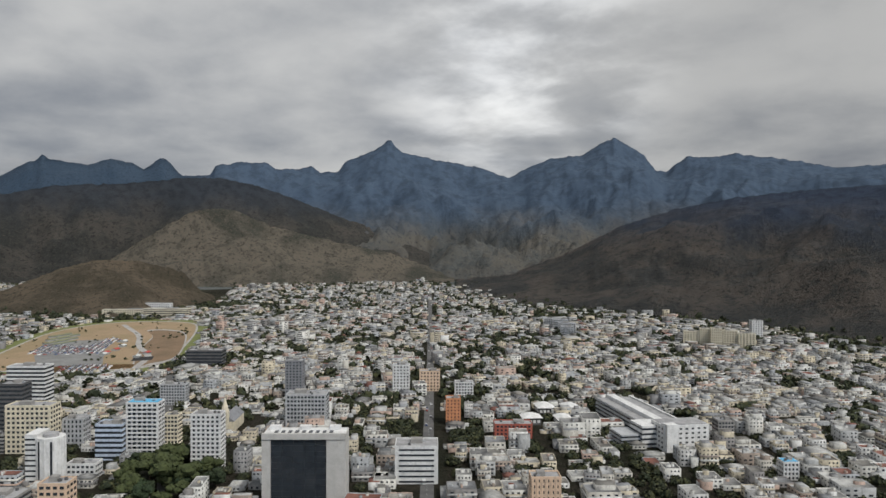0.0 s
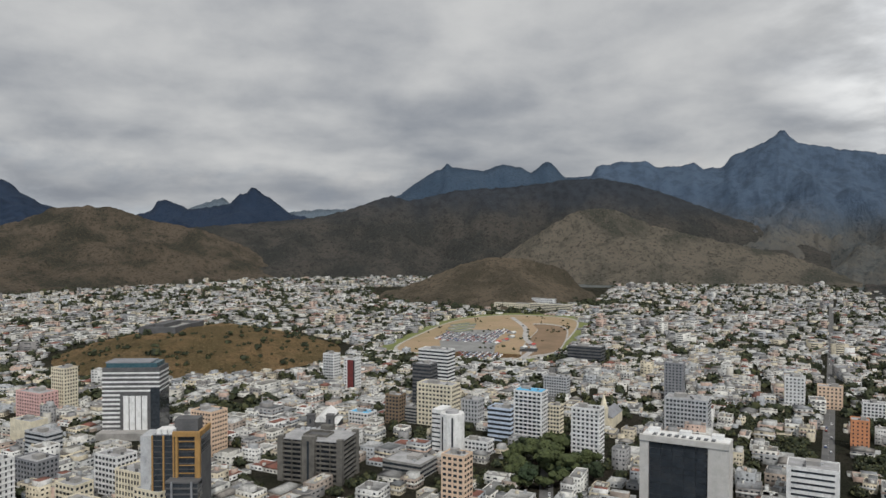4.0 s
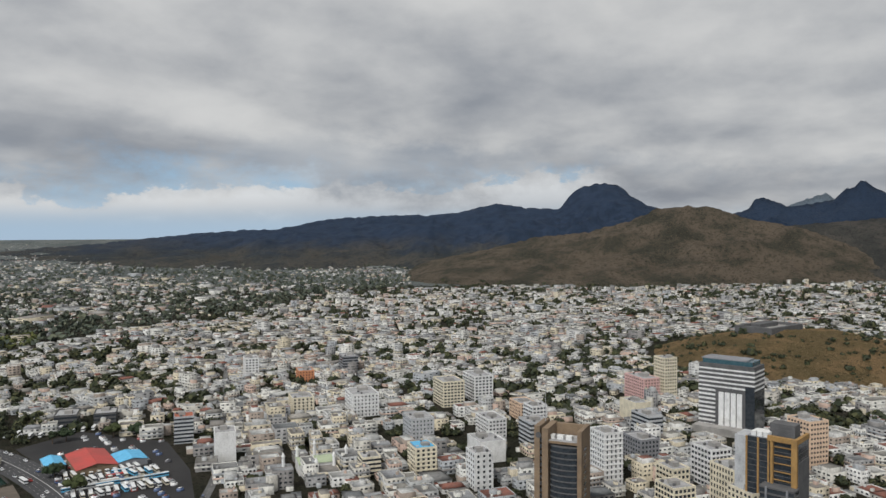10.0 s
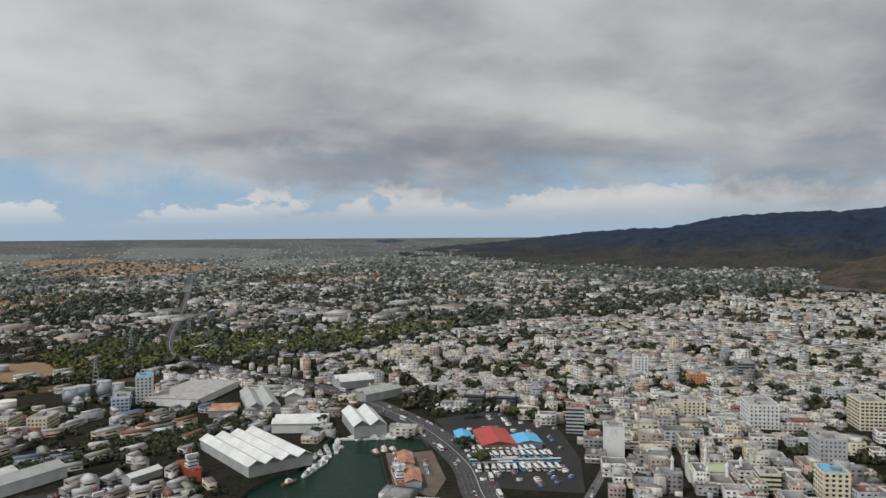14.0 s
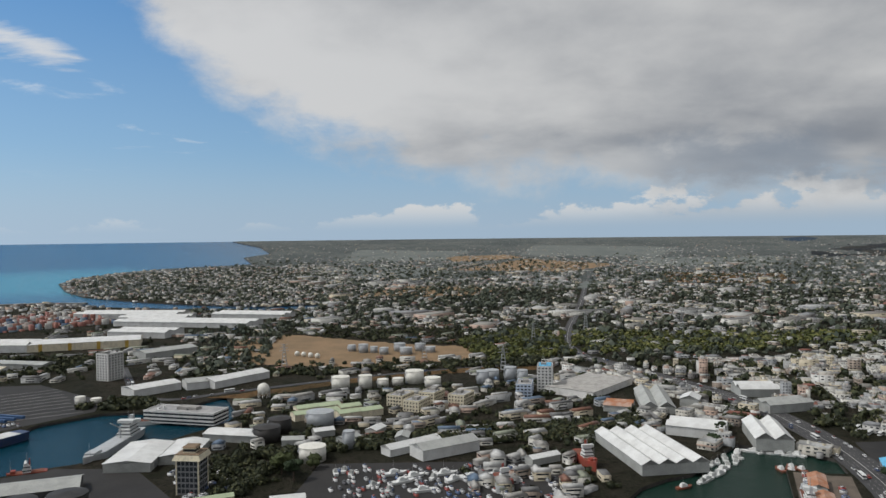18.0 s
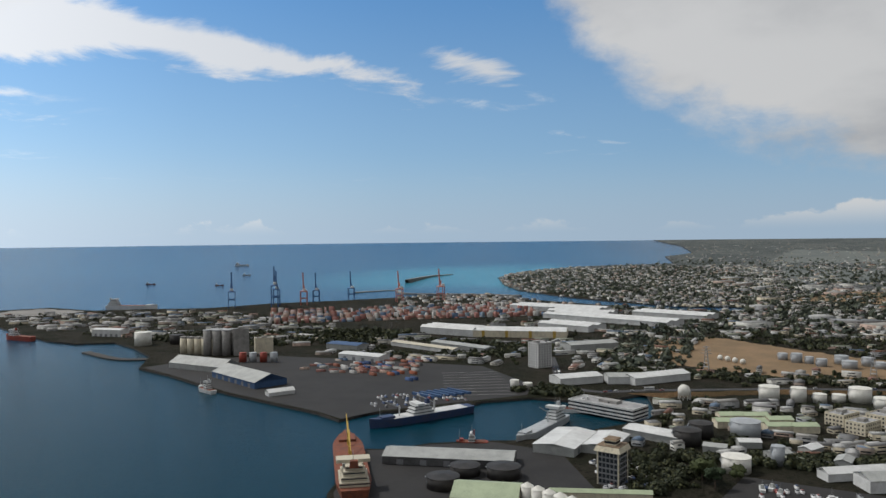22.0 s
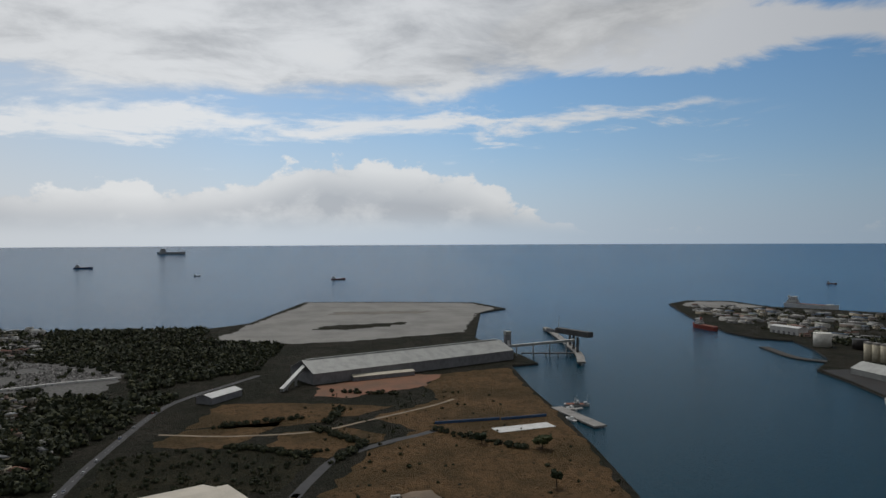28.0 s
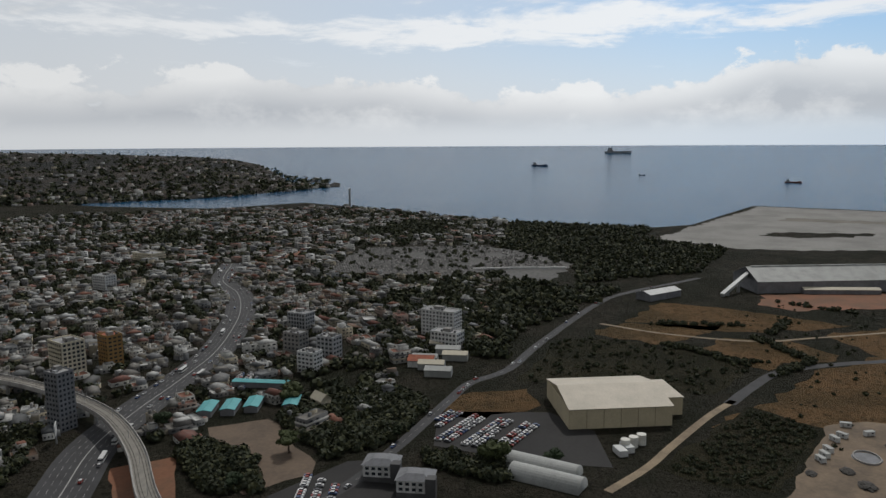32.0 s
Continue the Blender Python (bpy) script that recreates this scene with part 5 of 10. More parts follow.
TALL = [
    ("office_block", "white office block with long horizontal window slits", 375, -350, 29, 21, 25, 134, "white", "slits", 7, 6, 0.75),
    ("apartment_tower", "white and cream apartment tower with many windows", 495, -259, 21, 13, 40, 134, "white", "grid", 13, 6, 0.5),
    ("apartment_tower", "slim blue-grey apartment slab", 653, -438, 18, 14, 38, 134, "slate", "grid", 13, 5, 0.4),
    ("hotel", "grey-white glazed block with a broad flat roof", 550, -382, 35, 21, 28, 134, "grey", "grid", 8, 11, 0.65),
    ("apartment_block", "white apartment block among low houses", 592, -530, 18, 12, 30, 134, "white", "grid", 9, 5, 0.4),
    ("apartment_block", "peach rendered block with a green roof", 582, -562, 22, 13, 21, 134, "peach", "grid", 6, 6, 0.35),
    ("apartment_block", "orange and white rendered block", 464, -477, 13, 13, 23, 134, "orange", "grid", 8, 4, 0.3),
    ("school", "red brick institution with long window rows", 398, -480, 31, 15, 12, 134, "red", "grid", 4, 9, 0.55),
    ("apartment_block", "pinkish beige block with vertical piers", 262, -345, 17, 12, 30, 134, "peach", "grid", 9, 6, 0.25),
    ("office_block", "pale concrete office with window grid", 708, -335, 25, 12, 20, 134, "grey", "grid", 7, 9, 0.5),
    ("grandstand", "dark concrete block with open galleries", 889, -463, 44, 22, 20, 134, "dark", "bands", 5),
    ("office_tower", "white and ochre tower with stepped front", 768, -223, 35, 17, 44, 134, "white", "bands", 12),
    ("office_tower", "black glass tower with white trim", 698, -191, 19, 16, 42, 134, "dark", "bands", 12),
    ("office_block", "cream block with square windows and red roof edges", 631, -185, 34, 17, 36, 134, "cream", "grid", 10, 9, 0.42),
    ("office_block", "pale grey office with plant on its roof", 623, -214, 16, 14, 22, 134, "grey", "grid", 6, 5, 0.45),
    ("office_block", "pale blue stepped block with bay fronts", 571, -222, 20, 16, 26, 134, "blue", "bands", 7),
    ("apartment_tower", "white tower with dark balconies and blue roof cover", 558, -241, 24, 14, 41, 134, "white", "balcony", 13, 6, 0.55),
    ("apartment_block", "cream slab with rows of windows", 557, -262, 11, 10, 28, 134, "cream", "grid", 9, 4, 0.5),
    ("apartment_block", "white apartment block with window rows", 535, -566, 19, 12, 15, 134, "white", "grid", 5, 6, 0.5),
    ("apartment_block", "white block at the foot of the mountain", 506, -1229, 18, 12, 29, 134, "white", "grid", 8, 4, 0.4),
    ("office_block", "grey concrete block by the road", 270, -593, 13, 14, 18, 134, "concrete", "grid", 6, 5, 0.5),
    ("town_house", "white house under a blue roof", 197, -535, 11, 10, 12, 134, "white", "grid", 4, 4, 0.4),
    ("apartment_block", "pink rendered block with many windows", 758, 158, 34, 18, 24, 134, "pink", "grid", 8, 9, 0.35),
    ("apartment_tower", "cream tower with red roof frames", 785, 140, 18, 15, 40, 134, "cream", "grid", 12, 6, 0.4),
    ("apartment_tower", "white tower with a dark red side", 800, -138, 14, 12, 33, 134, "white", "grid", 10, 4, 0.5),
    ("apartment_block", "white apartment block with balconies", 864, -125, 15, 13, 29, 134, "white", "balcony", 9, 4, 0.5),
    ("office_block", "peach block with brown window rows", 598, 7, 21, 17, 33, 134, "peach", "grid", 10, 7, 0.45),
    ("office_block", "white office block with dark windows", 525, 64, 21, 16, 25, 134, "white", "grid", 7, 6, 0.5),
    ("office_block", "cream office with vertical piers and a green dome", 470, 45, 21, 16, 30, 134, "cream", "grid", 8, 8, 0.4),
    ("apartment_block", "white balconied apartment block", 694, 309, 33, 20, 25, 134, "white", "balcony", 8, 8, 0.45),
    ("office_tower", "white tower with tall vertical piers", 500, 128, 19, 14, 34, 134, "white", "grid", 10, 6, 0.3),
    ("office_block", "grey block with a red tiled roof", 448, 460, 18, 15, 21, 134, "grey", "bands", 7),
    ("apartment_block", "white slab block among trees", 688, 598, 22, 16, 22, 134, "white", "grid", 7, 5, 0.4),
    ("warehouse_block", "large white block with few windows", 592, 382, 33, 25, 20, 134, "white", "grid", 6, 9, 0.3),
    ("office_block", "brick-red rendered block among white houses", 683, 516, 22, 17, 15, 134, "orange", "grid", 5, 6, 0.4),
    ("office_block", "grey block with a dark red glazed front", 761, 510, 26, 18, 20, 134, "slate", "bands", 6),
    ("warehouse_block", "blank white block by the market", 427, 397, 19, 15, 21, 134, "white", "blank", 6),
    ("apartment_block", "white block with cream storeys", 571, 436, 25, 20, 15, 134, "cream", "grid", 5, 6, 0.4),
    ("office_block", "grey block with teal glass corner", 535, 291, 24, 19, 19, 134, "grey", "grid", 6, 7, 0.25),
    ("office_block", "white slab with blank end wall", 452, 200, 16, 13, 24, 134, "white", "grid", 7, 4, 0.35),
    ("apartment_block", "cream block with recessed windows", 660, 325, 30, 22, 24, 134, "cream", "grid", 8, 8, 0.5),
    ("apartment_block", "pale yellow block with a blue roof tank", 465, 250, 18, 16, 18, 134, "cream", "grid", 6, 5, 0.35),
    ("office_block", "cream curved block with long balconies", 446, 282, 16, 13, 12, 134, "cream", "bands", 4),
    ("office_block", "beige block with horizontal bands", 640, 240, 24, 16, 15, 134, "peach", "grid", 5, 7, 0.4),
    ("office_block", "grey office with ribbon windows", 560, 200, 22, 18, 20, 134, "grey", "bands", 6),
    ("office_block", "cream office block with slim piers", 520, 170, 20, 16, 18, 134, "cream", "grid", 6, 6, 0.45),
    ("apartment_tower", "slim purple-brown tower with window bands", 647, -150, 14, 12, 25, 134, "brown", "grid", 8, 4, 0.5),
    ("office_block", "low grey flat-roofed offices beside the tower", 508, -128, 30, 24, 10, 134, "concrete", "bands", 3),
    ("parking_block", "low grey parking decks between trees", 650, -163, 22, 14, 14, 134, "concrete", "bands", 5),
    ("shop", "white shop with a teal roof cover", 655, -122, 20, 15, 10, 134, "white", "grid", 3, 6, 0.5, "skyblue"),
    ("office_block", "white low block with a flat grey roof", 539, -190, 20, 12, 10, 134, "white", "grid", 3, 6, 0.5),
    ("office_block", "pink and grey slab with dark windows", 425, -136, 15, 12, 36, 134, "peach", "grid", 11, 4, 0.5),
    ("office_block", "cream hotel block with a hipped glass roof", 446, 74, 18, 15, 22, 134, "cream", "grid", 7, 6, 0.5),
    ("office_block", "cream block with a deep roof court", 448, 33, 20, 17, 25, 134, "cream", "grid", 8, 6, 0.4),
    ("apartment_block", "yellow block with long balconies", 497, 84, 18, 13, 17, 134, "cream", "balcony", 5, 5, 0.5),
    ("warehouse_block", "ochre block with blank side walls", 676, 147, 26, 15, 17, 134, "cream", "blank", 5),
    ("office_block", "white and grey slab with ribbon windows", 619, 125, 25, 13, 20, 134, "grey", "bands", 6),
    ("office_block", "purple-grey block with small windows", 562, 118, 24, 16, 16, 134, "slate", "grid", 5, 7, 0.4),
    ("warehouse_block", "large white block with a dark flat roof", 512, 221, 26, 20, 15, 134, "white", "blank", 4),
    ("apartment_block", "white terraced block with balconies", 614, 219, 18, 14, 19, 134, "white", "balcony", 6, 5, 0.5),
    ("office_block", "white offices with window rows", 575, 244, 28, 16, 15, 134, "white", "grid", 5, 8, 0.45),
]
for item in TALL:
    extra = {}
    if "blue roof" in item[1]:
        extra["top"] = "skyblue"
    if "red tiled" in item[1]:
        extra["roof"] = "tile"
    made = block(item[0], item[1], *item[2:7], *item[7:10], *item[10:], **extra)
    if "dark red side" in item[1]:
        part("red_panel", box(1.5, -6.15, 1, 7.5, 0.5, 31.5), mat("panel_maroon", (0.16, 0.035, 0.035), (0.11, 0.028, 0.028), scale=0.2), made)
        part("glass_strip", box(6.1, -6.2, 1, 1.6, 0.5, 31.5), glass_dark, made)


def glass_block():
    """Broad office block: pale stone ends, a dark glass front and rooflights."""
    x, y, w, d, h = 396, -274, 52, 18, 44
    root = tagged(empty("office_block", pose(x, y, 2.4, 0, 0, -134)), "broad pale stone office block with a dark glass front", "building")
    HERO_DISCS.append((x, y, 34))
    stone = PALE["concrete"]
    part("core", box(0, 0.4, 0, w, d - 0.8, h - 1), mat("stone_pale", (0.46, 0.45, 0.43), (0.38, 0.37, 0.35), scale=0.2, fine=1.5), root)
    pale = MATS["stone_pale"]
    part("end_wall", box(-w / 2 + 2.7, -d / 2, 0, 5.4, 2.0, h), pale, root)
    part("end_wall", box(w / 2 - 6, -d / 2, 0, 12, 2.0, h), pale, root)
    part("cornice", box(0, -d / 2 - 0.4, h - 3.4, w, 2.4, 3.6), pale, root)
    part("roof", box(0, 0.4, h - 1.02, w - 1.2, d - 2, 0.3), PALE["white"], root)
    for i in range(5):
        for j in range(11):
            part("glass_pane", box(-w / 2 + 5.5 + (i + 0.5) * 6.9, -d / 2 + 0.1, 1.0 + j * 3.55, 6.75, 0.2, 3.4), glass_dark, root)
    for i in range(9):
        part("rooflight", box(-18 + i * 4.3, -3.5, h - 0.7, 2.2, 5.0, 0.7), glass_dark, root)
    for i in range(3):
        part("plant_room", box(-20 + i * 19, 4.5, h - 0.75, 7, 5, 2.4), PALE["white"], root)


def bank_tower():
    """Office tower with white bands above, white panels below and a roof canopy."""
    x, y, w, d, h = 674, 66, 46, 24, 62
    root = tagged(empty("office_tower", pose(x, y, 2.4, 0, 0, -104)), "tall office tower with white bands, white panels and a roof canopy", "building")
    HERO_DISCS.append((x, y, 32))
    part("core", box(0, 0, 0, w, d, h - 5), PALE["dark"], root)
    for i in range(15):
        z = 1 + i * 3.65
        if z > 34:
            part("white_band", box(0, 0, z, w + 0.5, d + 0.5, 1.35), PALE["white"], root)
        else:
            part("white_band", box(-0.35 * w, 0, z, 0.3 * w + 0.5, d + 0.5, 1.6), PALE["white"], root)
    for i in range(5):
        part("white_panel", box(-w / 2 - 0.25, -d / 2 + 5 + i * 3.9, 1, 0.6, 3.5, 33), PALE["white"], root)
    for i in range(4):
        part("white_panel", box(-4 + i * 5.0, -d / 2 - 0.2, 1, 4.2, 0.6, 33), PALE["white"], root)
    part("glass_corner", box(w / 2 - 3.5, 0, 0.5, 7.4, d + 0.7, 40), glass_dark, root)
    part("plant_storey", box(0, 0, h - 5.02, w - 5, d - 4, 3.6), mat("glass_teal", (0.05, 0.10, 0.12), (0.03, 0.07, 0.09), rough=0.15), root)
    part("canopy", box(-3, 0, h - 1.4, w - 9, d - 4, 0.8), PALE["slate"], root)
    part("podium", box(0, -d / 2 - 6, 0, w + 2, 12, 6), PALE["concrete"], root)


def gold_tower():
    """Dark glass tower framed in ochre, with a grey wing and stepped dark terraces."""
    x, y, w, d, h = 446, 20, 27, 18, 60
    root = tagged(empty("office_tower", pose(x, y, 2.4, 0, 0, -106)), "dark glass office tower with ochre gold frame bars", "building")
    HERO_DISCS.append((x, y, 24))
    part("core", box(0, 0, 0, w, d, h - 4), glass_dark, root)
    part("grey_wing", box(-w / 2 - 3.5, 1, 0, 7.5, d - 3, h - 5), PALE["grey"], root)
    for i in range(9):
        part("wing_line", box(-w / 2 - 3.5, 1, 3 + i * 6, 7.6, d - 2.9, 0.5), PALE["grey"], root)
    for i in range(17):
        part("floor_line", box(0, 0, 2 + i * 3.2, w + 0.16, d + 0.16, 0.3), PALE["dark"], root)
    for px in (-w / 2 + 0.3, -w / 2 + 6.5, -w / 2 + 12):
        part("gold_pier", box(px, -d / 2 - 0.1, 0, 0.9, 0.9, h - 4), PALE["gold"], root)
    part("gold_beam", box(w * 0.22, -d / 2 - 0.8, h - 4.2, w * 0.56, 2.2, 2.6), PALE["gold"], root)
    part("gold_column", box(w / 2 - 1.4, -d / 2 - 0.8, h - 27, 2.8, 2.4, 25), PALE["gold"], root)
    part("gold_column", box(w * 0.02, -d / 2 - 0.8, h - 27, 1.3, 1.8, 23), PALE["gold"], root)
    part("gold_return", box(w / 2 - 0.6, 0, h - 4.2, 1.8, d, 2.6), PALE["gold"], root)
    for i in range(5):
        part("gold_bar", box(w * 0.24, -d / 2 - 0.5, h - 25 + i * 4.4, w * 0.42, 0.5, 0.5), PALE["gold"], root)
    for i in range(10):
        z = 1 + i * 3.2
        part("terrace_glass", box(w * 0.20, -d / 2 - 4.0, z, w * 0.64, 8, 2.3), glass_dark, root)
        part("terrace_slab", box(w * 0.20, -d / 2 - 4.1, z + 2.28, w * 0.66, 8.4, 0.9), PALE["dark"], root)
    for px in (0.0, 0.40):
        part("terrace_pier", box(w * px, -d / 2 - 8.3, 0, 1.0, 0.6, 33), PALE["slate"], root)
    part("side_screen", box(w / 2 + 0.15, 0, 0, 0.5, d - 1, h - 14), PALE["dark"], root)
    part("roof", box(0, 0, h - 4.02, w - 1, d - 1, 0.4), PALE["slate"], root)
    part("plant_room", box(3, 3, h - 3.7, 13, 9, 7), PALE["dark"], root)
    part("roof_screen", box(-7, -2, h - 3.7, 9, 8, 2.2), PALE["white"], root)
    for i in range(3):
        part("roof_cabin", box(-10 + i * 3.2, -6.5, h - 3.7, 2.4, 2.4, 2.6), PALE["white"], root)


def brown_tower():
    """Brown rendered tower with a recessed dark curved glass front."""
    x, y, w, d, h = 410, 130, 27, 20, 58
    root = tagged(empty("office_tower", pose(x, y, 2.4, 0, 0, -88)), "tall brown tower with a bowed dark glass front", "building")
    HERO_DISCS.append((x, y, 26))
    for px, pw, hh in ((-w / 2 + 1.6, 3.2, h + 1), (-w / 2 + 6.2, 3.6, h), (w / 2 - 1.2, 2.4, h)):
        part("shaft", box(px, 0, 0, pw, d, hh), PALE["brown"], root)
    for f in range(15):
        part("slit_window", box(-w / 2 + 3.8, -d / 2 + 0.6, 1 + f * 3.5, 1.3, 0.4, 2.4), glass_dark, root)
    part("front_lintel", box(3.5, -d / 2 + 3, h - 8, w - 9, 5, 1.2), PALE["brown"], root)
    part("core", box(0, 2, 0, w - 6, d - 4, h - 7), PALE["brown"], root)
    part("back_wall", box(0, d / 2 - 1.5, 0, w - 2, 3, h - 0.5), PALE["brown"], root)
    for f in range(15):
        z = 1 + f * 3.2
        bm = bmesh.new()
        bmesh.ops.create_cone(bm, cap_ends=True, segments=28, radius1=9.4, radius2=9.4, depth=2.5, matrix=Matrix.Translation((3.6, -d / 2 + 3.6, z + 1.25)) @ Matrix.Diagonal((0.92, 0.45, 1, 1)))
        part("window_band", bm, glass_dark, root)
        bm = bmesh.new()
        bmesh.ops.create_cone(bm, cap_ends=True, segments=28, radius1=9.7, radius2=9.7, depth=0.7, matrix=Matrix.Translation((3.6, -d / 2 + 3.6, z + 2.85)) @ Matrix.Diagonal((0.92, 0.46, 1, 1)))
        part("spandrel", bm, PALE["dark"], root)
        for sx in (-1, 1):
            part("slit_window", box(sx * (w / 2 + 0.02), -2, z, 0.12, 6, 1.8), glass_dark, root)
    part("roof", box(0, -1, h - 7.02, w - 6.4, d - 4.6, 0.3), roof_grey, root)
    for i in range(3):
        part("roof_cabin", box(-5 + i * 5, -3, h - 6.75, 3.4, 3.4, 2.2), PALE["white"], root)
    bm = bmesh.new()
    bmesh.ops.create_cone(bm, cap_ends=True, segments=6, radius1=0.25, radius2=0.08, depth=26, matrix=Matrix.Translation((-w / 2 + 3, 2, h + 13.9)))
    part("mast", bm, steel, root)
    bm = bmesh.new()
    bmesh.ops.create_cone(bm, cap_ends=True, segments=20, radius1=1.7, radius2=1.7, depth=0.2, matrix=Matrix.Translation((-w / 2 + 2.5, -d / 2 - 0.1, h - 4)) @ Matrix.Rotation(math.pi / 2, 4, "X"))
    part("round_sign", bm, PALE["dark"], root)


raw_concrete = mat("raw_concrete", (0.135, 0.128, 0.115), (0.075, 0.072, 0.066), scale=0.12, fine=1.2)


def deck_block():
    """Raw concrete office with open galleries, corner towers and a dark sheet for its shaded roof court."""
    w, d, h = 46, 30, 29
    root = tagged(empty("deck_block", pose(518, -66, 2.4, 0, 0, -122)), "raw concrete block with open galleries and corner towers", "building")
    HERO_DISCS.append((518, -66, 31))
    part("core", box(0, 0, 0, w - 3.5, d - 3.5, h - 1), glass_dark, root)
    for f in range(9):
        part("gallery", box(0, 0, 0.6 + f * 3.2, w, d, 1.0), raw_concrete, root)
    for sx in (-1, 1):
        for sy in (-1, 1):
            part("corner_tower", box(sx * (w / 2 - 1.5), sy * (d / 2 - 1.5), 0, 4, 4, h + 1.5), raw_concrete, root)
    for sx, sy in ((0, -1), (0, 1)):
        t = part("stair_tower", box(sx * w / 2, sy * d / 2, 0, 9, 5, h + 3), raw_concrete, root)
        part("slit", box(sx * w / 2, sy * (d / 2 + 2.5), 2, 1.6, 0.3, h - 2), glass_dark, t)
    for px in (-2, -1, 1, 2):
        part("fin", box(px * 7.0 + 0.6, 0, 0, 0.4, d + 0.3, h - 1), raw_concrete, root)
    part("roof", box(0, 0, h - 0.6, w - 1, d - 1, 0.7), roof_grey, root)
    bm = bmesh.new()
    for px, py, pw, pd in ((0, -6, 17, 0.6), (0, 6, 17, 0.6), (-8.5, 0, 0.6, 12), (8.5, 0, 0.6, 12)):
        add_box(bm, px, py, h, pw, pd, 1.6)
    part("well_wall", bm, raw_concrete, root)
    # dark sheet on the closed roof, drawn as the shade of an open court
    part("well", box(0, 0, h + 0.05, 16.4, 11.4, 0.12), PALE["dark"], root)
    for i in range(3):
        part("roof_box", box(-16 + i * 4, 9, h, 3, 2.4, 2.0), PALE["grey"], root)


def drum_tower():
    """White tower: a slab with a rounded front full of upright ribs."""
    root = tagged(empty("office_tower", pose(544, -167, 2.4, 0, 0, -134)), "white tower with a rounded ribbed front", "building")
    HERO_DISCS.append((544, -167, 16))
    bm = bmesh.new()
    bmesh.ops.create_cone(bm, cap_ends=True, segments=20, radius1=9, radius2=9, depth=32, matrix=Matrix.Translation((4, -1, 16)))
    part("drum", bm, PALE["white"], root)
    part("slab", box(-7, 3, 0, 8, 17, 34), PALE["white"], root)
    for i in range(20):
        a = (i + 0.5) / 20 * 2 * math.pi
        part("rib", box(4 + 9.0 * math.cos(a + 0.157), -1 + 9.0 * math.sin(a + 0.157), 0, 0.5, 0.9, 32, a), PALE["white"], root)
    for i in (3, 8, 13, 16):
        a = (i + 0.5) / 20 * 2 * math.pi
        part("window_slit", box(4 + 8.95 * math.cos(a), -1 + 8.95 * math.sin(a), 3, 0.4, 1.4, 27, a), glass_dark, root)
    for f in range(9):
        part("window_band", box(-7, 3, 2 + f * 3.5, 8.1, 17.1, 1.2), glass_dark, root)
    bm = bmesh.new()
    bmesh.ops.create_cone(bm, cap_ends=True, segments=20, radius1=5, radius2=5, depth=2.2, matrix=Matrix.Translation((4, -1, 33)))
    part("roof_drum", bm, roof_grey, root)


def cathedral():
    root = tagged(empty("cathedral", pose(642, -88, 2.4, 0, 0, -20)), "dark stone cathedral under white roofs with square towers", "church")
    HERO_DISCS.append((642, -88, 26))
    stone = PALE["dark"]
    part("nave", box(0, 0, 0, 40, 12, 11), stone, root)
    part("aisle", box(0, 0, 0, 38, 22, 6.5), stone, root)
    part("aisle_roof", box(0, 0, 6.5, 39, 23, 1.6, 0, 0, 0.75), PALE["white"], root)
    bm = box(0, 0, 11, 41, 14, 5)
    for v in bm.verts:
        if v.co.z > 13:
            v.co.y *= 0.05
    part("nave_roof", bm, PALE["white"], root)
    for sy in (-1, 1):
        t = part("tower", box(-21, sy * 8, 0, 6, 6, 17), stone, root)
        part("parapet", box(-21, sy * 8, 17, 6.6, 6.6, 1.0), stone, t)
        part("belfry_window", box(-24.05, sy * 8, 11, 0.2, 1.6, 3.5), glass_dark, t)
    for k in range(6):
        part("window", box(-15 + k * 6, -11.05, 2, 1.4, 0.2, 3), glass_dark, root)
        part("window", box(-15 + k * 6, 11.05, 2, 1.4, 0.2, 3), glass_dark, root)


deck_block()
drum_tower()
cathedral()


def market_hall():
    """Long pale block with a white ridge roof, running away to the south-east, with a stepped front."""
    root = tagged(empty("shopping_hall", pose(343, -584, 2.4, 0, 0, -34)), "long pale block with a white ridge roof and stepped front", "building")
    for u in (-62, -40, -15, 10, 35):
        HERO_DISCS.append((343 + u * 0.83, -584 - u * 0.56, 27))
    part("body", box(0, 0, 0, 105, 34, 15), PALE["grey"], root)
    part("ridge_roof", box(4, 3, 14.9, 100, 8, 3.4, 0, 0, 0.94), PALE["white"], root)
    part("roof", box(2, -9, 14.98, 98, 13, 0.4), roof_grey, root)
    part("roof_strip", box(2, -16, 15.4, 98, 1.6, 1.4), PALE["white"], root)
    part("roof", box(2, 12, 14.98, 98, 9, 0.4), roof_grey, root)
    part("front_wing", box(-63, -6, 0, 22, 38, 20), PALE["white"], root)
    part("front_roof", box(-63, -6, 19.98, 20, 36, 0.5), roof_grey, root)
    part("step_wing", box(-50, 16, 0, 22, 18, 17), PALE["white"], root)
    part("side_wing", box(-46, 33, 0, 24, 16, 10), PALE["grey"], root)
    part("stair_tower", box(-74, 8, 0, 8, 9, 21.5), PALE["white"], root)
    for f in range(4):
        part("window_band", box(0, 0, 1.6 + f * 3.5, 105.2, 34.2, 1.5), glass_dark, root)
        part("window_band", box(-50, 16, 1.8 + f * 4.0, 22.2, 18.2, 1.6), glass_dark, root)
    for f in range(3):
        part("window_band", box(-46, 33, 1.3 + f * 3.1, 24.2, 16.2, 1.3), glass_dark, root)
    for f in range(5):
        tagged(part("glazing", rings_of_windows(22, 38, 0, 1.4, 4, 7, 0.4), glass_dark, root), kind="stuff").location = (-63, -6, 2 + f * 3.6)


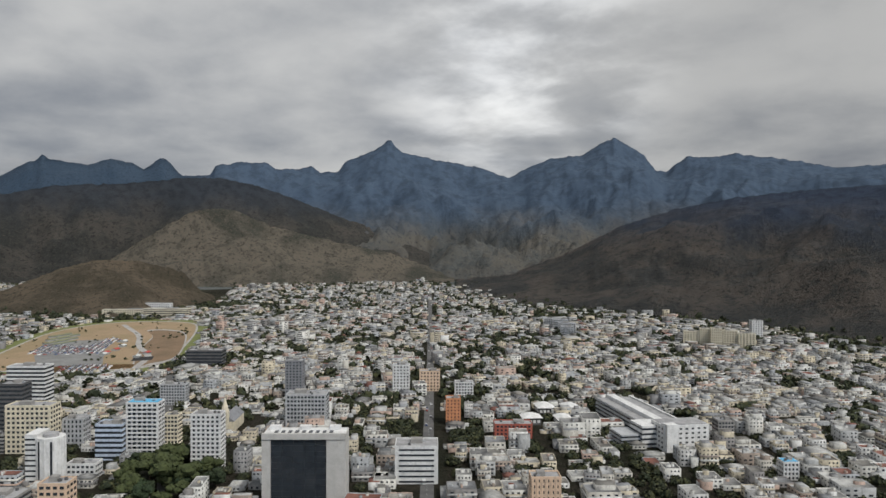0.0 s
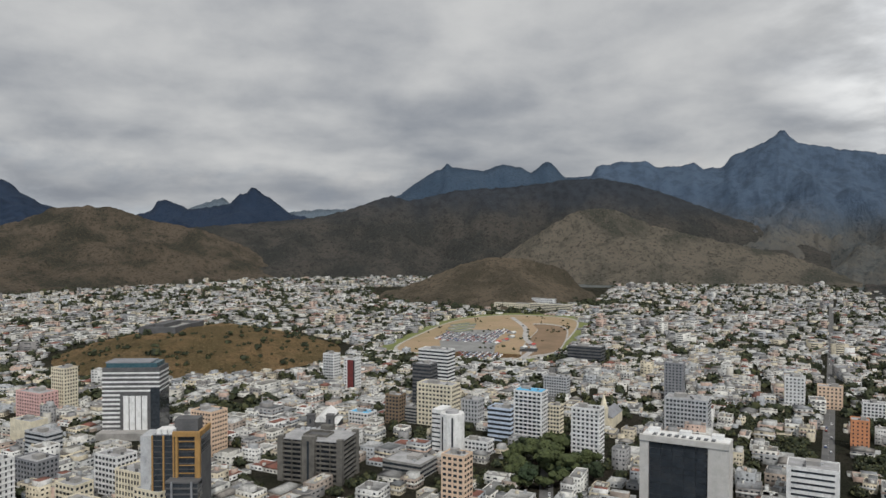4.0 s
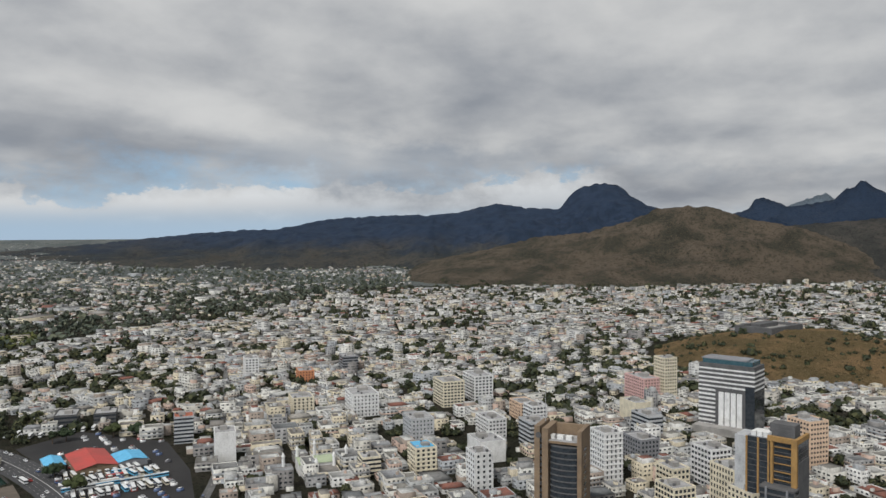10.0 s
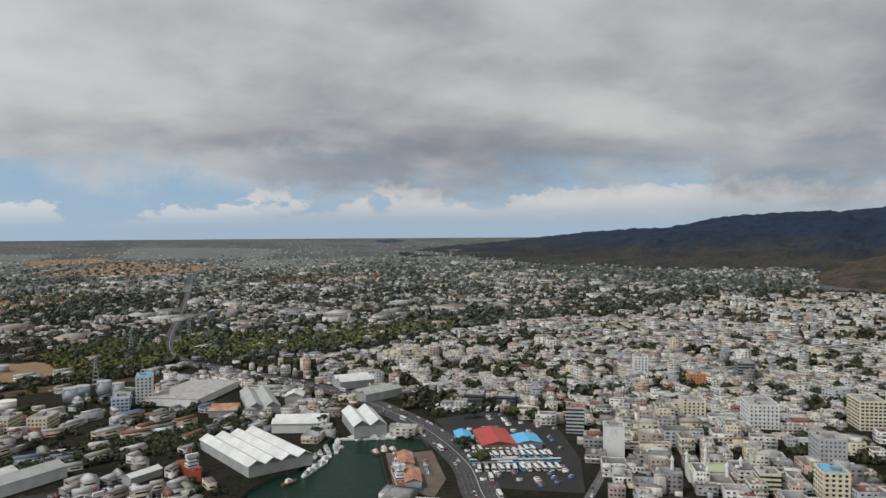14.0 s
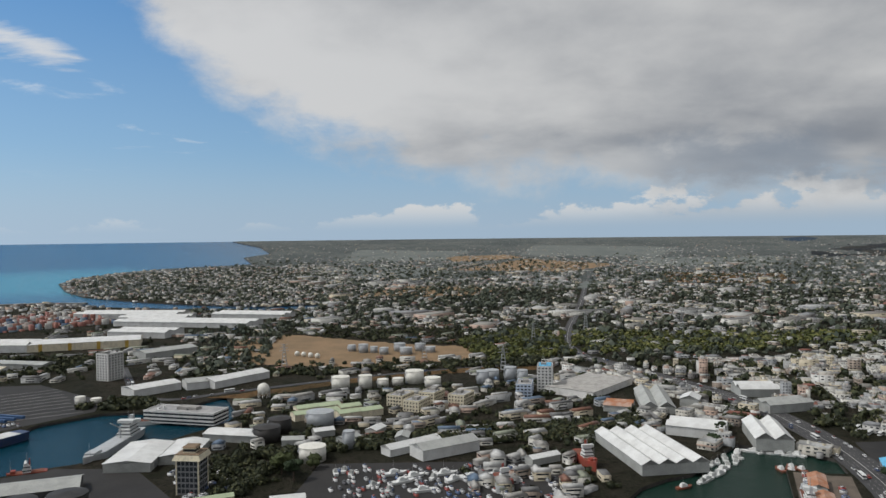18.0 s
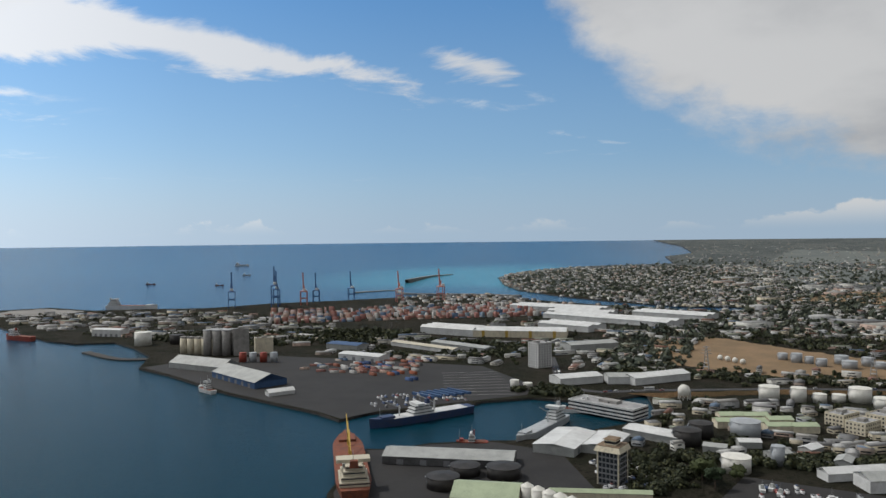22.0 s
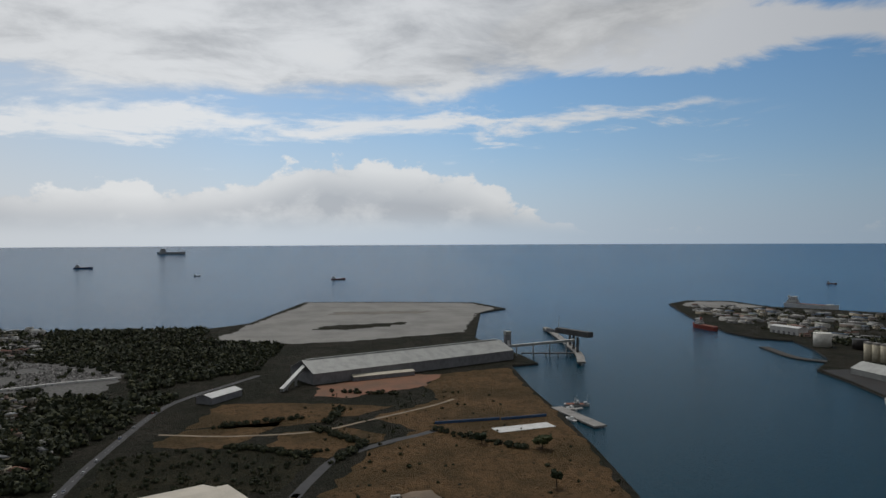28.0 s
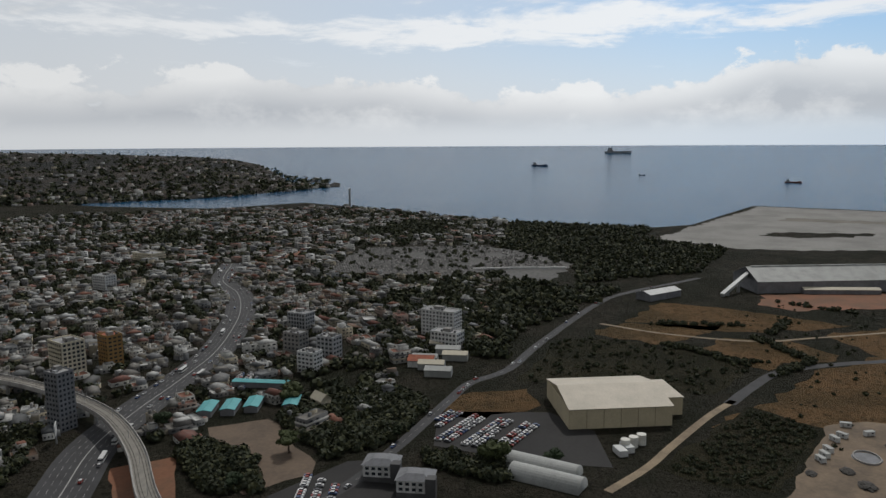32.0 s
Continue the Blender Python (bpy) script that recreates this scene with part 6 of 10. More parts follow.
def pavilion(x, y, w, d, yaw):
    root = tagged(empty("school_hall", pose(x, y, 2.4, 0, 0, yaw)), "low hall under a bright white hipped roof", "hall", group="white-roofed halls")
    HERO_DISCS.append((x, y, 0.5 * math.hypot(w, d) + 1))
    part("body", box(0, 0, 0, w, d, 6.5), PALE["dark"], root)
    bm = box(0, 0, 6.5, w + 2.5, d + 2.5, 2.6)
    for v in bm.verts:
        if v.co.z > 8:
            v.co.x *= 0.6
            v.co.y *= 0.25
    part("roof", bm, PALE["white"], root)
    part("glazing", rings_of_windows(w, d, 2.0, 2.6, 6, 4, 0.6), PALE["white"], root)


for q in [(433, -569, 20, 15), (414, -584, 22, 14), (393, -544, 19, 13), (377, -556, 18, 13), (416, -527, 14, 16)]:
    pavilion(q[0], q[1], q[2], q[3], -40)
glass_block()
bank_tower()
gold_tower()
brown_tower()
market_hall()
for q in [(550, -1092, 22, 20), (530, -1100, 18, 25), (512, -1098, 16, 27), (496, -1110, 20, 24), (474, -1118, 24, 21)]:
    block("apartment_block", "yellow-cream apartment slab below the mountain", q[0], q[1], q[2], 13, q[3], 150, "cream", "grid", 7, 5, 0.4)
for q in [(766, -1069, 30, 16), (796, -1092, 26, 18), (830, -1114, 34, 15), (745, -1040, 22, 14)]:
    block("apartment_block", "long pale apartment slab below the hills", q[0], q[1], q[2], 13, q[3], 143, "grey", "balcony", 5, 8, 0.45)

# ---- kinds of things in the port ----
sheet_white = mat("sheet_white", (0.60, 0.61, 0.605), (0.48, 0.485, 0.48), rough=0.6, scale=0.08, fine=1.5)
sheet_grey = mat("sheet_grey", (0.36, 0.37, 0.36), (0.27, 0.28, 0.27), rough=0.6, scale=0.08, fine=1.5)
sheet_cream = mat("sheet_cream", (0.50, 0.46, 0.36), (0.42, 0.38, 0.30), rough=0.6, scale=0.08, fine=1.5)
sheet_green = mat("sheet_green", (0.36, 0.42, 0.28), (0.29, 0.34, 0.23), rough=0.6, scale=0.08, fine=1.5)
sheet_blue = mat("sheet_blue", (0.045, 0.095, 0.20), (0.035, 0.075, 0.16), rough=0.6, scale=0.08, fine=1.5)
sheet_teal = mat("sheet_teal", (0.10, 0.36, 0.38), (0.08, 0.29, 0.31), rough=0.6, scale=0.08, fine=1.5)
sheet_red = mat("sheet_red", (0.42, 0.06, 0.05), (0.30, 0.06, 0.05), rough=0.6, scale=0.08, fine=1.5)
sheet_rust = mat("sheet_rust", (0.32, 0.13, 0.06), (0.40, 0.30, 0.25), rough=0.7, scale=0.10, fine=1.0)
tank_white = mat("tank_white", (0.68, 0.67, 0.62), (0.56, 0.55, 0.50), rough=0.55, scale=0.15, fine=1.5)
tank_grey = mat("tank_grey", (0.36, 0.38, 0.40), (0.28, 0.30, 0.32), rough=0.5, scale=0.15, fine=1.5)
tank_black = mat("tank_black", (0.022, 0.021, 0.021), (0.04, 0.037, 0.035), rough=0.6, scale=0.15, fine=1.5)
ship_blue = mat("ship_blue", (0.030, 0.055, 0.13), (0.05, 0.06, 0.10), rough=0.5, scale=0.2)
ship_red = mat("ship_red", (0.30, 0.05, 0.035), (0.20, 0.06, 0.04), rough=0.6, scale=0.2)
ship_rust = mat("ship_rust", (0.20, 0.065, 0.035), (0.12, 0.05, 0.035), rough=0.8, scale=0.2, fine=1.0)
ship_grey = mat("ship_grey", (0.40, 0.42, 0.43), (0.33, 0.34, 0.35), rough=0.5, scale=0.2)
crane_blue = mat("crane_blue", (0.035, 0.10, 0.26), (0.03, 0.08, 0.20), rough=0.5, scale=0.3)
crane_red = mat("crane_red", (0.46, 0.16, 0.12), (0.38, 0.13, 0.10), rough=0.5, scale=0.3)
crane_yellow = mat("crane_yellow", (0.50, 0.34, 0.07), (0.40, 0.26, 0.06), rough=0.5, scale=0.3)


def shed(name, label, x, y, w, d, h, yaw, rise=4.0, roof=None, wall=None, gables=1, monitor=False, doors=0, stripes=None):
    """A gabled shed with its ridge along the local x axis; gables: ridges side by side."""
    roof, wall = roof or sheet_white, wall or sheet_grey
    z = 2.45 + float(swell(x, y))
    root = tagged(empty(name, pose(x, y, z, 0, 0, yaw)), label, "shed")
    HERO_DISCS.append((x, y, math.hypot(w, d) * 0.5))
    part("body", box(0, 0, 0, w - 0.6, d - 0.6, h), wall, root)
    g = d / gables
    for i in range(gables):
        yc = -d / 2 + g * (i + 0.5)
        for s in (-1, 1):
            run = g / 2 + 0.3
            ln = math.hypot(run, rise)
            bm = box(0, 0, 0, w, ln, 0.25)
            bmesh.ops.transform(bm, matrix=Matrix.Translation((0, yc + s * run / 2, h + rise / 2 - 0.1)) @ Matrix.Rotation(-s * math.atan2(rise, run), 4, "X"), verts=bm.verts)
            part("roof_slope", bm, roof, root)
        for sx in (-1, 1):
            bm = bmesh.new()
            vs = [bm.verts.new(p) for p in ((sx * (w / 2 - 0.35), yc - g / 2, h - 0.05), (sx * (w / 2 - 0.35), yc + g / 2, h - 0.05), (sx * (w / 2 - 0.35), yc, h + rise - 0.15))]
            bm.faces.new(vs)
            bmesh.ops.solidify(bm, geom=bm.faces[:], thickness=0.2)
            part("gable", bm, wall, root)
        if monitor:
            part("ridge_vent", box(0, yc, h + rise - 0.3, w * 0.96, 2.4, 1.3), roof, root)
    for k in range(doors):
        for s in (-1, 1):
            part("shed_door", box((k + 0.5) / doors * w * 0.9 - w * 0.45, s * (d / 2 - 0.22), 0, 5.0, 0.25, min(5.0, h * 0.7)), PALE["slate"], root)
    if stripes:
        for k in range(stripes[1]):
            part("wall_post", box((k + 0.5) / stripes[1] * w - w / 2, -d / 2 + 0.1, 0, stripes[2], 0.5, h + 0.4), stripes[0], root)
            part("wall_post", box((k + 0.5) / stripes[1] * w - w / 2, d / 2 - 0.1, 0, stripes[2], 0.5, h + 0.4), stripes[0], root)
    return root


def cylinder(r, h, z=0.0, seg=32, r2=None, x=0.0, y=0.0):
    bm = bmesh.new()
    bmesh.ops.create_cone(bm, cap_ends=True, segments=seg, radius1=r, radius2=r if r2 is None else r2, depth=h, matrix=Matrix.Translation((x, y, z + h / 2)))
    return bm


def smooth(ob, angle=40):
    me = ob.data
    me.polygons.foreach_set("use_smooth", np.array([abs(p.normal.z) < 0.5 for p in me.polygons]))
    return ob


def tank(x, y, r, h, material, label):
    root = tagged(empty("storage_tank", pose(x, y, 2.45)), label, "tank")
    HERO_DISCS.append((x, y, r + 5))
    smooth(part("shell", cylinder(r, h), material, root))
    part("roof_cone", cylinder(r * 0.99, r * 0.12, h, 32, 0.3), material, root)
    part("top_ring", cylinder(r + 0.25, 0.4, h - 0.5), material, root)
    bm = bmesh.new()
    n = max(6, int(h / 0.7))
    for i in range(n):
        a = 2.2 + i * 1.6 / n
        add_box(bm, math.cos(a) * (r + 0.6), math.sin(a) * (r + 0.6), h * i / n, 1.0, 1.0, 0.25, a)
    part("stair", bm, steel, root)
    return root


def hull_mesh(length, beam, depth, bow=0.28, stern=0.12):
    """A lofted hull, bow towards +x."""
    bm = bmesh.new()
    secs = []
    for i in range(17):
        t = i / 16
        x = (t - 0.5) * length
        k = 1.0
        if t > 1 - bow:
            k = max(0.02, 1 - ((t - 1 + bow) / bow) ** 1.8)
        if t < stern:
            k = 0.75 + 0.25 * t / stern
        sheer = 0.28 * depth * max(0, (t - 0.7) / 0.3) ** 2
        b = beam / 2 * k
        secs.append([bm.verts.new(p) for p in ((x, -b, depth + sheer), (x * 0.985, -b * 0.86, -0.6), (x * 0.985, b * 0.86, -0.6), (x, b, depth + sheer))])
    for a, b in zip(secs, secs[1:]):
        for j in range(3):
            bm.faces.new((a[j], a[j + 1], b[j + 1], b[j]))
        bm.faces.new((a[3], a[0], b[0], b[3]))
    bm.faces.new(secs[0])
    bm.faces.new(list(reversed(secs[-1])))
    bmesh.ops.recalc_face_normals(bm, faces=bm.faces[:])
    return bm


def mast(root, x, y, z, h, r=0.25, material=None):
    return part("mast", cylinder(r, h, z, 6, r * 0.5, x, y), material or steel, root)


def ship(name, label, x, y, length, beam, depth, heading, hull, house, house_at=-0.3, house_h=9, decks=3, cranes=0, deck=None, crane_mat=None):
    """A vessel afloat; heading is the compass way of its bow."""
    root = tagged(empty(name, pose(x, y, float(swell(x, y)), 0, 0, 90 - heading)), label, "ship")
    part("hull", hull_mesh(length, beam, depth), hull, root)
    part("deck", box(-length * 0.06, 0, depth - 0.05, length * 0.72, beam * 0.9, 0.3), deck or ship_rust, root)
    for i in range(decks):
        k = 1 - i * 0.14
        part("deckhouse", box(house_at * length, 0, depth + 0.2 + i * house_h / decks, length * 0.20 * k, beam * 0.82 * k, house_h / decks - 0.1), house, root)
        part("window_band", box(house_at * length, 0, depth + 0.2 + i * house_h / decks + house_h / decks * 0.45, length * 0.20 * k + 0.12, beam * 0.82 * k + 0.12, house_h / decks * 0.28), glass_dark, root)
    part("bridge", box(house_at * length + length * 0.03, 0, depth + house_h + 0.1, length * 0.07, beam * 0.95, 2.2), house, root)
    part("funnel", box(house_at * length - length * 0.07, 0, depth + house_h, length * 0.035, beam * 0.25, 4.5, 0, 0, 0.8), hull, root)
    mast(root, house_at * length, 0, depth + house_h, 9)
    mast(root, length * 0.40, 0, depth, 10)
    for i in range(cranes):
        cx = (-0.12 + 0.34 * i / max(1, cranes - 1 or 1)) * length
        part("crane_post", cylinder(0.8, 10, depth, 8, 0.6, cx, 0), crane_mat or crane_yellow, root)
        bm = box(0, 0, 0, length * 0.2, 0.7, 0.7)
        bmesh.ops.transform(bm, matrix=Matrix.Translation((cx + length * 0.08, 0, depth + 12)) @ Matrix.Rotation(-0.45, 4, "Y"), verts=bm.verts)
        part("crane_jib", bm, crane_mat or crane_yellow, root)
    part("forecastle", box(length * 0.34, 0, depth - 0.1, length * 0.12, beam * 0.55, 2.2), hull, root)
    return root


def boat_template(label, length, beam, hull, cabin, seed):
    root = part("motor_boat", hull_mesh(length, beam, 1.4), hull)
    tagged(root, label, "boat", group="small boats in the harbour")
    part("cabin", box(-length * 0.05, 0, 1.35, length * 0.42, beam * 0.7, 1.5, 0, 0, 0.85), cabin, root)
    part("windscreen", box(length * 0.10, 0, 2.0, length * 0.14, beam * 0.66, 0.6, 0, 0, 0.85), glass_dark, root)
    part("flybridge", box(-length * 0.10, 0, 2.85, length * 0.22, beam * 0.55, 0.9, 0, 0, 0.9), cabin, root)
    part("mast", cylinder(0.08, length * 0.5, 1.4, 5, 0.05, -length * 0.1, 0), steel, root)
    return root


BOATS = [boat_template("white motor yacht moored in the harbour", 17, 5, sheet_white, sheet_white, 1), boat_template("small white fishing boat with a cabin", 11, 3.6, sheet_white, sheet_grey, 2), boat_template("wooden fishing boat with a rusty cabin", 13, 4, ship_rust, sheet_white, 3)]


def boats(k, items, z=0.0):
    for i, (x, y, hd) in enumerate(items):
        copy_thing(BOATS[k], pose(x, y, z, 0, 0, hd))


# the catamarans and yachts; the first of each kind sits in the marina too
BOATS[0].matrix_basis, BOATS[1].matrix_basis, BOATS[2].matrix_basis = pose(236, 505, 0, 0, 0, 40), pose(250, 522, 0, 0, 0, 60), pose(292, 512, 0, 0, 0, 80)
boats(0, [(228, 500, 48), (222, 494, 35), (300, 545, 160), (284, 553, 150), (312, 541, 120), (272, 552, 60), (243, 514, 35)])
boats(1, [(246, 530, 70), (254, 534, 75), (259, 528, 60), (262, 535, 80), (256, 541, 85), (266, 540, 110), (291, 549, 20), (306, 540, 150), (217, 489, 30), (240, 525, 50)])
boats(2, [(296, 506, 95), (288, 505, 90), (282, 508, 88), (200, 480, 20)])
boats(0, [(10, 524, 20), (15, 506, 25), (23, 517, 30), (28, 487, 10), (45, 520, 15), (50, 507, 40), (72, 499, 200), (60, 509, 190)], 2.9)
boats(1, [(-26, 535, 80), (-21, 526, 85), (-32, 530, 100), (36, 512, 60), (80, 515, 10), (5, 490, 70), (-5, 500, 40), (90, 505, 100)], 2.9)

# ---- sheds and stores round the basin ----
shed("shed_four", "long white shed with four sawtooth gables by the basin", 200, 547, 92, 50, 7.5, 94, 3.6, sheet_white, sheet_grey, 4)
shed("shed", "white corrugated store behind the basin", 262, 602, 46, 30, 8, -32, 3, sheet_white, sheet_white, 2)
shed("shed", "white double-gabled stone store on the quay", 307, 573, 60, 28, 9, 73, 5, sheet_white, sheet_grey, 2)
shed("shed", "white showroom shed by the motorway", 384, 740, 40, 30, 8, -8, 4, sheet_white, sheet_grey, 2)
shed("shed", "pale low showroom beside the motorway", 376, 672, 48, 24, 8, 10, 3, sheet_grey, sheet_grey, 2)
shed("shed", "rust-red corrugated workshop among pale stores", 225, 692, 26, 24, 6, -27, 3, sheet_rust, sheet_grey, 2)
shed("shed", "pale weathered store with steep gables", 266, 712, 84, 30, 6, 76, 5, sheet_grey, sheet_grey, 2)
shed("shed", "pale weathered store among trees", 300, 704, 22, 18, 7, 60, 4, sheet_white, sheet_grey)
shed("shed", "long grey boatyard workshop with a white gable", 49, 572, 52, 20, 8, 28, 3.5, sheet_grey, sheet_white)
shed("shed", "white curved boatyard store", 24, 584, 50, 13, 5.5, 34, 3, sheet_white, sheet_white)
shed("shed", "small white boatyard shed", -58, 470, 22, 14, 5, 10, 2, sheet_white, sheet_white)
shed("shed", "small white slipway shed on the quay", 118, 540, 26, 10, 5, 25, 2, sheet_white, sheet_grey)
shed("shed", "rusty quay shed with striped roof", 282, 463, 30, 11, 5, 62, 2, sheet_rust, sheet_grey)
shed("shed", "rusty quay shed with pink roof", 266, 428, 30, 11, 5, 62, 2, sheet_rust, sheet_grey)
shed("market_roof", "long red market roof beside the buses", 369, 470, 48, 27, 5, 62, 3, sheet_red, PALE["brown"])
shed("market_roof", "bright blue market canopy on posts", 354, 491, 26, 13, 4.5, 62, 2, PALE["skyblue"], PALE["slate"])
shed("market_roof", "bright blue market canopy at the street end", 388, 453, 26, 20, 4.5, 62, 2, PALE["skyblue"], PALE["slate"])
block("cold_store", "low black glass showroom", 440, 590, 26, 18, 11, 134, "dark", "bands", 3)
block("cold_store", "black glazed block by the bus station", 462, 568, 22, 18, 10, 134, "dark", "bands", 3)
block("apartment_block", "white flats with blue pyramid roofs", 177, 794, 26, 16, 26, 105, "white", "grid", 8, 6, 0.35, top="skyblue")
block("office_block", "blue and cream warehouse office", 150, 770, 30, 16, 13, 105, "blue", "grid", 4, 8, 0.5)
for k, (bx, by) in enumerate([(20, 745), (52, 755), (80, 740), (35, 720)]):
    block("factory_block", "cream factory building with flat roofs", bx, by, 26, 17, 10, 120, "cream", "grid", 3, 7, 0.4)
shed("retail_hall", "broad pale retail hall with parking on its roof", 225, 790, 95, 55, 7, 47, 0.6, concrete, PALE["white"])

# ---- tanks ----
for tx, ty, tr, th, tm, tl in [
    (-86, 651, 10, 12, tank_black, "black oil tank by the channel"), (-93, 624, 11, 12, tank_black, "low black oil tank"), (-53, 668, 12, 13, tank_grey, "grey steel storage tank"),
    (-51, 566, 10, 11, tank_white, "white squat storage tank"), (-25, 594, 4.6, 14, tank_grey, "slim dark grey silo"), (-225, 450, 11.2, 8, tank_black, "black molasses tank on the quay"),
    (-223, 481, 10.7, 7, tank_black, "black molasses tank near the shed"), (-196, 487, 11.9, 8, tank_black, "black molasses tank with pipes"), (-43, 827, 9.8, 13.6, tank_white, "white fuel tank with a spiral stair"),
    (-16, 828, 7.3, 14, tank_white, "white fuel tank in a row"), (3, 831, 6.3, 8.7, tank_white, "small cream fuel tank"), (20, 841, 6.1, 7.6, tank_white, "small cream fuel tank in a row"),
    (39, 850, 10.3, 14, tank_white, "large white fuel tank"), (58, 827, 9, 10, tank_white, "white fuel tank near the works"), (-301, 783, 4.8, 8.5, tank_white, "small white tank by the channel"), (-288, 790, 5, 5, tank_white, "low white tank by trees"),
    (-971, 868, 13, 21, tank_white, "tall white silo tank at the port"), (-930, 900, 11, 15, tank_black, "dark tank beside the white silo"),
]:
    tank(tx, ty, tr, th, tm, tl)
for tx, ty, tr, th in [(-23, 1079, 6.9, 12), (-8, 1075, 5.3, 9), (6, 1059, 6.4, 9.5), (29, 1087, 8.2, 11), (37, 1055, 8.8, 9.5), (58, 1082, 7, 11), (72, 1068, 7.3, 8), (-40, 1095, 6, 9)]:
    tank(tx, ty, tr, th, tank_grey, "grey fuel tank of the far depot")
for tx, ty, tr, th in [(115, 835, 7, 14), (128, 852, 8, 12), (148, 845, 7, 16), (160, 835, 6, 14)]:
    tank(tx, ty, tr, th, tank_grey, "grey steel silo of the works")


def gas_sphere():
    root = tagged(empty("gas_sphere", pose(-121, 793, 2.45)), "cream gas sphere on steel legs", "tank")
    HERO_DISCS.append((-121, 793, 12))
    bm = bmesh.new()
    bmesh.ops.create_uvsphere(bm, u_segments=24, v_segments=14, radius=6.2, matrix=Matrix.Translation((0, 0, 9)))
    sp = part("sphere", bm, tank_white, root)
    sp.data.polygons.foreach_set("use_smooth", np.ones(len(sp.data.polygons), bool))
    for i in range(8):
        a = i * math.pi / 4
        part("leg", cylinder(0.35, 9, 0, 8, None, math.cos(a) * 5.6, math.sin(a) * 5.6), tank_white, root)
    part("stair", box(6.5, 0, 0, 0.8, 2, 9), steel, root)


gas_sphere()
for i in range(4):
    bm = bmesh.new()
    bmesh.ops.create_uvsphere(bm, u_segments=16, v_segments=8, radius=3.6, matrix=Matrix.Translation((0, 0, 3.4)))
    tagged(part("gas_bullet", bm, tank_white), "small white gas vessel in the field", "tank", group="gas vessels").matrix_basis = pose(-115 + i * 10, 1062 - i * 8, 2.45)

# ---- south quay ----
shed("shed", "long low pale grey transit shed on the quay", -246, 504, 98, 28, 6, 16, 3.5, sheet_grey, PALE["dark"], 1, False, 5)
shed("shed", "white warehouse with low gables by the channel", -180, 580, 58, 34, 6.5, 88, 2, sheet_white, sheet_grey, 1, False, 3)
shed("shed", "white warehouse beside the parking lot", -150, 590, 48, 26, 6, 88, 2, sheet_white, sheet_grey)
shed("shed", "long white warehouse under trees", -117, 632, 54, 22, 6, -17, 2, sheet_white, sheet_grey)
block("terminal", "long white three-storey building at the channel's end", -177, 703, 71, 26, 10, 19, "white", "bands", 3)
for k in range(5):
    shed("shed", "small white workshop roof among tanks", -70 + k * 22, 610 + (k % 2) * 25, 18, 11, 5, 20 * k, 2, sheet_white if k % 2 else sheet_grey, sheet_grey)
for k in range(7):
    shed("shed", "pale green corrugated workshop", -70 + (k % 4) * 20, 695 + (k // 4) * 24 + (k % 2) * 8, 22, 15, 6, 25, 2, sheet_green, PALE["cream"])


def port_tower():
    """Square dark tower with a cream crown and a lantern room."""
    root = tagged(empty("control_tower", pose(-124, 505, 2.4, 0, 0, -100)), "port office tower with a cream overhanging crown", "building")
    HERO_DISCS.append((-124, 505, 14))
    part("body", box(0, 0, 0, 15, 15, 23), PALE["slate"], root)
    for f in range(6):
        part("window_row", rings_of_windows(15, 15, 1.5 + f * 3.6, 2.5, 5, 5, 0.72), glass_dark, root)
    for sx in (-1, 1):
        for sy in (-1, 1):
            part("corner_pier", box(sx * 7.4, sy * 7.4, 0, 0.9, 0.9, 23), PALE["cream"], root)
    for k in range(4):
        part("wall_pier", box(-4.5 + k * 3, -7.6, 0, 0.4, 0.4, 23), PALE["slate"], root)
        part("wall_pier", box(-7.6, -4.5 + k * 3, 0, 0.4, 0.4, 23), PALE["slate"], root)
    part("crown", box(0, 0, 22.9, 19, 19, 3.4, 0, 0, 0.86), PALE["cream"], root)
    part("crown_roof", box(0, 0, 26.28, 16, 16, 0.5), PALE["brown"], root)
    part("lantern", box(0, 0, 26.7, 8, 8, 3.5), PALE["cream"], root)
    part("lantern_glass", box(0, 0, 27.6, 8.1, 8.1, 1.6), glass_dark, root)
    part("lantern_roof", box(0, 0, 30.2, 10, 10, 0.8, 0, 0, 0.8), PALE["brown"], root)


port_tower()
for k in range(5):
    s = tagged(empty("silo", pose(-128 - k * 8, 424 + k * 3, 2.4)), "white steel silo with a conical cap", "silo", group="quay silos")
    smooth(part("shell", cylinder(4.0, 14, 0, 20), tank_white, s))
    part("cap", cylinder(4.2, 2.2, 14, 20, 0.5), tank_white, s)
shed("conveyor_gallery", "long cream conveyor gallery above the silos", -118, 450, 62, 7, 12, 20, 1.5, sheet_green, PALE["cream"])
shed("arched_store", "pale green rounded store roof", -185, 432, 42, 34, 9, 15, 5, sheet_green, PALE["cream"])

# ---- north port ----
shed("shed", "white warehouse north of the channel", -247, 838, 55, 28, 8, 45, 2.5, sheet_white, sheet_white)
shed("shed", "white warehouse with a dark roof panel", -198, 860, 40, 26, 8, 25, 3, sheet_grey, sheet_white)
shed("shed", "long white warehouse beside the railway", -166, 882, 78, 28, 8, 49, 3, sheet_white, sheet_white)
shed("warehouse", "cream warehouse with yellow pillars", -450, 1200, 158, 58, 11, 14, 4, sheet_white, PALE["cream"], 1, False, 0, (crane_yellow, 4, 5))
shed("warehouse", "white warehouse with ribbed roof", -568, 1183, 108, 48, 11, -7, 4, sheet_white, sheet_white, 3)
shed("warehouse", "very long white logistics hall", -363, 1470, 275, 70, 9, -17, 3, sheet_white, sheet_white, 2)
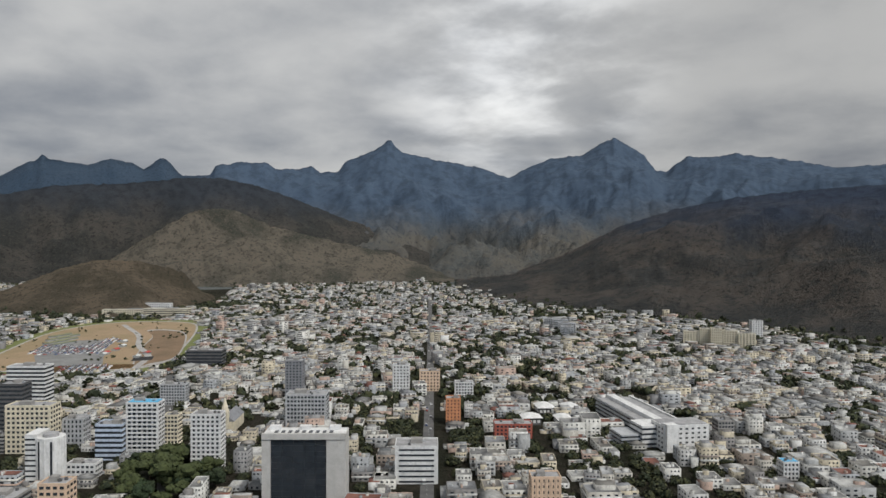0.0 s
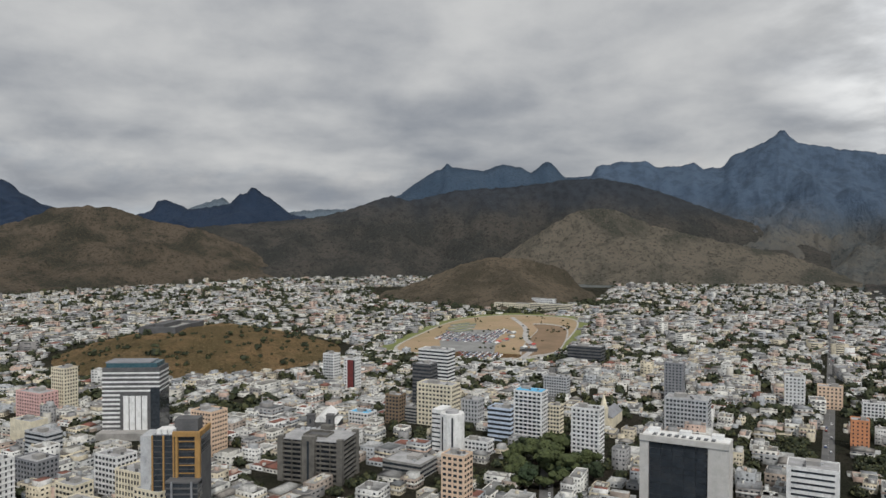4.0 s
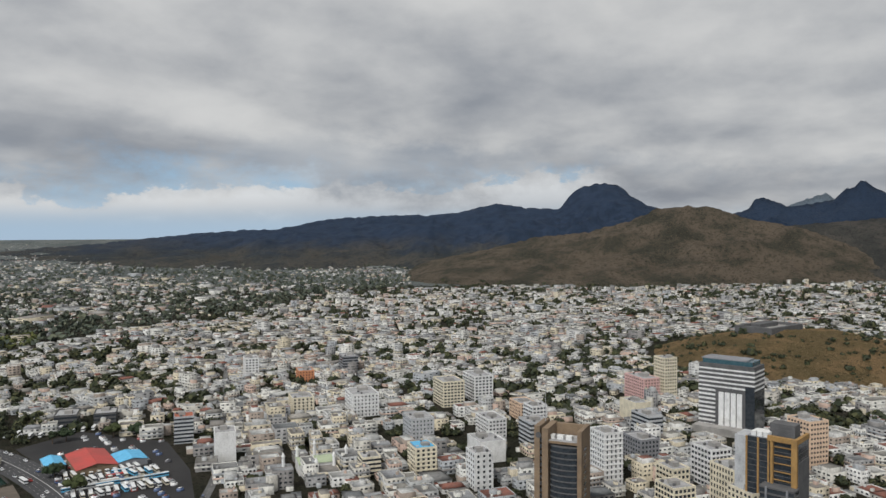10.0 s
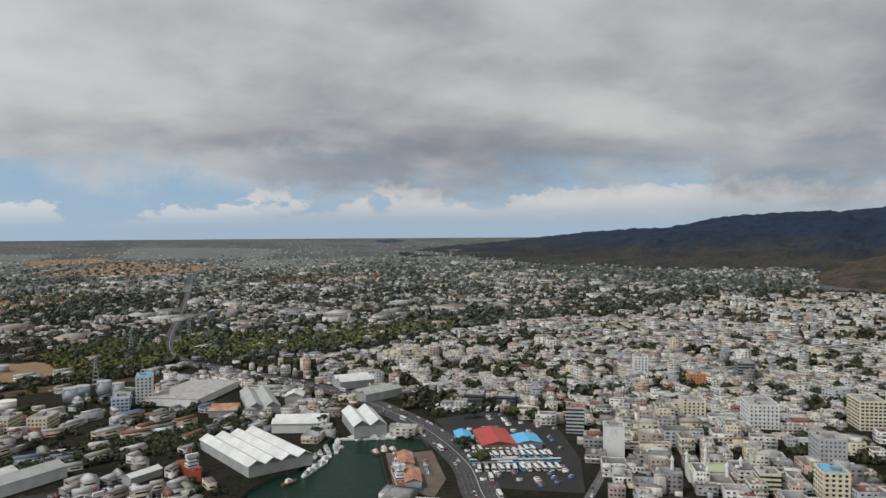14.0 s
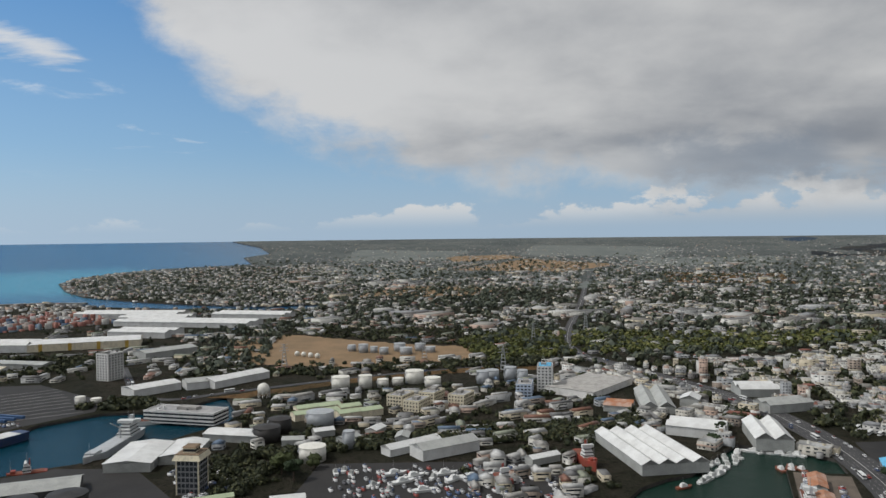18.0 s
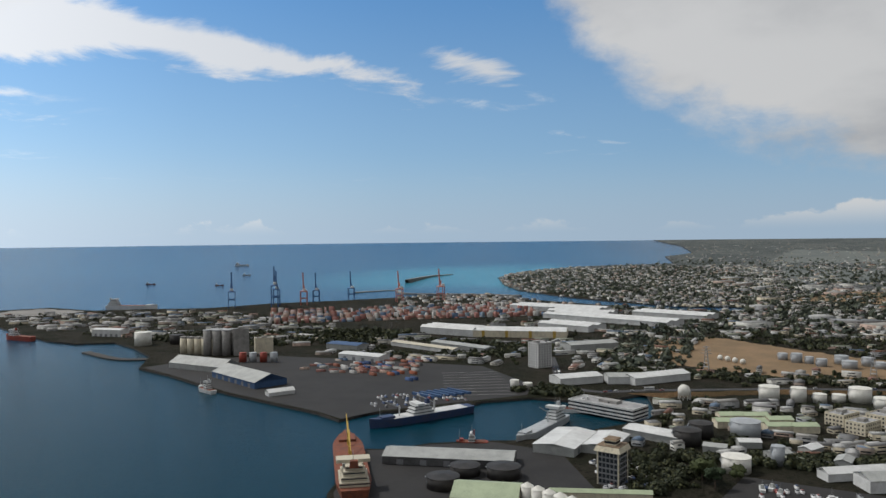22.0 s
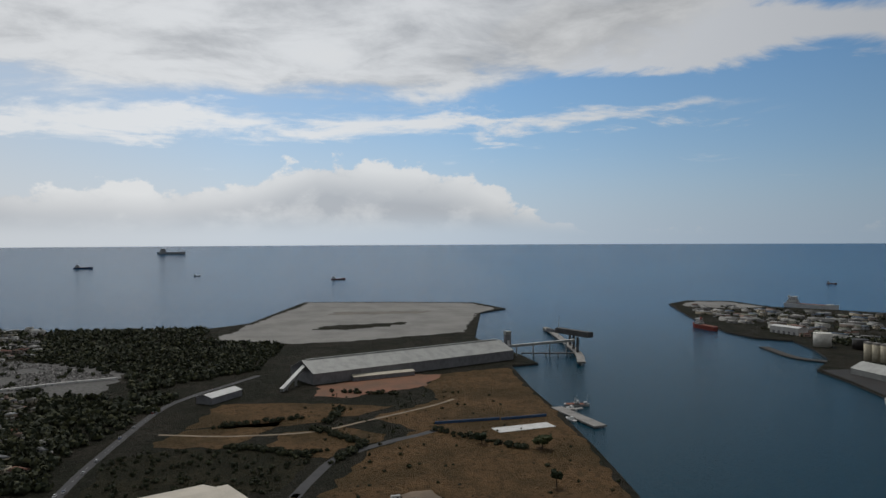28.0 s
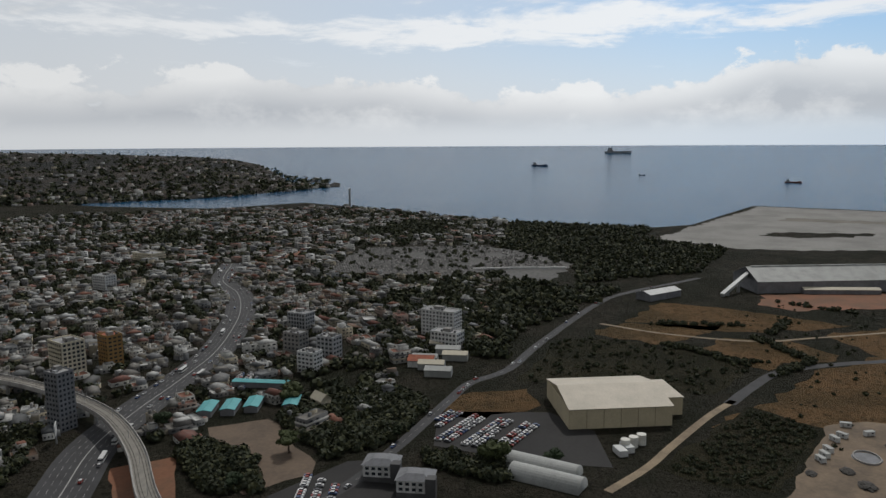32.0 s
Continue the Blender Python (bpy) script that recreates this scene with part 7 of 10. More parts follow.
shed("warehouse", "white logistics hall among containers", -397, 1322, 108, 60, 10, -17, 3, sheet_white, sheet_white, 2)
shed("warehouse", "long white hall by the lagoon", -520, 1640, 222, 70, 10, -10, 3, sheet_white, sheet_white, 2)
shed("warehouse", "white storage hall behind the docks", -446, 1560, 140, 50, 9, -10, 3, sheet_white, sheet_white, 2)
shed("warehouse", "white storage hall near the shore", -260, 1590, 160, 60, 9, -17, 3, sheet_white, sheet_white, 2)
shed("shed", "grey warehouse beside the office tower", -303, 1098, 80, 34, 9, 45, 3, sheet_grey, sheet_grey)
shed("shed", "long pale transit shed at the yard edge", -529, 1003, 134, 20, 6, -18, 2, sheet_cream, sheet_white)
shed("shed", "long grey shed behind the yard", -480, 1030, 114, 24, 6, -19, 2, sheet_grey, sheet_grey)
shed("shed", "grey gabled shed by the silos", -717, 740, 95, 34, 7, -3, 8, sheet_grey, sheet_grey)
shed("shed", "large grey shed with blue end walls", -606, 697, 106, 42, 7, -21, 8, sheet_grey, sheet_blue, 1, False, 6)
shed("tent_hall", "white fabric store on the quay", -520, 648, 30, 13, 4, 59, 3, sheet_white, sheet_white)
shed("shed", "white roofed hall with a red front", -560, 880, 70, 26, 8, -5, 2, sheet_white, sheet_white, 1, False, 4)
shed("shed", "blue-roofed hall in the docks", -640, 960, 60, 30, 8, -5, 2, sheet_blue, sheet_grey)
shed("shed", "white hall at the port's end", -1120, 930, 60, 24, 12, 10, 2, sheet_white, sheet_white, 1, False, 5)
block("office_tower", "square white office block with a glazed front", -319, 921, 23, 19, 31, 120, "white", "grid", 10, 5, 0.5)
for k in range(5):
    r_ = 5.5
    s = tagged(empty("grain_silo", pose(-838 + k * 11.5, 824 + k * 2.5, 2.4)), "pale concrete grain silo cylinder", "silo", group="grain silos")
    smooth(part("shell", cylinder(r_, 23, 0, 20), PALE["cream"], s))
    part("head_house", box(0, 0, 22.9, 9, 7, 3), PALE["concrete"], s)
for k in range(6):
    s = tagged(empty("grain_silo", pose(-795 + (k % 3) * 13, 828 + (k // 3) * 14 + (k % 3) * 5, 2.4)), "tall grey concrete grain silo", "silo", group="grain silos")
    smooth(part("shell", cylinder(6.3, 36, 0, 20), PALE["concrete"], s))
    part("cap", cylinder(6.5, 1.2, 35.9, 20), PALE["grey"], s)
block("silo_house", "grey concrete silo tower", -752, 850, 22, 14, 38, 134, "concrete", "blank", 8)
block("silo_house", "white block beside the silos", -735, 880, 26, 16, 22, 134, "cream", "blank", 6)
for k in range(4):
    tank(-705 + k * 13, 800 + k * 6, 5, 13, tank_grey if k % 2 else ship_red, "slim process tank beside the silos")

# vessels
ship("tanker", "rusty red tanker with deck cranes alongside the quay", -310, 466, 150, 24, 8, 324, ship_rust, sheet_cream, -0.36, 12, 4, 3, ship_rust)
ship("fishing_ship", "dark blue fishing vessel with white upper works", -330, 618, 112, 17, 7, 210, ship_blue, sheet_white, 0.02, 8, 3, 2, sheet_white, sheet_white)
ship("survey_ship", "pale grey naval vessel beside the warehouses", -214, 622, 96, 14, 6, 187, ship_grey, sheet_white, -0.28, 10, 4, 1, ship_grey, ship_grey)
ship("patrol_boat", "white patrol vessel at the north quay", -612, 634, 36, 9, 4, 290, sheet_white, sheet_white, -0.1, 7, 3)
ship("tug", "red and white harbour tug", -253, 560, 26, 9, 3, 250, ship_red, sheet_white, 0.0, 5, 2)
ship("cargo_ship", "red coaster moored at the port's end", -1238, 840, 72, 14, 8, 270, ship_red, sheet_white, 0.2, 9, 3)
ship("trawler", "red and white ship hauled up in the dry dock", 148, 531, 38, 9, 6, 175, ship_red, sheet_white, 0.05, 7, 3).location.z = 2.6
ship("trawler", "red and white ship on the slipway", 82, 495, 26, 7, 4, 165, ship_red, sheet_white, 0.0, 5, 2).location.z = 2.6
ship("coast_guard_ship", "grey patrol vessel beside the fishing quay", 263, 440, 62, 8, 4, 24, ship_grey, sheet_white, -0.05, 6, 3)
ship("fishing_ship", "white fishing vessel by the terminal", -205, 706, 46, 10, 4, 250, sheet_white, sheet_white, -0.1, 7, 3)
ship("gas_carrier", "white gas carrier berthed outside the port", -1512, 1320, 130, 22, 10, 68, sheet_white, sheet_white, -0.35, 14, 4)
for nm, lb, sx, sy, ln, hm in [("cargo_ship", "white cargo ship far out at sea", -2376, 2700, 66, sheet_white), ("cargo_ship", "small rust-red ship at sea", -2078, 1895, 34, ship_rust), ("cargo_ship", "small cream ship at sea", -1829, 1964, 30, ship_rust), ("cargo_ship", "small grey ship at sea", -2034, 2339, 34, ship_grey), ("cargo_ship", "orange supply vessel at anchor", -2882, 358, 56, ship_rust), ("cargo_ship", "dark tanker at anchor far out", -3570, -664, 82, ship_blue), ("container_ship", "long grey container ship on the horizon", -4368, -368, 150, ship_grey), ("cargo_ship", "small dark ship at anchor", -3158, -170, 28, ship_grey)]:
    ship(nm, lb, sx, sy, ln, ln * 0.17, ln * 0.07, 10 if sy < 500 else 60, hm, sheet_white, -0.3, ln * 0.11, 3)


def quay_crane(label, x, y, heading, h, material, up=True):
    """Ship-to-shore gantry crane with its boom raised or level."""
    root = tagged(empty("quay_crane", pose(x, y, 2.4, 0, 0, 90 - heading)), label, "crane")
    for sx in (-1, 1):
        for sy in (-1, 1):
            part("leg", box(sx * 9, sy * 8, 0, 1.6, 1.6, h * 0.62), material, root)
        part("cross_beam", box(sx * 9, 0, h * 0.3, 1.4, 17, 1.8), material, root)
    part("portal_beam", box(0, 0, h * 0.6, 24, 18, 2.0), material, root)
    part("girder", box(-16, 0, h * 0.62, 44, 4, 2.6), material, root)
    part("machine_house", box(-20, 0, h * 0.66, 12, 7, 5), sheet_white, root)
    part("a_frame", box(4, 0, h * 0.62, 2.0, 5, h * 0.26), material, root)
    bm = box(0, 0, 0, 46, 3, 2.2)
    tilt = -1.35 if up else -0.02
    bmesh.ops.transform(bm, matrix=Matrix.Translation((10, 0, h * 0.63)) @ Matrix.Rotation(tilt, 4, "Y") @ Matrix.Translation((23, 0, 0)), verts=bm.verts)
    part("boom", bm, material, root)
    bm = box(0, 0, 0, 22, 0.5, 0.5)
    bmesh.ops.transform(bm, matrix=Matrix.Translation((-6, 0, h * 0.76)) @ Matrix.Rotation(-0.55, 4, "Y"), verts=bm.verts)
    part("stay", bm, material, root)
    return root


for cx, cy, hh, mm, lab in [(-1289, 1426, 66, crane_blue, "blue quay crane with its boom raised"), (-1230, 1525, 66, crane_blue, "blue quay crane with raised boom among containers"), (-1200, 1480, 88, crane_blue, "tall blue quay crane with raised boom"), (-1180, 1625, 52, crane_blue, "blue gantry crane by the far quay"), (-1137, 1727, 52, crane_blue, "blue gantry crane at the container quay"), (-1160, 1545, 58, crane_red, "rusty red and white quay crane"), (-971, 1701, 58, crane_red, "pale red quay crane"), (-891, 1781, 62, crane_red, "pale red quay crane with raised boom")]:
    quay_crane(lab, cx, cy, 318, hh, mm)

# containers
BOX_COL = [(0.26, 0.11, 0.085), (0.30, 0.15, 0.11), (0.22, 0.095, 0.08), (0.08, 0.13, 0.21), (0.36, 0.26, 0.21), (0.46, 0.46, 0.45), (0.12, 0.17, 0.21), (0.28, 0.12, 0.10), (0.34, 0.29, 0.26), (0.40, 0.39, 0.37)]
box_paint = mat("container_paint", None, palette=BOX_COL, island=1, rough=0.6, scale=0.3)
cx, cy, ch = [], [], []
for i in range(-16, 24):
    for j in range(-10, 10):
        if rng.rand() < 0.66:
            u, v = i * 14.5 + rng.uniform(-1, 1), j * 13 + (j % 3) * 4
            n_up = rng.randint(1, 5)
            cx.append(-860 + u * 0.80 - v * 0.6)
            cy.append(1420 + u * 0.6 + v * 0.80)
            ch.append(2.6 * n_up)
cx, cy, ch = np.array(cx), np.array(cy), np.array(ch)
n = len(cx)
v, f, ids = quads_for_houses(cx, cy, np.full(n, 2.5), np.full(n, 12.2), rng.choice([2.5, 5.0, 7.5], n), ch, np.full(n, 0.64) + rng.choice([0, 0, 1.57], n), False)
tagged(new("container_stack", fast_mesh("container_stack", v, f, np.zeros(len(f)), [box_paint])), "stacked rust-red and blue shipping containers", "containers", kind="stuff")
m = 70
v, f, ids = quads_for_houses(rng.uniform(-595, -465, m), rng.uniform(780, 925, m), np.full(m, 2.5), np.full(m, 12.2), np.full(m, 2.5), np.full(m, 2.7), rng.choice([0.6, -0.3, 0.2], m), False)
tagged(new("yard_trailer", fast_mesh("yard_trailer", v, f, np.zeros(len(f)), [box_paint])), "parked trailers and boxes in the yard", "trailers", kind="stuff")
for k in range(6):
    tagged(part("steel_girder", box(0, 0, 0, 34, 3.0, 2.6), sheet_blue), "long blue steel girder lying in the yard", "girder", group="yard girders").matrix_basis = pose(-372 + k * 5, 700 + k * 7, 2.5, 0, 0, 160)

# painted lanes on the lorry park
for k in range(9):
    ax_, ay_ = -352 - 62 * k / 8, 712 + 118 * k / 8
    tagged(new("lane_line", ribbon("lane_line", smooth_line([(ax_, ay_), (ax_ + 36, ay_ + 22), (ax_ + 66 - k, ay_ + 38)]), 0.9, line_white, 0.16)), "worn white lane line on the lorry park", "lane line", kind="structure")

# breakwaters
for pts, lb in (([(-1257, 1925), (-1180, 2035), (-1080, 1940), (-860, 1975), (-735, 1965)], "pale rock causeway round the port"), ([(-1285, 2304), (-1322, 2547), (-1296, 2693)], "narrow pale sand bar in the shallows"), ([(-1000, 785), (-899, 757), (-850, 775)], "dark timber mooring jetty")):
    ln = smooth_line(pts)
    mt = sand_pale if "pale" in lb else rock
    z0 = 1.6 + float(max(swell(q.x, q.y) for q in ln))
    tagged(new("breakwater", ribbon("breakwater", ln, 14, mt, 0, 3.0 + z0, z0)), lb, "breakwater", kind="structure")

# ---- west: sugar terminal, halls, viaduct ----
shed("sugar_terminal", "very long pale grey bulk sugar shed", -962, 212, 308, 62, 13, 111, 12, sheet_grey, PALE["slate"], 1, True)
shed("shed", "low pale annex beside the sugar shed", -905, 166, 82, 13, 5, 104, 2, sheet_cream, PALE["slate"])
shed("station_canopy", "pale canopy of the truck station", -827, -23, 50, 20, 7, 142, 3, sheet_white, PALE["slate"])


def conveyor(x1, y1, z1, x2, y2, z2, label, wdt=4.0):
    a, b = Vector((x1, y1, z1)), Vector((x2, y2, z2))
    d = b - a
    m = Matrix.Translation((a + b) / 2) @ d.to_track_quat("X", "Z").to_matrix().to_4x4()
    root = tagged(empty("conveyor", m), label, "conveyor")
    part("gallery", box(0, 0, -1.5, d.length, wdt, 3.2), sheet_grey, root)
    part("gallery_roof", box(0, 0, 1.7, d.length, wdt + 0.8, 0.4), sheet_white, root)
    n = max(2, int(d.length / 25))
    for i in range(n):
        q = a + d * ((i + 0.5) / n)
        p = part("trestle", box(0, 0, 0, 1.0, 3.0, max(1.0, q.z - 2)), steel)
        p.parent = root
        p.matrix_parent_inverse = m.inverted()
        p.matrix_basis = pose(q.x, q.y, 0.5, 0, 0, math.degrees(math.atan2(d.y, d.x)))
    return root


conveyor(-845, 42, 5, -916, 78, 24, "pale sloping conveyor gallery into the sugar shed")
conveyor(-1020, 370, 16, -1012, 470, 22, "dark conveyor gallery out to the loading berth", 3.5)


def loading_tower(x, y, h):
    root = tagged(empty("loading_tower", pose(x, y, 0.5)), "grey steel loading tower by the quay", "tower")
    part("frame", box(0, 0, 0, 9, 9, h, 0, 0, 0.9), PALE["slate"], root)
    part("head", box(0, 0, h - 0.1, 11, 8, 5), sheet_grey, root)
    bm = box(0, 0, 0, 4, 3, h + 4)
    bmesh.ops.transform(bm, matrix=Matrix.Translation((7, 0, 0)) @ Matrix.Rotation(-0.2, 4, "Y"), verts=bm.verts)
    part("chute", bm, sheet_white, root)


loading_tower(-1028, 372, 32)


def jetty():
    root = tagged(empty("jetty", pose(0, 0, 0)), "loading jetty on piles with a gantry", "jetty")
    line = smooth_line([(-1030, 395), (-1005, 470)])
    # dark deck and gantry colours stand in for their backlit sides
    part_ob = new("deck", ribbon("deck", line, 6, PALE["dark"], 0, 1.5, 5.0))
    part_ob.parent = root
    line2 = smooth_line([(-925, 440), (-1005, 472), (-1171, 517), (-1300, 548)])
    q = new("deck", ribbon("deck", line2, 11, PALE["concrete"], 0, 2.0, 5.5))
    q.parent = root
    for i, p in enumerate(line + line2):
        if i % 2 == 0:
            part("pile", cylinder(0.8, 9, -4, 8, None, p.x, p.y), concrete, root)
    for px, py in ((-1005, 472), (-1040, 482), (-1075, 492)):
        part("gantry_leg", box(px, py, 5.4, 3, 3, 22), PALE["dark"], root)
    part("gantry_house", box(-1040, 482, 26, 74, 10, 8, 0.28), PALE["dark"], root)
    part("loader_boom", box(-1130, 508, 16, 90, 4, 5, 0.28), PALE["slate"], root)
    part("mooring_dolphin", box(-1300, 548, 0, 14, 10, 6), concrete, root)
    part("signal_mast", cylinder(0.6, 34, 5, 6, 0.2, -1175, 517), steel, root)


jetty()


def pier():
    root = tagged(empty("pier", pose(-655, 307, 0, 0, 0, 185)), "low concrete pier with a moored white boat", "pier")
    part("deck", box(0, 0, 1.2, 82, 13, 1.4), PALE["concrete"], root)
    for i in range(8):
        for s in (-1, 1):
            part("pile", cylinder(0.7, 5, -3, 8, None, -38 + i * 10.8, s * 5), concrete, root)
    part("walkway", box(30, -14, 1.3, 4, 18, 0.8), concrete, root)


pier()
boats(0, [(-690, 318, 10), (-650, 298, 185)], 0.0)
ship("barge", "low grey barge off the shore", -705, 330, 26, 9, 2, 20, ship_grey, ship_grey, 0, 1.2, 1)


def big_hall():
    """Large cream storage hall with a shallow roof."""
    root = tagged(empty("storage_hall", pose(-462, -42, 2.4, 0, 0, 113)), "large cream metal hall with a shallow pale roof", "hall")
    HERO_DISCS.append((-460, -42, 50))
    w, d, h, rise = 62, 57, 12, 5
    cream = mat("hall_cream", (0.56, 0.49, 0.34), (0.48, 0.42, 0.29), rough=0.6, scale=0.1, fine=2.0)
    roofm = mat("hall_roof", (0.52, 0.47, 0.39), (0.44, 0.40, 0.33), rough=0.6, scale=0.06, fine=1.5)
    for s in (-1, 1):
        for k in range(6):
            part("wall_panel", box((k + 0.5) * w / 6 - w / 2, s * d / 2, 0, w / 6 - 0.35, 0.5, h), cream, root)
        for k in range(5):
            part("wall_panel", box(s * w / 2, (k + 0.5) * d / 5 - d / 2, 0, 0.5, d / 5 - 0.35, h), cream, root)
    part("frame", box(0, 0, 0, w - 0.3, d - 0.3, h - 0.05), PALE["brown"], root)
    for s in (-1, 1):
        bm = box(0, 0, 0, w + 1.5, math.hypot(d / 2 + 1, rise), 0.5)
        bmesh.ops.transform(bm, matrix=Matrix.Translation((0, s * (d / 4 + 0.4), h + rise / 2)) @ Matrix.Rotation(-s * math.atan2(rise, d / 2), 4, "X"), verts=bm.verts)
        part("roof_slope", bm, roofm, root)
        bm = bmesh.new()
        bm.faces.new([bm.verts.new(p) for p in ((s * w / 2, -d / 2, h), (s * w / 2, d / 2, h), (s * w / 2, 0, h + rise))])
        bmesh.ops.solidify(bm, geom=bm.faces[:], thickness=0.4)
        part("gable", bm, cream, root)
    part("annex", box(w / 2 + 6.5, 5, 0, 13.5, 34, 11), cream, root)
    part("annex_roof", box(w / 2 + 6.5, 5, 11.0, 14.5, 35, 0.6), roofm, root)
    for k in range(3):
        part("lean_to", box(-20 + k * 18, d / 2 + 3, 0, 10, 5.5, 3.6), sheet_white, root)


big_hall()
for k in range(2):
    r0 = tagged(empty("arched_shed", pose(-352 - k * 13, -60 - k * 4, 2.4, 0, 0, 77)), "grey round-roofed metal store", "shed", group="arched stores")
    HERO_DISCS.append((-352 - k * 13, -60 - k * 4, 24))
    bm = bmesh.new()
    bmesh.ops.create_cone(bm, cap_ends=True, segments=28, radius1=6.5, radius2=6.5, depth=38, matrix=Matrix.Rotation(math.pi / 2, 4, "Y"))
    bmesh.ops.bisect_plane(bm, geom=bm.verts[:] + bm.edges[:] + bm.faces[:], plane_co=(0, 0, 0), plane_no=(0, 0, -1), clear_outer=True)
    smooth(part("vault", bm, sheet_grey, r0))
    part("end_door", box(-19.05, 0, 0, 0.2, 5, 4), PALE["slate"], r0)


def office_pair():
    for k, (ox, oy) in enumerate(((-333, -140), (-322, -118))):
        root = tagged(empty("office_house", pose(ox, oy, 2.4, 0, 0, -70 + 170)), "white and dark grey office house with a tiled roof", "building", group="office pair")
        HERO_DISCS.append((ox, oy, 16))
        part("body", box(0, 0, 0, 17, 13, 9), PALE["white"], root)
        part("ground_floor", box(0, 0, 0, 17.1, 13.1, 2.8), PALE["dark"], root)
        for f in range(2):
            tagged(part("glazing", rings_of_windows(17, 13, 3.8 + f * 2.7, 1.5, 5, 4, 0.55), glass_dark, root), kind="stuff")
        bm = box(0, 0, 8.98, 18.5, 14.5, 2.4, 0, 0, 0.45)
        part("hip_roof", bm, PALE["slate"], root)
        part("grey_tower", box(8, -5, 0, 5, 5, 10.5), PALE["dark"], root)


office_pair()
block("apartment_tower", "dark slab tower with pale corner beside the viaduct", -338, -347, 12, 11, 35, 100, "slate", "grid", 12, 4, 0.4)
block("apartment_block", "cream apartment block with balconies", -426, -428, 21, 17, 25, 110, "cream", "balcony", 8, 6, 0.5)
block("office_block", "ochre block with dark glass corner and red roof", -452, -412, 14, 12, 24, 110, "gold", "grid", 8, 4, 0.5, "tile")
for bx, by, bw, bd, bh, lb, wl in [(-612, -199, 32, 15, 22, "white apartment block among trees", "white"), (-572, -181, 24, 14, 14, "white block with a blue roof sheet", "white"), (-520, -262, 16, 12, 17, "grey concrete apartment block", "grey"), (-482, -259, 15, 11, 15, "pale stepped apartment block", "white"), (-523, -293, 16, 12, 17, "grey concrete housing block", "concrete"), (-600, -330, 20, 14, 14, "pale block by the motorway", "grey"), (-700, -640, 22, 15, 16, "pale block in the western district", "white"), (-900, -740, 40, 25, 10, "pale hall in the western district", "cream")]:
    block("apartment_block", lb, bx, by, bw, bd, bh, 100, wl, "grid", None, None, 0.45)
for k, (bx, by) in enumerate([(-393, -268), (-402, -257), (-386, -280), (-412, -235)]):
    shed("depot_roof", "teal corrugated canopy in the depot", bx, by, 20, 9, 4, 20, 1.0, sheet_teal, PALE["slate"])
shed("depot_roof", "long pale canopy over parked cars", -440, -275, 40, 7, 4, 100, 0.6, sheet_teal, PALE["slate"])
shed("house", "small cream house with a steep gable", -415, -216, 13, 8, 6, 60, 4, sheet_cream, PALE["cream"])
for k in range(6):
    shed("workshop", "low pale workshop roofs by the road", -500 - k * 14, -165 - (k % 3) * 10, 20, 11, 5, 100, 2, sheet_cream if k % 2 else sheet_grey, sheet_grey)
shed("workshop", "red-roofed house beside the road", -520, -185, 20, 14, 5, 100, 3, PALE["tile"], PALE["white"])


def viaduct():
    """Curved concrete metro viaduct on single piers."""
    line = smooth_line([(-205, -150), (-236, -190), (-263, -225), (-304, -266), (-337, -309), (-355, -346), (-369, -391), (-377, -438), (-378, -490), (-372, -560)], 6)
    root = tagged(empty("viaduct", pose(0, 0, 0)), "curved pale concrete metro viaduct on round piers", "viaduct", kind="structure")
    d = new("deck", ribbon("deck", line, 9.5, concrete, 0, 1.8, 13.0))
    d.parent = root
    for off in (-4.5, 4.5):
        q = new("parapet", ribbon("parapet", offset_line(line, off), 0.4, concrete, 1.0, 1.2, 13.0))
        q.parent = root
    for off in (-2.9, -1.5, 1.5, 2.9):
        q = new("rail", ribbon("rail", offset_line(line, off), 0.22, rock, 0.18, 0.15, 13.0))
        q.parent = root
    q = new("track_bed", ribbon("track_bed", line, 7.4, mat("track_bed", (0.24, 0.225, 0.20), (0.18, 0.17, 0.15), scale=0.3), 0.05, 0, 13.0))
    q.parent = root
    for i in range(2, len(line) - 1, 5):
        p = line[i]
        part("pier", cylinder(1.3, 9.6, 1.8, 14, 1.1, p.x, p.y), concrete, root)
        dr = (line[i + 1] - line[i - 1]).normalized()
        part("pier_head", box(p.x, p.y, 10.2, 7.0, 2.4, 1.2, math.atan2(dr.y, dr.x) + math.pi / 2), concrete, root)
    for i in range(3, len(line) - 1, 6):
        p = line[i]
        part("wire_mast", cylinder(0.14, 6.5, 13, 5, 0.1, p.x, p.y), steel, root)


viaduct()
bb = tagged(empty("billboard", pose(-318, -332, 2.4, 0, 0, 40)), "blue and white roadside billboard", "billboard")
part("post", cylinder(0.5, 6, 0, 8), steel, bb)
part("panel", box(0, 0, 6, 9, 0.5, 6), sheet_white, bb)
part("poster", box(0, -0.3, 7.5, 8, 0.1, 3.0), PALE["skyblue"], bb)


def tower_crane(x, y):
    z = float(swell(x, y)) + 2.4
    root = tagged(empty("tower_crane", pose(x, y, z, 0, 0, 20)), "pale tower crane by the shore", "crane")
    part("mast", box(0, 0, 0, 5, 5, 48), tank_grey, root)
    part("jib", box(10, 0, 48, 52, 2.5, 2.2), tank_grey, root)
    part("cab", box(0, 0, 46, 6, 6, 4), tank_grey, root)
    part("counterweight", box(-12, 0, 45, 5, 3, 3), PALE["slate"], root)


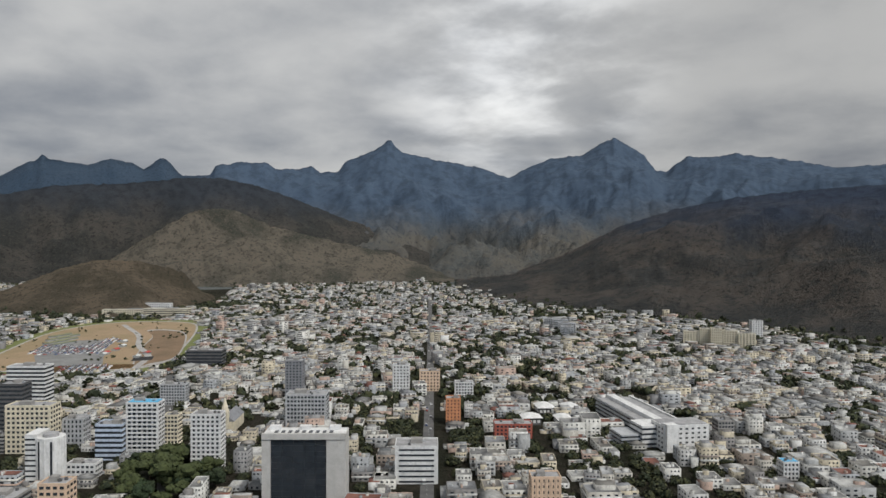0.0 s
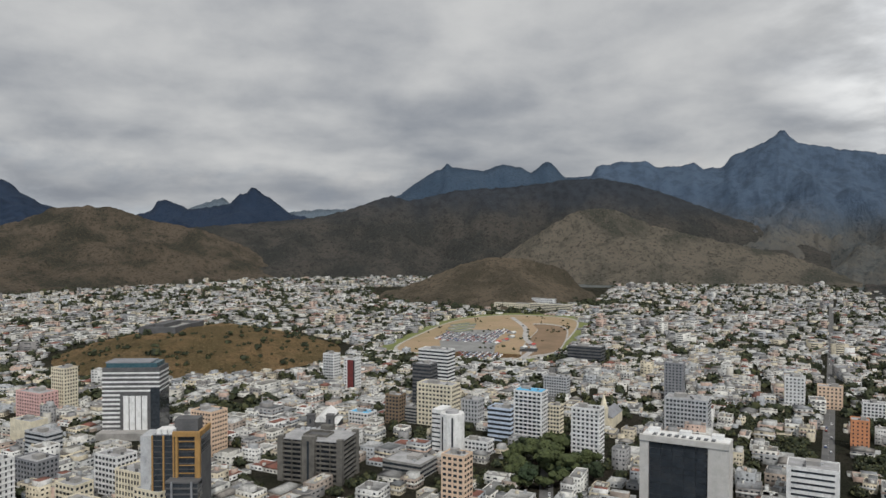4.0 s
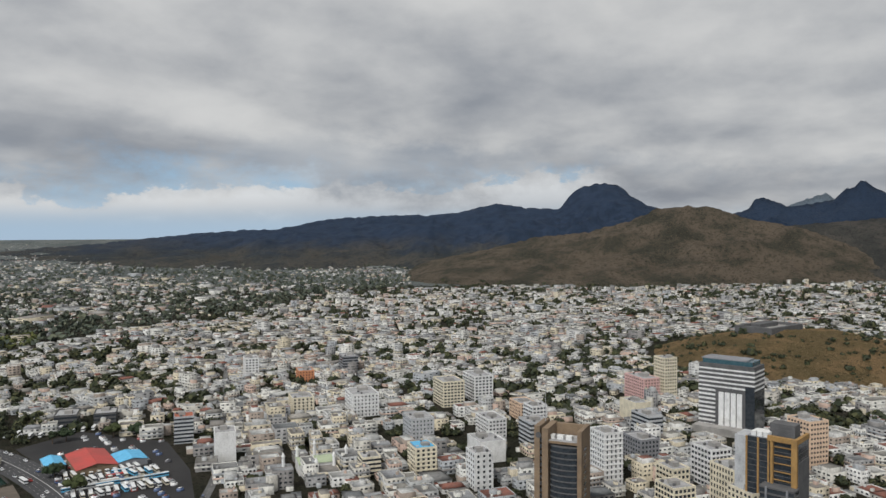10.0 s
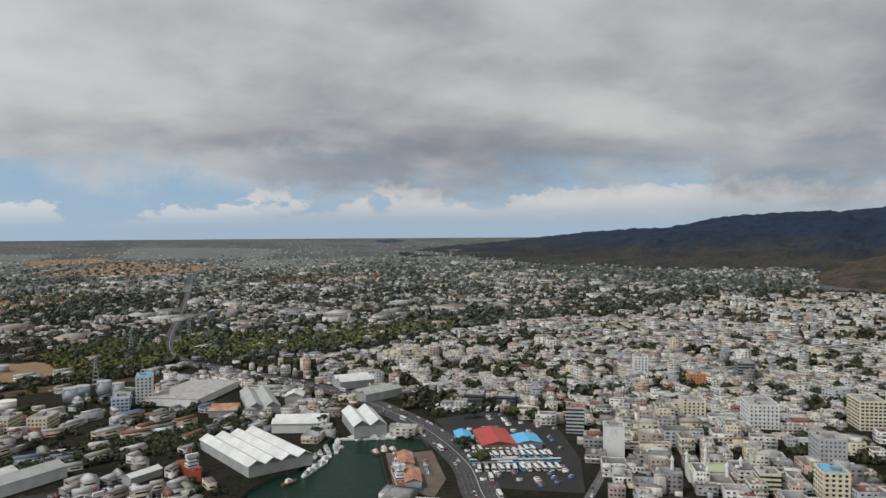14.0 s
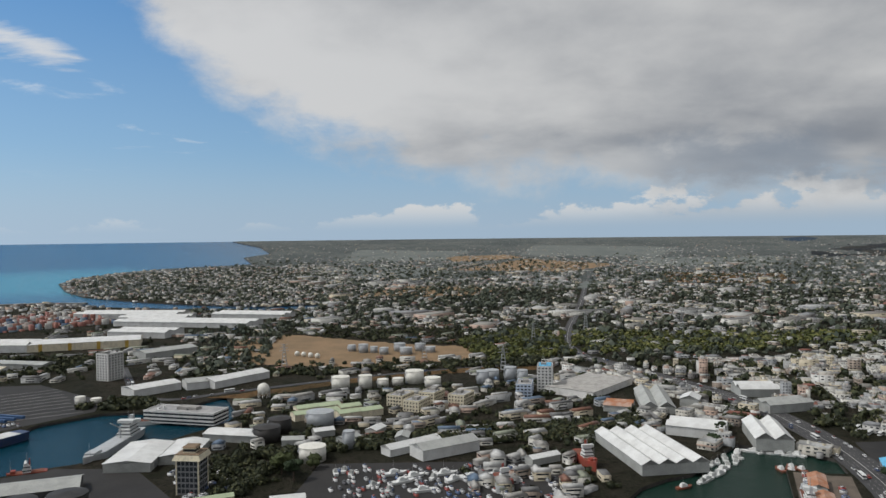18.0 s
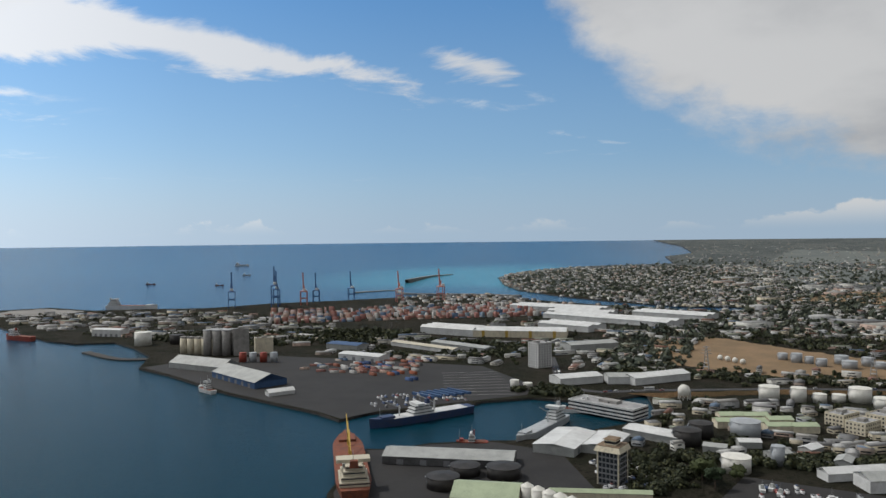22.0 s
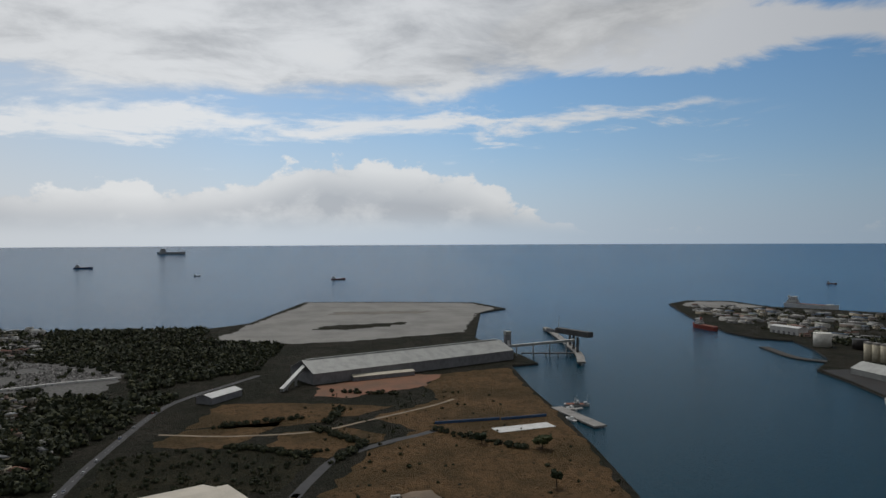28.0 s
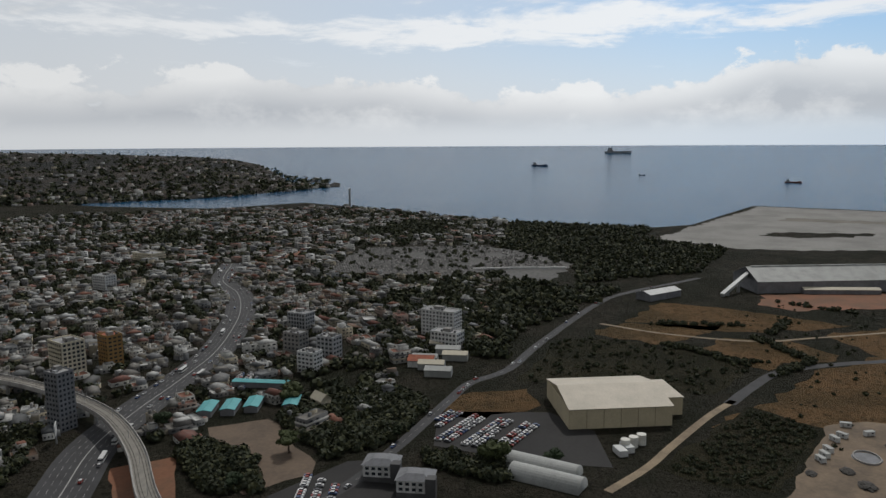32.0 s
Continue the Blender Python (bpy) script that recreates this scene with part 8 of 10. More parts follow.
tower_crane(-1755, -815)
wl = tagged(empty("hoarding", pose(-655, 200, 2.4, 0, 0, 0)), "blue hoarding and white slab on the dry field", "hoarding")
part("fence", box(-6, 0, 0, 1.0, 62, 2.5), sheet_blue, wl)
part("fence", box(-5, 55, 0, 1.0, 46, 2.5, 0.05), sheet_blue, wl)
part("slab", box(28, 42, 0, 17, 56, 0.5, 0.12), PALE["white"], wl)
for k in range(2):
    tagged(part("site_cabin", box(0, 0, 0, 9, 5, 3.4, 0, 0.1), sheet_white), "white cabin beside the small tanks", "cabin", group="site cabins").matrix_basis = pose(-397 - k * 6, -28 + k * 3, 2.5, 0, 0, 30)
for k in range(3):
    tagged(part("water_tank", cylinder(2.6, 6, 0, 16), tank_white), "small white tank beside the hall", "tank").matrix_basis = pose(-404 - k * 5, -26 + k * 4, 2.4)

# ---- fort on the hill ----
fort = tagged(empty("fort", pose(1128, 62, 36.0, 0, 0, -25)), "dark stone hill fort with low walls", "fort")
for px, py, pw, pd in ((0, -24, 84, 5), (0, 24, 84, 5), (-40, 0, 5, 44), (40, 0, 5, 44)):
    part("rampart", box(px, py, -6, pw, pd, 12), PALE["dark"], fort)
part("barrack", box(0, 6, -6, 50, 12, 14), PALE["dark"], fort)
part("yard", box(0, 0, -6, 78, 42, 8.5), PALE["concrete"], fort)

# ---- racecourse stands, mosque, church ----
block("grandstand", "cream racecourse grandstand with terraces", 1490, -690, 90, 20, 14, 134, "cream", "bands", 4)
block("school", "long cream school on the rise", 1540, -640, 120, 16, 12, 134, "cream", "grid", 3, 24, 0.4)
block("school", "pale terraced school wing", 1580, -700, 80, 16, 18, 134, "white", "grid", 4, 16, 0.4)
shed("mosque", "white mosque hall with a green courtyard roof", 432, 318, 26, 18, 8, -44, 1.5, sheet_green, PALE["white"])
for k, (ox, oy) in enumerate([(-18, -14), (18, -14), (-18, 14), (18, 14), (0, -16), (0, 16)]):
    m_ = tagged(empty("minaret", pose(432 + ox, 318 + oy, 2.4)), "slim white minaret of the mosque", "minaret", group="minarets")
    part("shaft", cylinder(1.3, 13, 0, 10, 1.0), PALE["white"], m_)
    part("cap", cylinder(1.5, 3, 13, 10, 0.1), PALE["white"], m_)
ch = tagged(empty("church", pose(590, -330, 2.4, 0, 0, -134)), "cream stone church with a pointed steeple", "church")
HERO_DISCS.append((590, -330, 26))
part("nave", box(0, 0, 0, 14, 34, 9), PALE["cream"], ch)
bm = box(0, 0, 9, 14.6, 34.6, 6, 0, 0, 1.0)
for v_ in bm.verts:
    if v_.co.z > 12:
        v_.co.x *= 0.02
part("nave_roof", bm, PALE["slate"], ch)
part("steeple_base", box(0, -19, 0, 6, 6, 18), PALE["cream"], ch)
part("steeple", cylinder(3.4, 13, 18, 8, 0.1, 0, -19), PALE["cream"], ch)

# ---- trees ----
bark = mat("bark", (0.10, 0.075, 0.055), (0.06, 0.045, 0.035), scale=1.0, fine=6.0)
leaf_mats = [leaf, mat("leaf_dark", (0.026, 0.042, 0.018), (0.016, 0.027, 0.012), scale=0.5, fine=3.0, bump=0.6), mat("leaf_light", (0.055, 0.068, 0.024), (0.032, 0.042, 0.016), scale=0.5, fine=3.0, bump=0.6)]


def tree_template(name, label, height, spread, material, seed):
    rnd = random.Random(seed)
    bm = bmesh.new()
    bmesh.ops.create_cone(bm, cap_ends=True, segments=7, radius1=height * 0.04, radius2=height * 0.02, depth=height * 0.55, matrix=Matrix.Translation((0, 0, height * 0.27)))
    for i in range(4):
        a = i * 1.6 + rnd.random()
        m = Matrix.Translation((math.cos(a) * spread * 0.18, math.sin(a) * spread * 0.18, height * 0.5)) @ Matrix.Rotation(a, 4, "Z") @ Matrix.Rotation(0.8, 4, "Y")
        bmesh.ops.create_cone(bm, cap_ends=False, segments=5, radius1=height * 0.018, radius2=height * 0.006, depth=height * 0.4, matrix=m)
    root = part("tree", bm, bark)
    root.name = name
    tagged(root, label, "tree")
    bm = bmesh.new()
    for i in range(9):
        a, rr = rnd.uniform(0, 6.28), rnd.uniform(0.1, 0.36) * spread
        c = Vector((math.cos(a) * rr, math.sin(a) * rr, height * rnd.uniform(0.48, 0.80)))
        s = spread * rnd.uniform(0.17, 0.27)
        vs = bmesh.ops.create_icosphere(bm, subdivisions=2, radius=1.0)["verts"]
        for v in vs:
            k = 1 + 0.45 * noise.noise(v.co * 2.2 + c)
            v.co = Vector((v.co.x * s * k, v.co.y * s * k, v.co.z * s * 0.72 * k)) + c
    pts = [v.co.copy() for v in bm.verts]
    for i in range(420):
        p = rnd.choice(pts)
        n = Vector((rnd.uniform(-1, 1), rnd.uniform(-1, 1), rnd.uniform(-0.4, 1))).normalized()
        t = n.orthogonal().normalized() * spread * rnd.uniform(0.03, 0.07)
        b = n.cross(t)
        p = p + n * spread * 0.02
        bm.faces.new([bm.verts.new(p + t), bm.verts.new(p + b), bm.verts.new(p - t), bm.verts.new(p - b * 0.8)])
    part("crown", bm, material, root)
    return root


TREES = [tree_template("broadleaf_tree", "dark green broadleaf tree with an uneven crown", 9 + i * 1.5, 9 + (i % 3) * 3, leaf_mats[i % 3], 30 + i) for i in range(6)]
for i, t in enumerate(TREES):
    t.matrix_basis = pose(-205 + i * 12, -60 - i * 9, 2.4)


def plant(x, y, size=1.0, kind=None, z=2.4):
    k = kind if kind is not None else rng.randint(6)
    s = size * rng.uniform(0.8, 1.2)
    return copy_thing(TREES[k], Matrix.Translation((x, y, z)) @ Matrix.Rotation(rng.uniform(0, 6.28), 4, "Z") @ Matrix.Diagonal((s, s, s * rng.uniform(0.85, 1.1), 1)))


def blob_base(sub):
    bm = bmesh.new()
    bmesh.ops.create_icosphere(bm, subdivisions=sub, radius=1.0)
    v = np.array([tuple(q.co) for q in bm.verts])
    f = np.array([[w.index for w in q.verts] for q in bm.faces])
    bm.free()
    return v, f


BLOBS = {k: blob_base(k) for k in (1, 2)}
BLOBS[0] = (np.array([(1, 0, 0), (-0.5, 0.87, 0), (-0.5, -0.87, 0), (0, 0, 1), (0, 0, -0.7)], float), np.array([(0, 1, 3), (1, 2, 3), (2, 0, 3), (1, 0, 4), (2, 1, 4), (0, 2, 4)]))


def woods(name, label, x, y, size, z=None, squash=0.8, sub=1, leaves=None):
    """Many tree crowns in one mesh: a rough core wrapped in loose clumps of leaves; sub 2 is finer, for those near by."""
    z = 2.5 + swell(x, y) if z is None else z
    r = np.hypot(x, y)
    base, vs, fs = 0, [], []
    for g, blob, clumps, leaf_size in ((r < 750, 1, 64 if sub == 2 else 30, 0.30 if sub == 2 else 0.40), ((r >= 750) & (r < 1200), 1, 18, 0.48), (r >= 1200, 0, 7, 0.60)):
        if g.any():
            v, f = crowns(x[g], y[g], z[g], size[g], squash, BLOBS[blob], clumps, leaf_size)
            vs.append(v)
            fs.append(f + base)
            base += len(v)
    v, f = np.concatenate(vs), np.concatenate(fs)
    return tagged(new(name, fast_mesh(name, v, f, np.zeros(len(f)), [leaves or leaf_far])), label, "trees", kind="stuff")


def crowns(x, y, z, size, squash, core, clumps, leaf_size):
    n = len(x)
    core_v, core_f = core
    size = size * (1 - swell(x, y) / 190)
    axes = np.stack([size * rng.uniform(0.75, 1.3, n), size * rng.uniform(0.75, 1.3, n), size * squash * rng.uniform(0.8, 1.25, n)], 1)[:, None]
    mid = np.stack([x, y, z + size * squash * 0.6], 1)[:, None]
    v = core_v[None] * (1 + rng.uniform(-0.35, 0.25, (n, len(core_v), 1))) * 0.80 * axes + mid
    f = (core_f[None] + (np.arange(n) * len(core_v))[:, None, None]).reshape(-1, 3)
    # leaf clumps
    d = rng.normal(0, 1, (n, clumps, 3))
    d[:, :, 2] = np.abs(d[:, :, 2]) * 1.1 - 0.35
    d /= np.linalg.norm(d, axis=2, keepdims=True)
    c = d * axes * rng.uniform(0.70, 1.12, (n, clumps, 1)) + mid
    nn = d + rng.normal(0, 0.6, d.shape)
    nn /= np.linalg.norm(nn, axis=2, keepdims=True)
    up = rng.normal(0, 1, d.shape)
    t1 = np.cross(nn, up)
    t1 /= np.linalg.norm(t1, axis=2, keepdims=True) + 1e-6
    t2 = np.cross(nn, t1)
    s = (size[:, None, None] * leaf_size) * rng.uniform(0.6, 1.3, (n, clumps, 1))
    q = np.stack([c + t1 * s, c + t2 * s * 0.8, c - t1 * s * 0.9 + nn * s * 0.3, c - t2 * s], 2).reshape(-1, 3)
    base = n * len(core_v)
    k = base + np.arange(n * clumps)[:, None] * 4
    f2 = np.concatenate([k + np.array([[0, 1, 2]]), k + np.array([[0, 2, 3]])])
    v = np.concatenate([v.reshape(-1, 3), q])
    return v, np.concatenate([f, f2])


# ---- the houses of the town ----
SEEDS = rng.uniform(-1, 1, (40, 2)) * 2600
TURNS = rng.choice([0.0, 0.18, -0.22, 0.42, -0.45], 40)


def district_turn(x, y):
    k = np.argmin((x[:, None] - SEEDS[None, :, 0]) ** 2 + (y[:, None] - SEEDS[None, :, 1]) ** 2, 1)
    t = TURNS[k]
    return np.where(np.hypot(x, y) < 760, 0.0, t)


def town_lots(step, r_lo, r_hi, a_lo, a_hi, block_n, street):
    out = []
    for t in (0.0, 0.18, -0.22, 0.42, -0.45):
        x, y, r, a = lots(step, GRID + t, r_lo, r_hi, a_lo, a_hi, 0.28, block_n, street)
        k = np.abs(district_turn(x, y) - t) < 0.01
        out.append(np.stack([x[k], y[k], r[k], a[k], np.full(k.sum(), t)]))
    return np.concatenate(out, 1)


def value_noise(x, y, scale, seed):
    return np.array([noise.noise(Vector((p * scale, q * scale, seed))) for p, q in zip(x, y)])


x, y, r, a, t = town_lots(13.0, 700, 2750, 14, 172, 6, 7.0)
green = value_noise(x, y, 0.006, 5.0) + 0.5 * value_noise(x, y, 0.02, 8.0)
ok = open_ground(x, y) & (r < foot(a) - 20) & clear_of_heroes(x, y)
# trees added beyond 1500 m dim the far town in place of cloud shade
is_tree = ok & (rng.rand(len(x)) < np.clip(0.27 + 0.62 * green, 0.06, 0.95) + np.where(r > 1500, 0.16, 0))
is_house = ok & ~is_tree & (rng.rand(len(x)) < np.where(r > 1900, 0.72, 0.86))
hx, hy, hr, ha, ht = (q[is_house] for q in (x, y, r, a, t))
n = len(hx)
w, d = np.clip(rng.lognormal(2.42, 0.40, n), 6, 30), np.clip(rng.lognormal(2.36, 0.36, n), 6, 26)
h = rng.choice([3.3, 4.2, 6.3, 6.8, 9.6, 12.6, 18.0], n, p=[0.36, 0.20, 0.25, 0.09, 0.075, 0.02, 0.005])
yaw = GRID + ht + rng.normal(0, 0.06, n)
near = hr < 1150
houses("town_houses_middle", "close-packed pale concrete houses with flat roofs", hx[near], hy[near], w[near], d[near], h[near], yaw[near], True, 3)
houses("town_houses_far", "far pale houses of the town below the hills", hx[~near], hy[~near], w[~near], d[~near], h[~near], yaw[~near], False, 1)
tx, ty, tr = x[is_tree], y[is_tree], r[is_tree]
dx, dy = tx[tr < 1200], ty[tr < 1200]
tx, ty = np.concatenate([tx, dx + rng.uniform(-8, 8, len(dx))]), np.concatenate([ty, dy + rng.uniform(-8, 8, len(dx))])
woods("town_trees", "dark green trees between the houses of the town", tx, ty, rng.uniform(2.6, 6.4, len(tx)))


def house_template(i):
    """A town house of one to five storeys, flat-roofed or with a low pitched roof, with wings and set-back storeys."""
    rnd = random.Random(200 + i)
    w, d, st = rnd.uniform(10, 23), rnd.uniform(9, 19), rnd.choice([1, 1, 2, 2, 3, 3, 4, 5])
    h = st * 3.0 + 0.4
    pitched = i % 5 == 2 and st < 4
    wall = mat("house_wall", None, palette=WALLS, scale=0.25, grime=0.45)
    roofm = mat("house_roof", None, palette=ROOFS, scale=0.3, grime=0.5)
    bm = box(0, 0, 0, w, d, h)
    root = part("town_house", bm, wall)
    kind = "low pale house" if st < 3 else "pale concrete town building"
    tagged(root, kind + (" with a low pitched roof" if pitched else " with a flat parapet roof"), "house", group="houses of the town centre")
    if i % 3 != 1:
        ww, wd, wh = w * rnd.uniform(0.35, 0.6), rnd.uniform(3, 6), max(3.0, h - 3.0 * rnd.randint(1, 2))
        part("wing", box(w * rnd.uniform(-0.2, 0.2), -d / 2 - wd / 2 + 0.1, 0, ww, wd, wh), wall, root)
        part("wing_roof", box(w * 0.0, -d / 2 - wd / 2 + 0.05, wh - 0.02, ww * 0.7, wd * 0.8, 0.25), roofm, root)
    if pitched:
        bm = box(0, 0, h - 0.02, w + 0.9, d + 0.9, 2.4)
        for v in bm.verts:
            if v.co.z > h + 1:
                v.co.x *= 0.45
                v.co.y *= 0.04
        part("roof", bm, roofm, root)
    else:
        bm = bmesh.new()
        for px, py, pw, pd in ((0, -d / 2 + 0.1, w + 0.06, 0.22), (0, d / 2 - 0.1, w + 0.06, 0.22), (-w / 2 + 0.1, 0, 0.22, d - 0.3), (w / 2 - 0.1, 0, 0.22, d - 0.3)):
            add_box(bm, px, py, h - 0.02, pw, pd, 0.7)
        part("parapet", bm, wall, root)
        part("roof", box(0, 0, h - 0.03, w - 0.5, d - 0.5, 0.15), roofm, root)
        if i % 2:
            sx, sy = rnd.choice([-1, 1]) * w * 0.18, rnd.choice([-1, 1]) * d * 0.15
            part("top_storey", box(sx, sy, h, w * 0.55, d * 0.6, 2.8), wall, root)
            part("top_roof", box(sx, sy, h + 2.78, w * 0.6, d * 0.65, 0.22), roofm, root)
        else:
            part("stair_head", box(rnd.uniform(-0.25, 0.25) * w, rnd.uniform(-0.25, 0.25) * d, h, w * 0.26, d * 0.3, 2.3), PALE["concrete"], root)
    bm = bmesh.new()
    bays = max(2, round(w / rnd.uniform(2.8, 4.0)))
    for s in range(st):
        b2 = rings_of_windows(w, d, 1.0 + s * 3.0, 1.15, bays, max(2, round(bays * d / w)), rnd.uniform(0.28, 0.80), 0.10)
        me = bpy.data.meshes.new("tmp")
        b2.to_mesh(me)
        b2.free()
        bm.from_mesh(me)
        bpy.data.meshes.remove(me)
    tagged(part("glazing", bm, glass_dark, root), kind="stuff")
    for s in range(1, st):
        if i % 3 == 0:
            part("floor_slab", box(0, 0, s * 3.0 - 0.12, w + 0.6, d + 0.6, 0.26), wall, root)
    if not pitched:
        part("water_tank", box(rnd.uniform(-0.3, 0.3) * w, rnd.uniform(-0.3, 0.3) * d, h, 1.6, 1.6, 1.7), PALE["concrete"] if i % 2 else PALE["dark"], root)
    part("lean_to", box(w * rnd.uniform(-0.3, 0.3), d / 2 + 1.4, 0, w * rnd.uniform(0.3, 0.6), 3.2, rnd.uniform(2.4, 3.2)), roofm, root)
    if st > 1 and i % 4 == 0:
        for s in range(1, st):
            part("balcony", box(0, d / 2 + 0.6, s * 3.0 - 0.1, w * 0.7, 1.2, 0.9), wall, root)
    return root


HOUSES = [house_template(i) for i in range(22)]
x, y, r, a, t = town_lots(15.0, 250, 700, 22, 172, 5, 8.0)
k = open_ground(x, y) & clear_of_heroes(x, y)
x, y, r, a = x[k], y[k], r[k], a[k]
order = np.argsort(r)
x, y, r, a = x[order], y[order], r[order], a[order]
green = value_noise(x, y, 0.008, 5.0) + 0.5 * value_noise(x, y, 0.03, 8.0)
spot = rng.rand(len(x))
count, trees_left = 0, 160
rest, TREE_SPOTS = [], []
for i in range(len(x)):
    leafy = 0.20 + 0.5 * green[i] + (0.24 if a[i] > 100 else 0.03)
    if spot[i] < leafy:
        if trees_left > 0:
            plant(x[i], y[i], rng.uniform(0.7, 1.1))
            trees_left -= 1
        else:
            TREE_SPOTS.append((x[i], y[i]))
    elif rng.rand() < 0.95:
        m = pose(x[i], y[i], 2.4, 0, 0, math.degrees(GRID) + rng.choice([0, 90, 180, 270]) + rng.normal(0, 2.5))
        if count < len(HOUSES):
            HOUSES[count].matrix_basis = m
        elif count < 205:
            copy_thing(HOUSES[rng.randint(len(HOUSES))], m)
        else:
            rest.append(i)
        count += 1
x, y = x[rest], y[rest]
n = len(x)
houses("town_houses_inner", "pale concrete houses and shops of the inner town", x, y, np.clip(rng.lognormal(2.6, 0.30, n), 8, 30), np.clip(rng.lognormal(2.5, 0.28, n), 8, 24), rng.choice([3.4, 6.4, 9.6, 12.6, 15.6], n, p=[0.30, 0.36, 0.22, 0.09, 0.03]), GRID + rng.normal(0, 0.05, n), True, 4)
tree_at = np.array([(px, py) for px, py in TREE_SPOTS])
woods("inner_town_trees", "green trees among the houses of the inner town", np.repeat(tree_at[:, 0], 4) + rng.uniform(-5, 5, 4 * len(tree_at)), np.repeat(tree_at[:, 1], 4) + rng.uniform(-5, 5, 4 * len(tree_at)), rng.uniform(2.0, 4.6, 4 * len(tree_at)), sub=2)

# ---- suburbs, western houses and woods ----
x, y, r, a = lots(17, 0.3, 950, 4600, -14, 61, 0.5)
k = open_ground(x, y) & (r > foot(np.maximum(a, 0)) + 10) & clear_of_heroes(x, y)
x, y, r, a = x[k], y[k], r[k], a[k]
built = value_noise(x, y, 0.0022, 31.0) + 0.5 * value_noise(x, y, 0.008, 33.0)
p = rng.rand(len(x))
hs = p < np.interp(r, [950, 1700, 2600, 3600, 4600], [0.36, 0.30, 0.22, 0.12, 0.06]) * np.clip(1 + 1.6 * built, 0.1, 2.2)
n = hs.sum()
houses("suburb_houses", "scattered pale houses of the northern suburbs", x[hs], y[hs], np.clip(rng.lognormal(2.25, 0.45, n), 5, 40), rng.uniform(6, 13, n), rng.choice([3.2, 4.0, 6.2, 9.0], n, p=[0.5, 0.28, 0.18, 0.04]), rng.uniform(0, 3, n), False, 1)
ts = ~hs & (p < np.interp(r, [950, 2000, 2700, 3500, 3900], [0.95, 0.84, 0.55, 0.30, 0.0]))
tn = ts.sum()
# these crowns use the leaf colour with distance haze mixed in
woods("suburb_trees", "trees of the northern suburbs with haze in their leaf colour", x[ts] + rng.uniform(-6, 6, tn), y[ts] + rng.uniform(-6, 6, tn), np.clip(rng.lognormal(1.48, 0.38, tn), 2.0, 10), leaves=leaf_haze)
# large pale halls and factories out in the suburbs
n = 150
ha_, hr_ = rng.uniform(-6, 52, n), rng.uniform(1250, 3300, n)
gx_, gy_ = hr_ * np.sin(np.radians(ha_)), hr_ * np.cos(np.radians(ha_))
k = open_ground(gx_, gy_) & (value_noise(gx_, gy_, 0.0022, 31.0) > -0.12) & (hr_ > foot(np.maximum(ha_, 0)) + 120)
n = k.sum()
houses("suburb_halls", "long pale halls and factories of the suburbs", gx_[k], gy_[k], rng.uniform(30, 85, n), rng.uniform(18, 45, n), rng.uniform(6, 11, n), rng.choice([0.3, 1.1, 0.8], n), False, 1)

x, y, r, a = lots(12.5, 0.9, 430, 1950, -143, -103, 0.32, 7, 6)
k = inside(x, y, LAND) & ~inside(x, y, [(-850, -440), (-1100, -500), (-1185, -300), (-1015, -140), (-880, -270)]) & clear_of_heroes(x, y)
for cx_, cy_, cr_ in DISCS:
    k &= np.hypot(x - cx_, y - cy_) > cr_ - 4
k &= ~((a > -112) & (r < 560)) & ~inside(x, y, [(-379, -280), (-402, -238), (-337, -175), (-310, -182), (-286, -205), (-335, -258)])
x, y, r, a = x[k], y[k], r[k], a[k]
green = value_noise(x, y, 0.005, 15.0) + 0.5 * value_noise(x, y, 0.02, 18.0)
tr_ = rng.rand(len(x)) < np.clip(0.36 + 0.62 * green + np.where(a > -112, 0.20, 0) + np.where(r > 1300, 0.15, 0), 0.08, 1)
hs = ~tr_ & (rng.rand(len(x)) < 0.85)
n = hs.sum()
nr = r[hs] < 1000
w_, d_, h_, q_ = np.clip(rng.lognormal(2.22, 0.36, n), 5.5, 24), np.clip(rng.lognormal(2.18, 0.3, n), 5.5, 18), rng.choice([3.2, 4.0, 6.4, 9.4], n, p=[0.46, 0.24, 0.24, 0.06]), 0.9 + rng.normal(0, 0.2, n)
hx, hy = x[hs], y[hs]
houses("district_houses", "low houses of the western district among trees", hx[nr], hy[nr], w_[nr], d_[nr], h_[nr], q_[nr], True, 3, 0.4, [worn_wall, worn_roof, glass_dark])
houses("district_houses_far", "far low houses near the western shore", hx[~nr], hy[~nr], w_[~nr], d_[~nr], h_[~nr], q_[~nr], False, 1, 0.4, [worn_wall, worn_roof, glass_dark])
tn = tr_.sum()
woods("district_trees", "dark trees of the western district", np.repeat(x[tr_], 2) + rng.uniform(-7, 7, 2 * tn), np.repeat(y[tr_], 2) + rng.uniform(-7, 7, 2 * tn), rng.uniform(2.2, 5.2, 2 * tn))


def thicket(name, label, poly, count, lo, hi, sub=1, leaves=None):
    xs, ys = [q[0] for q in poly], [q[1] for q in poly]
    px, py = rng.uniform(min(xs), max(xs), count * 3), rng.uniform(min(ys), max(ys), count * 3)
    k = inside(px, py, poly) & inside(px, py, LAND) & ~inside(px, py, BASIN)
    for cx_, cy_, cr_ in DISCS:
        k &= np.hypot(px - cx_, py - cy_) > cr_ - 6
    for cx_, cy_, cr_ in HERO_DISCS:
        k &= np.hypot(px - cx_, py - cy_) > cr_ * 0.85
    px, py = px[k][:count], py[k][:count]
    return woods(name, label, px, py, rng.uniform(lo, hi, len(px)), sub=sub, leaves=leaves)


